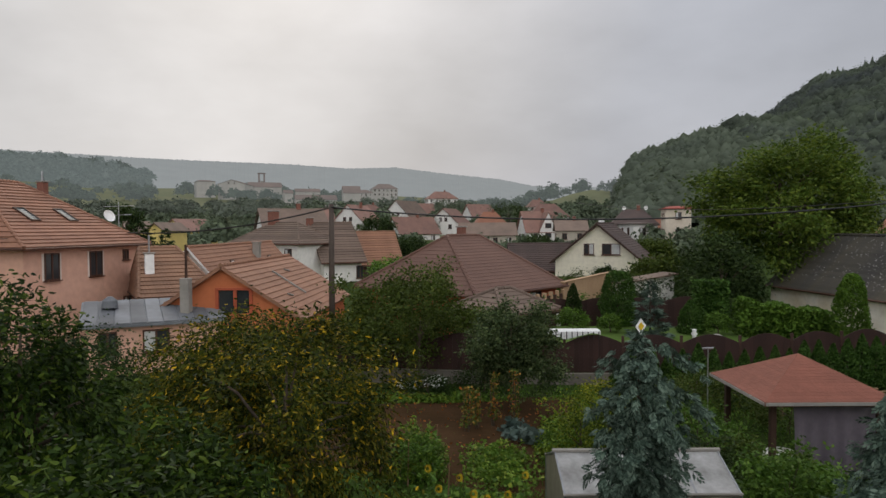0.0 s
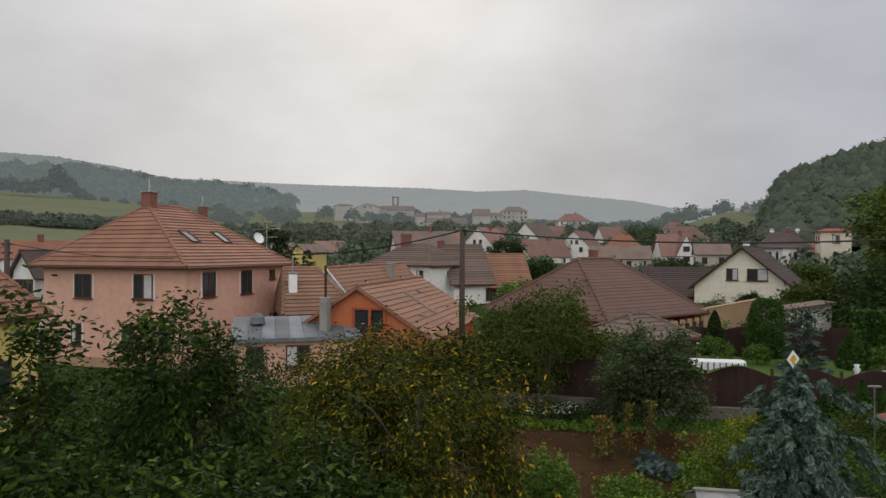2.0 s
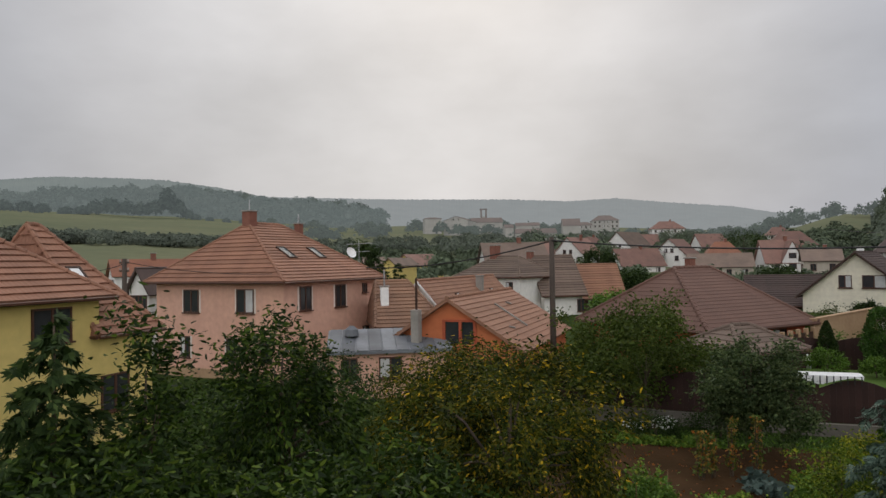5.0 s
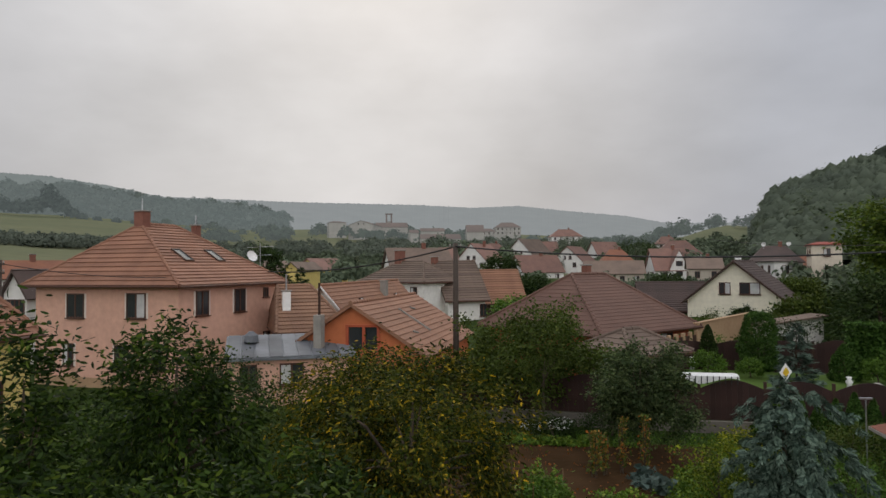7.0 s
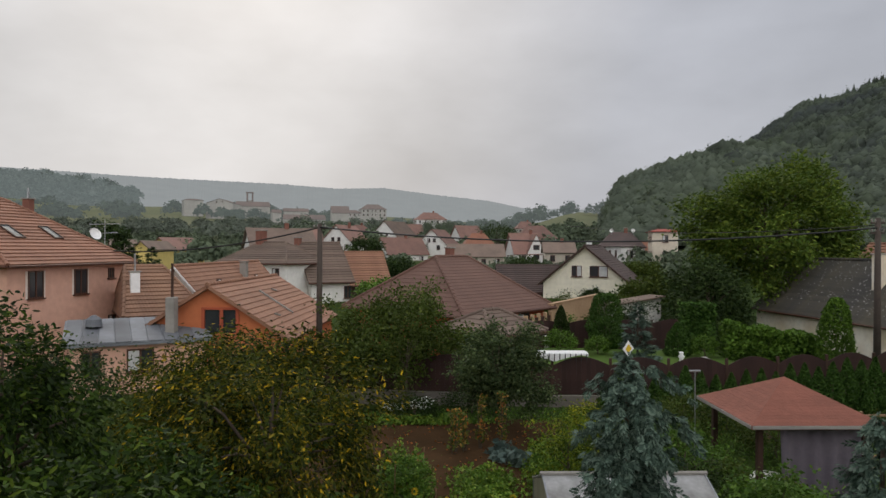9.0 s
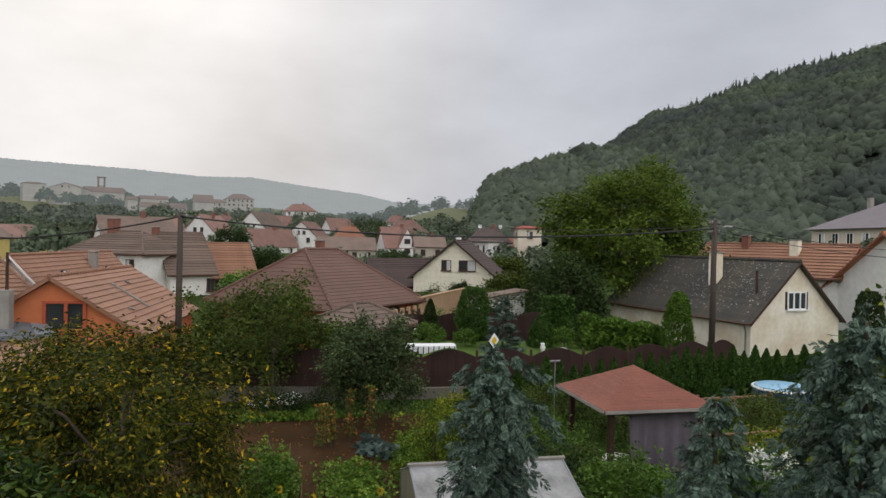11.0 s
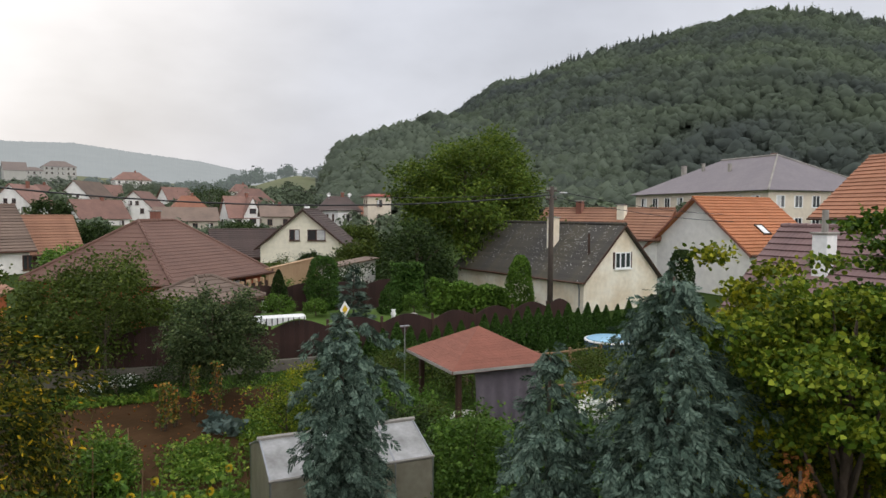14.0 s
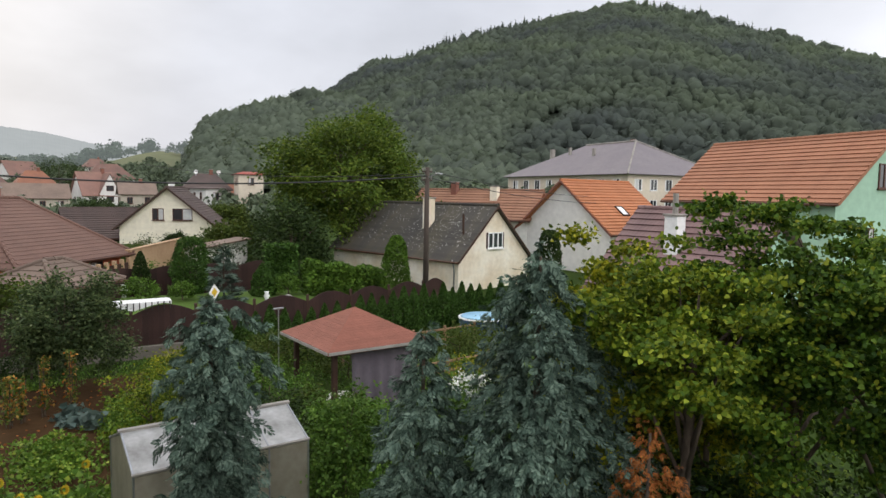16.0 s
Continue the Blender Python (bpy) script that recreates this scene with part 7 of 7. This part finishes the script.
piece("roof", v, [(3, 2, 1, 0), (4, 5, 6, 7), (0, 1, 5, 4), (1, 2, 6, 5), (2, 3, 7, 6), (3, 0, 4, 7)], M_ROOF_DULL, ow)
part("opening", box(0.9, -0.02, 0.6, 2.2, 0.05, 1.5), M_GLASS, ow, "dark opening")
fr = tagged(mesh_ob("stone_heap", *tube_data([(0, 0, 0), (0, 0, 0.5), (0, 0, 0.7)], [0.5, 0.4, 0.1], 12), M_CONCRETE), "grey stone heap by a lawn", "stones")
fr.location = (13.0, 31.6, ground(13.0, 31.6))
for x, y, h in ((12.2, 32.4, 0.55), (6.4, 37.0, 0.7)):
    vs = empty("garden_vase", pose(x, y, ground(x, y)), "white garden vase on a plinth", "vase")
    piece("body", *tube_data([(0, 0, 0), (0, 0, h * 0.4), (0, 0, h * 0.6), (0, 0, h * 0.8), (0, 0, h)], [0.13, 0.09, 0.16, 0.08, 0.12], 12), M_WHITEPAINT, vs, smooth=True)

# TV aerial on a mast behind the pink house
tv = empty("tv_aerial", pose(-25.6, 53.0, ground(-25.6, 53.0)), "pale rooftop TV aerial on a thin mast", "aerial")
piece("mast", *tube_data([(0, 0, 0), (0, 0, 9.4)], [0.04, 0.03], 6), M_STEEL, tv)
for z, w in ((8.3, 0.9), (9.0, 1.1)):
    piece("boom", *tube_data([(-w, -0.2, z), (w, 0.2, z + 0.1)], [0.025, 0.025], 6), M_STEEL, tv)
    for k in range(6):
        q = -w + 2 * w * k / 5
        piece("rod", *tube_data([(q, -0.35, z + 0.05), (q, 0.35, z + 0.05)], [0.012, 0.012], 5), M_STEEL, tv)

# stakes among the vegetables
for k, (x, y, h) in enumerate(((-0.9, 16.6, 1.2), (-1.4, 17.4, 1.1), (0.1, 15.4, 1.0), (-0.2, 18.2, 1.1))):
    st = empty("stake", pose(x, y, ground(x, y)), "thin wooden garden stake in soil", "stake", "garden stakes")
    piece("stick", *tube_data([(0, 0, -0.1), (0.03, 0.01, h)], [0.018, 0.015], 6), M_RAIL, st)


# parked car behind the near trees, in the lane by the pink house
def car(x, y, rz):
    root = empty("car", pose(x, y, ground(x, y), 0, 0, rz), "dark blue parked hatchback car in a lane", "car")
    prof = [(-1.95, 0.35), (-2.0, 0.75), (-1.85, 0.95), (-1.5, 1.4), (-0.2, 1.46), (0.55, 1.36), (1.1, 0.95), (1.85, 0.82), (2.0, 0.6), (1.95, 0.35)]
    v = [Vector((a, s * (0.84 if b < 1.1 else 0.66), b)) for s in (-1, 1) for a, b in prof]
    n = len(prof)
    f = [tuple(range(n))[::-1], tuple(range(n, 2 * n))] + [(k, (k + 1) % n, n + (k + 1) % n, n + k) for k in range(n)]
    piece("body", v, f, mat("dark_blue_car_paint", (0.02, 0.025, 0.05), None, 1, 0.3, spec=0.6), root)
    for s in (-1, 1):
        q = [Vector((a, s * w, b)) for a, w, b in ((-1.5, 0.83, 0.98), (0.95, 0.83, 0.98), (0.5, 0.675, 1.33), (-1.3, 0.675, 1.35))]
        q += [p + Vector((0, s * 0.02, 0)) for p in q]
        piece("side_window", q, [(0, 1, 2, 3), (7, 6, 5, 4), (0, 4, 5, 1), (1, 5, 6, 2), (2, 6, 7, 3), (3, 7, 4, 0)], M_GLASS, root)
        for a in (-1.25, 1.3):
            piece("wheel", *tube_data([(a, s * 0.62, 0.32), (a, s * 0.86, 0.32)], [0.32, 0.32], 18), M_WIRE, root, "black tyre")


car(-15.6, 24.4, 60)
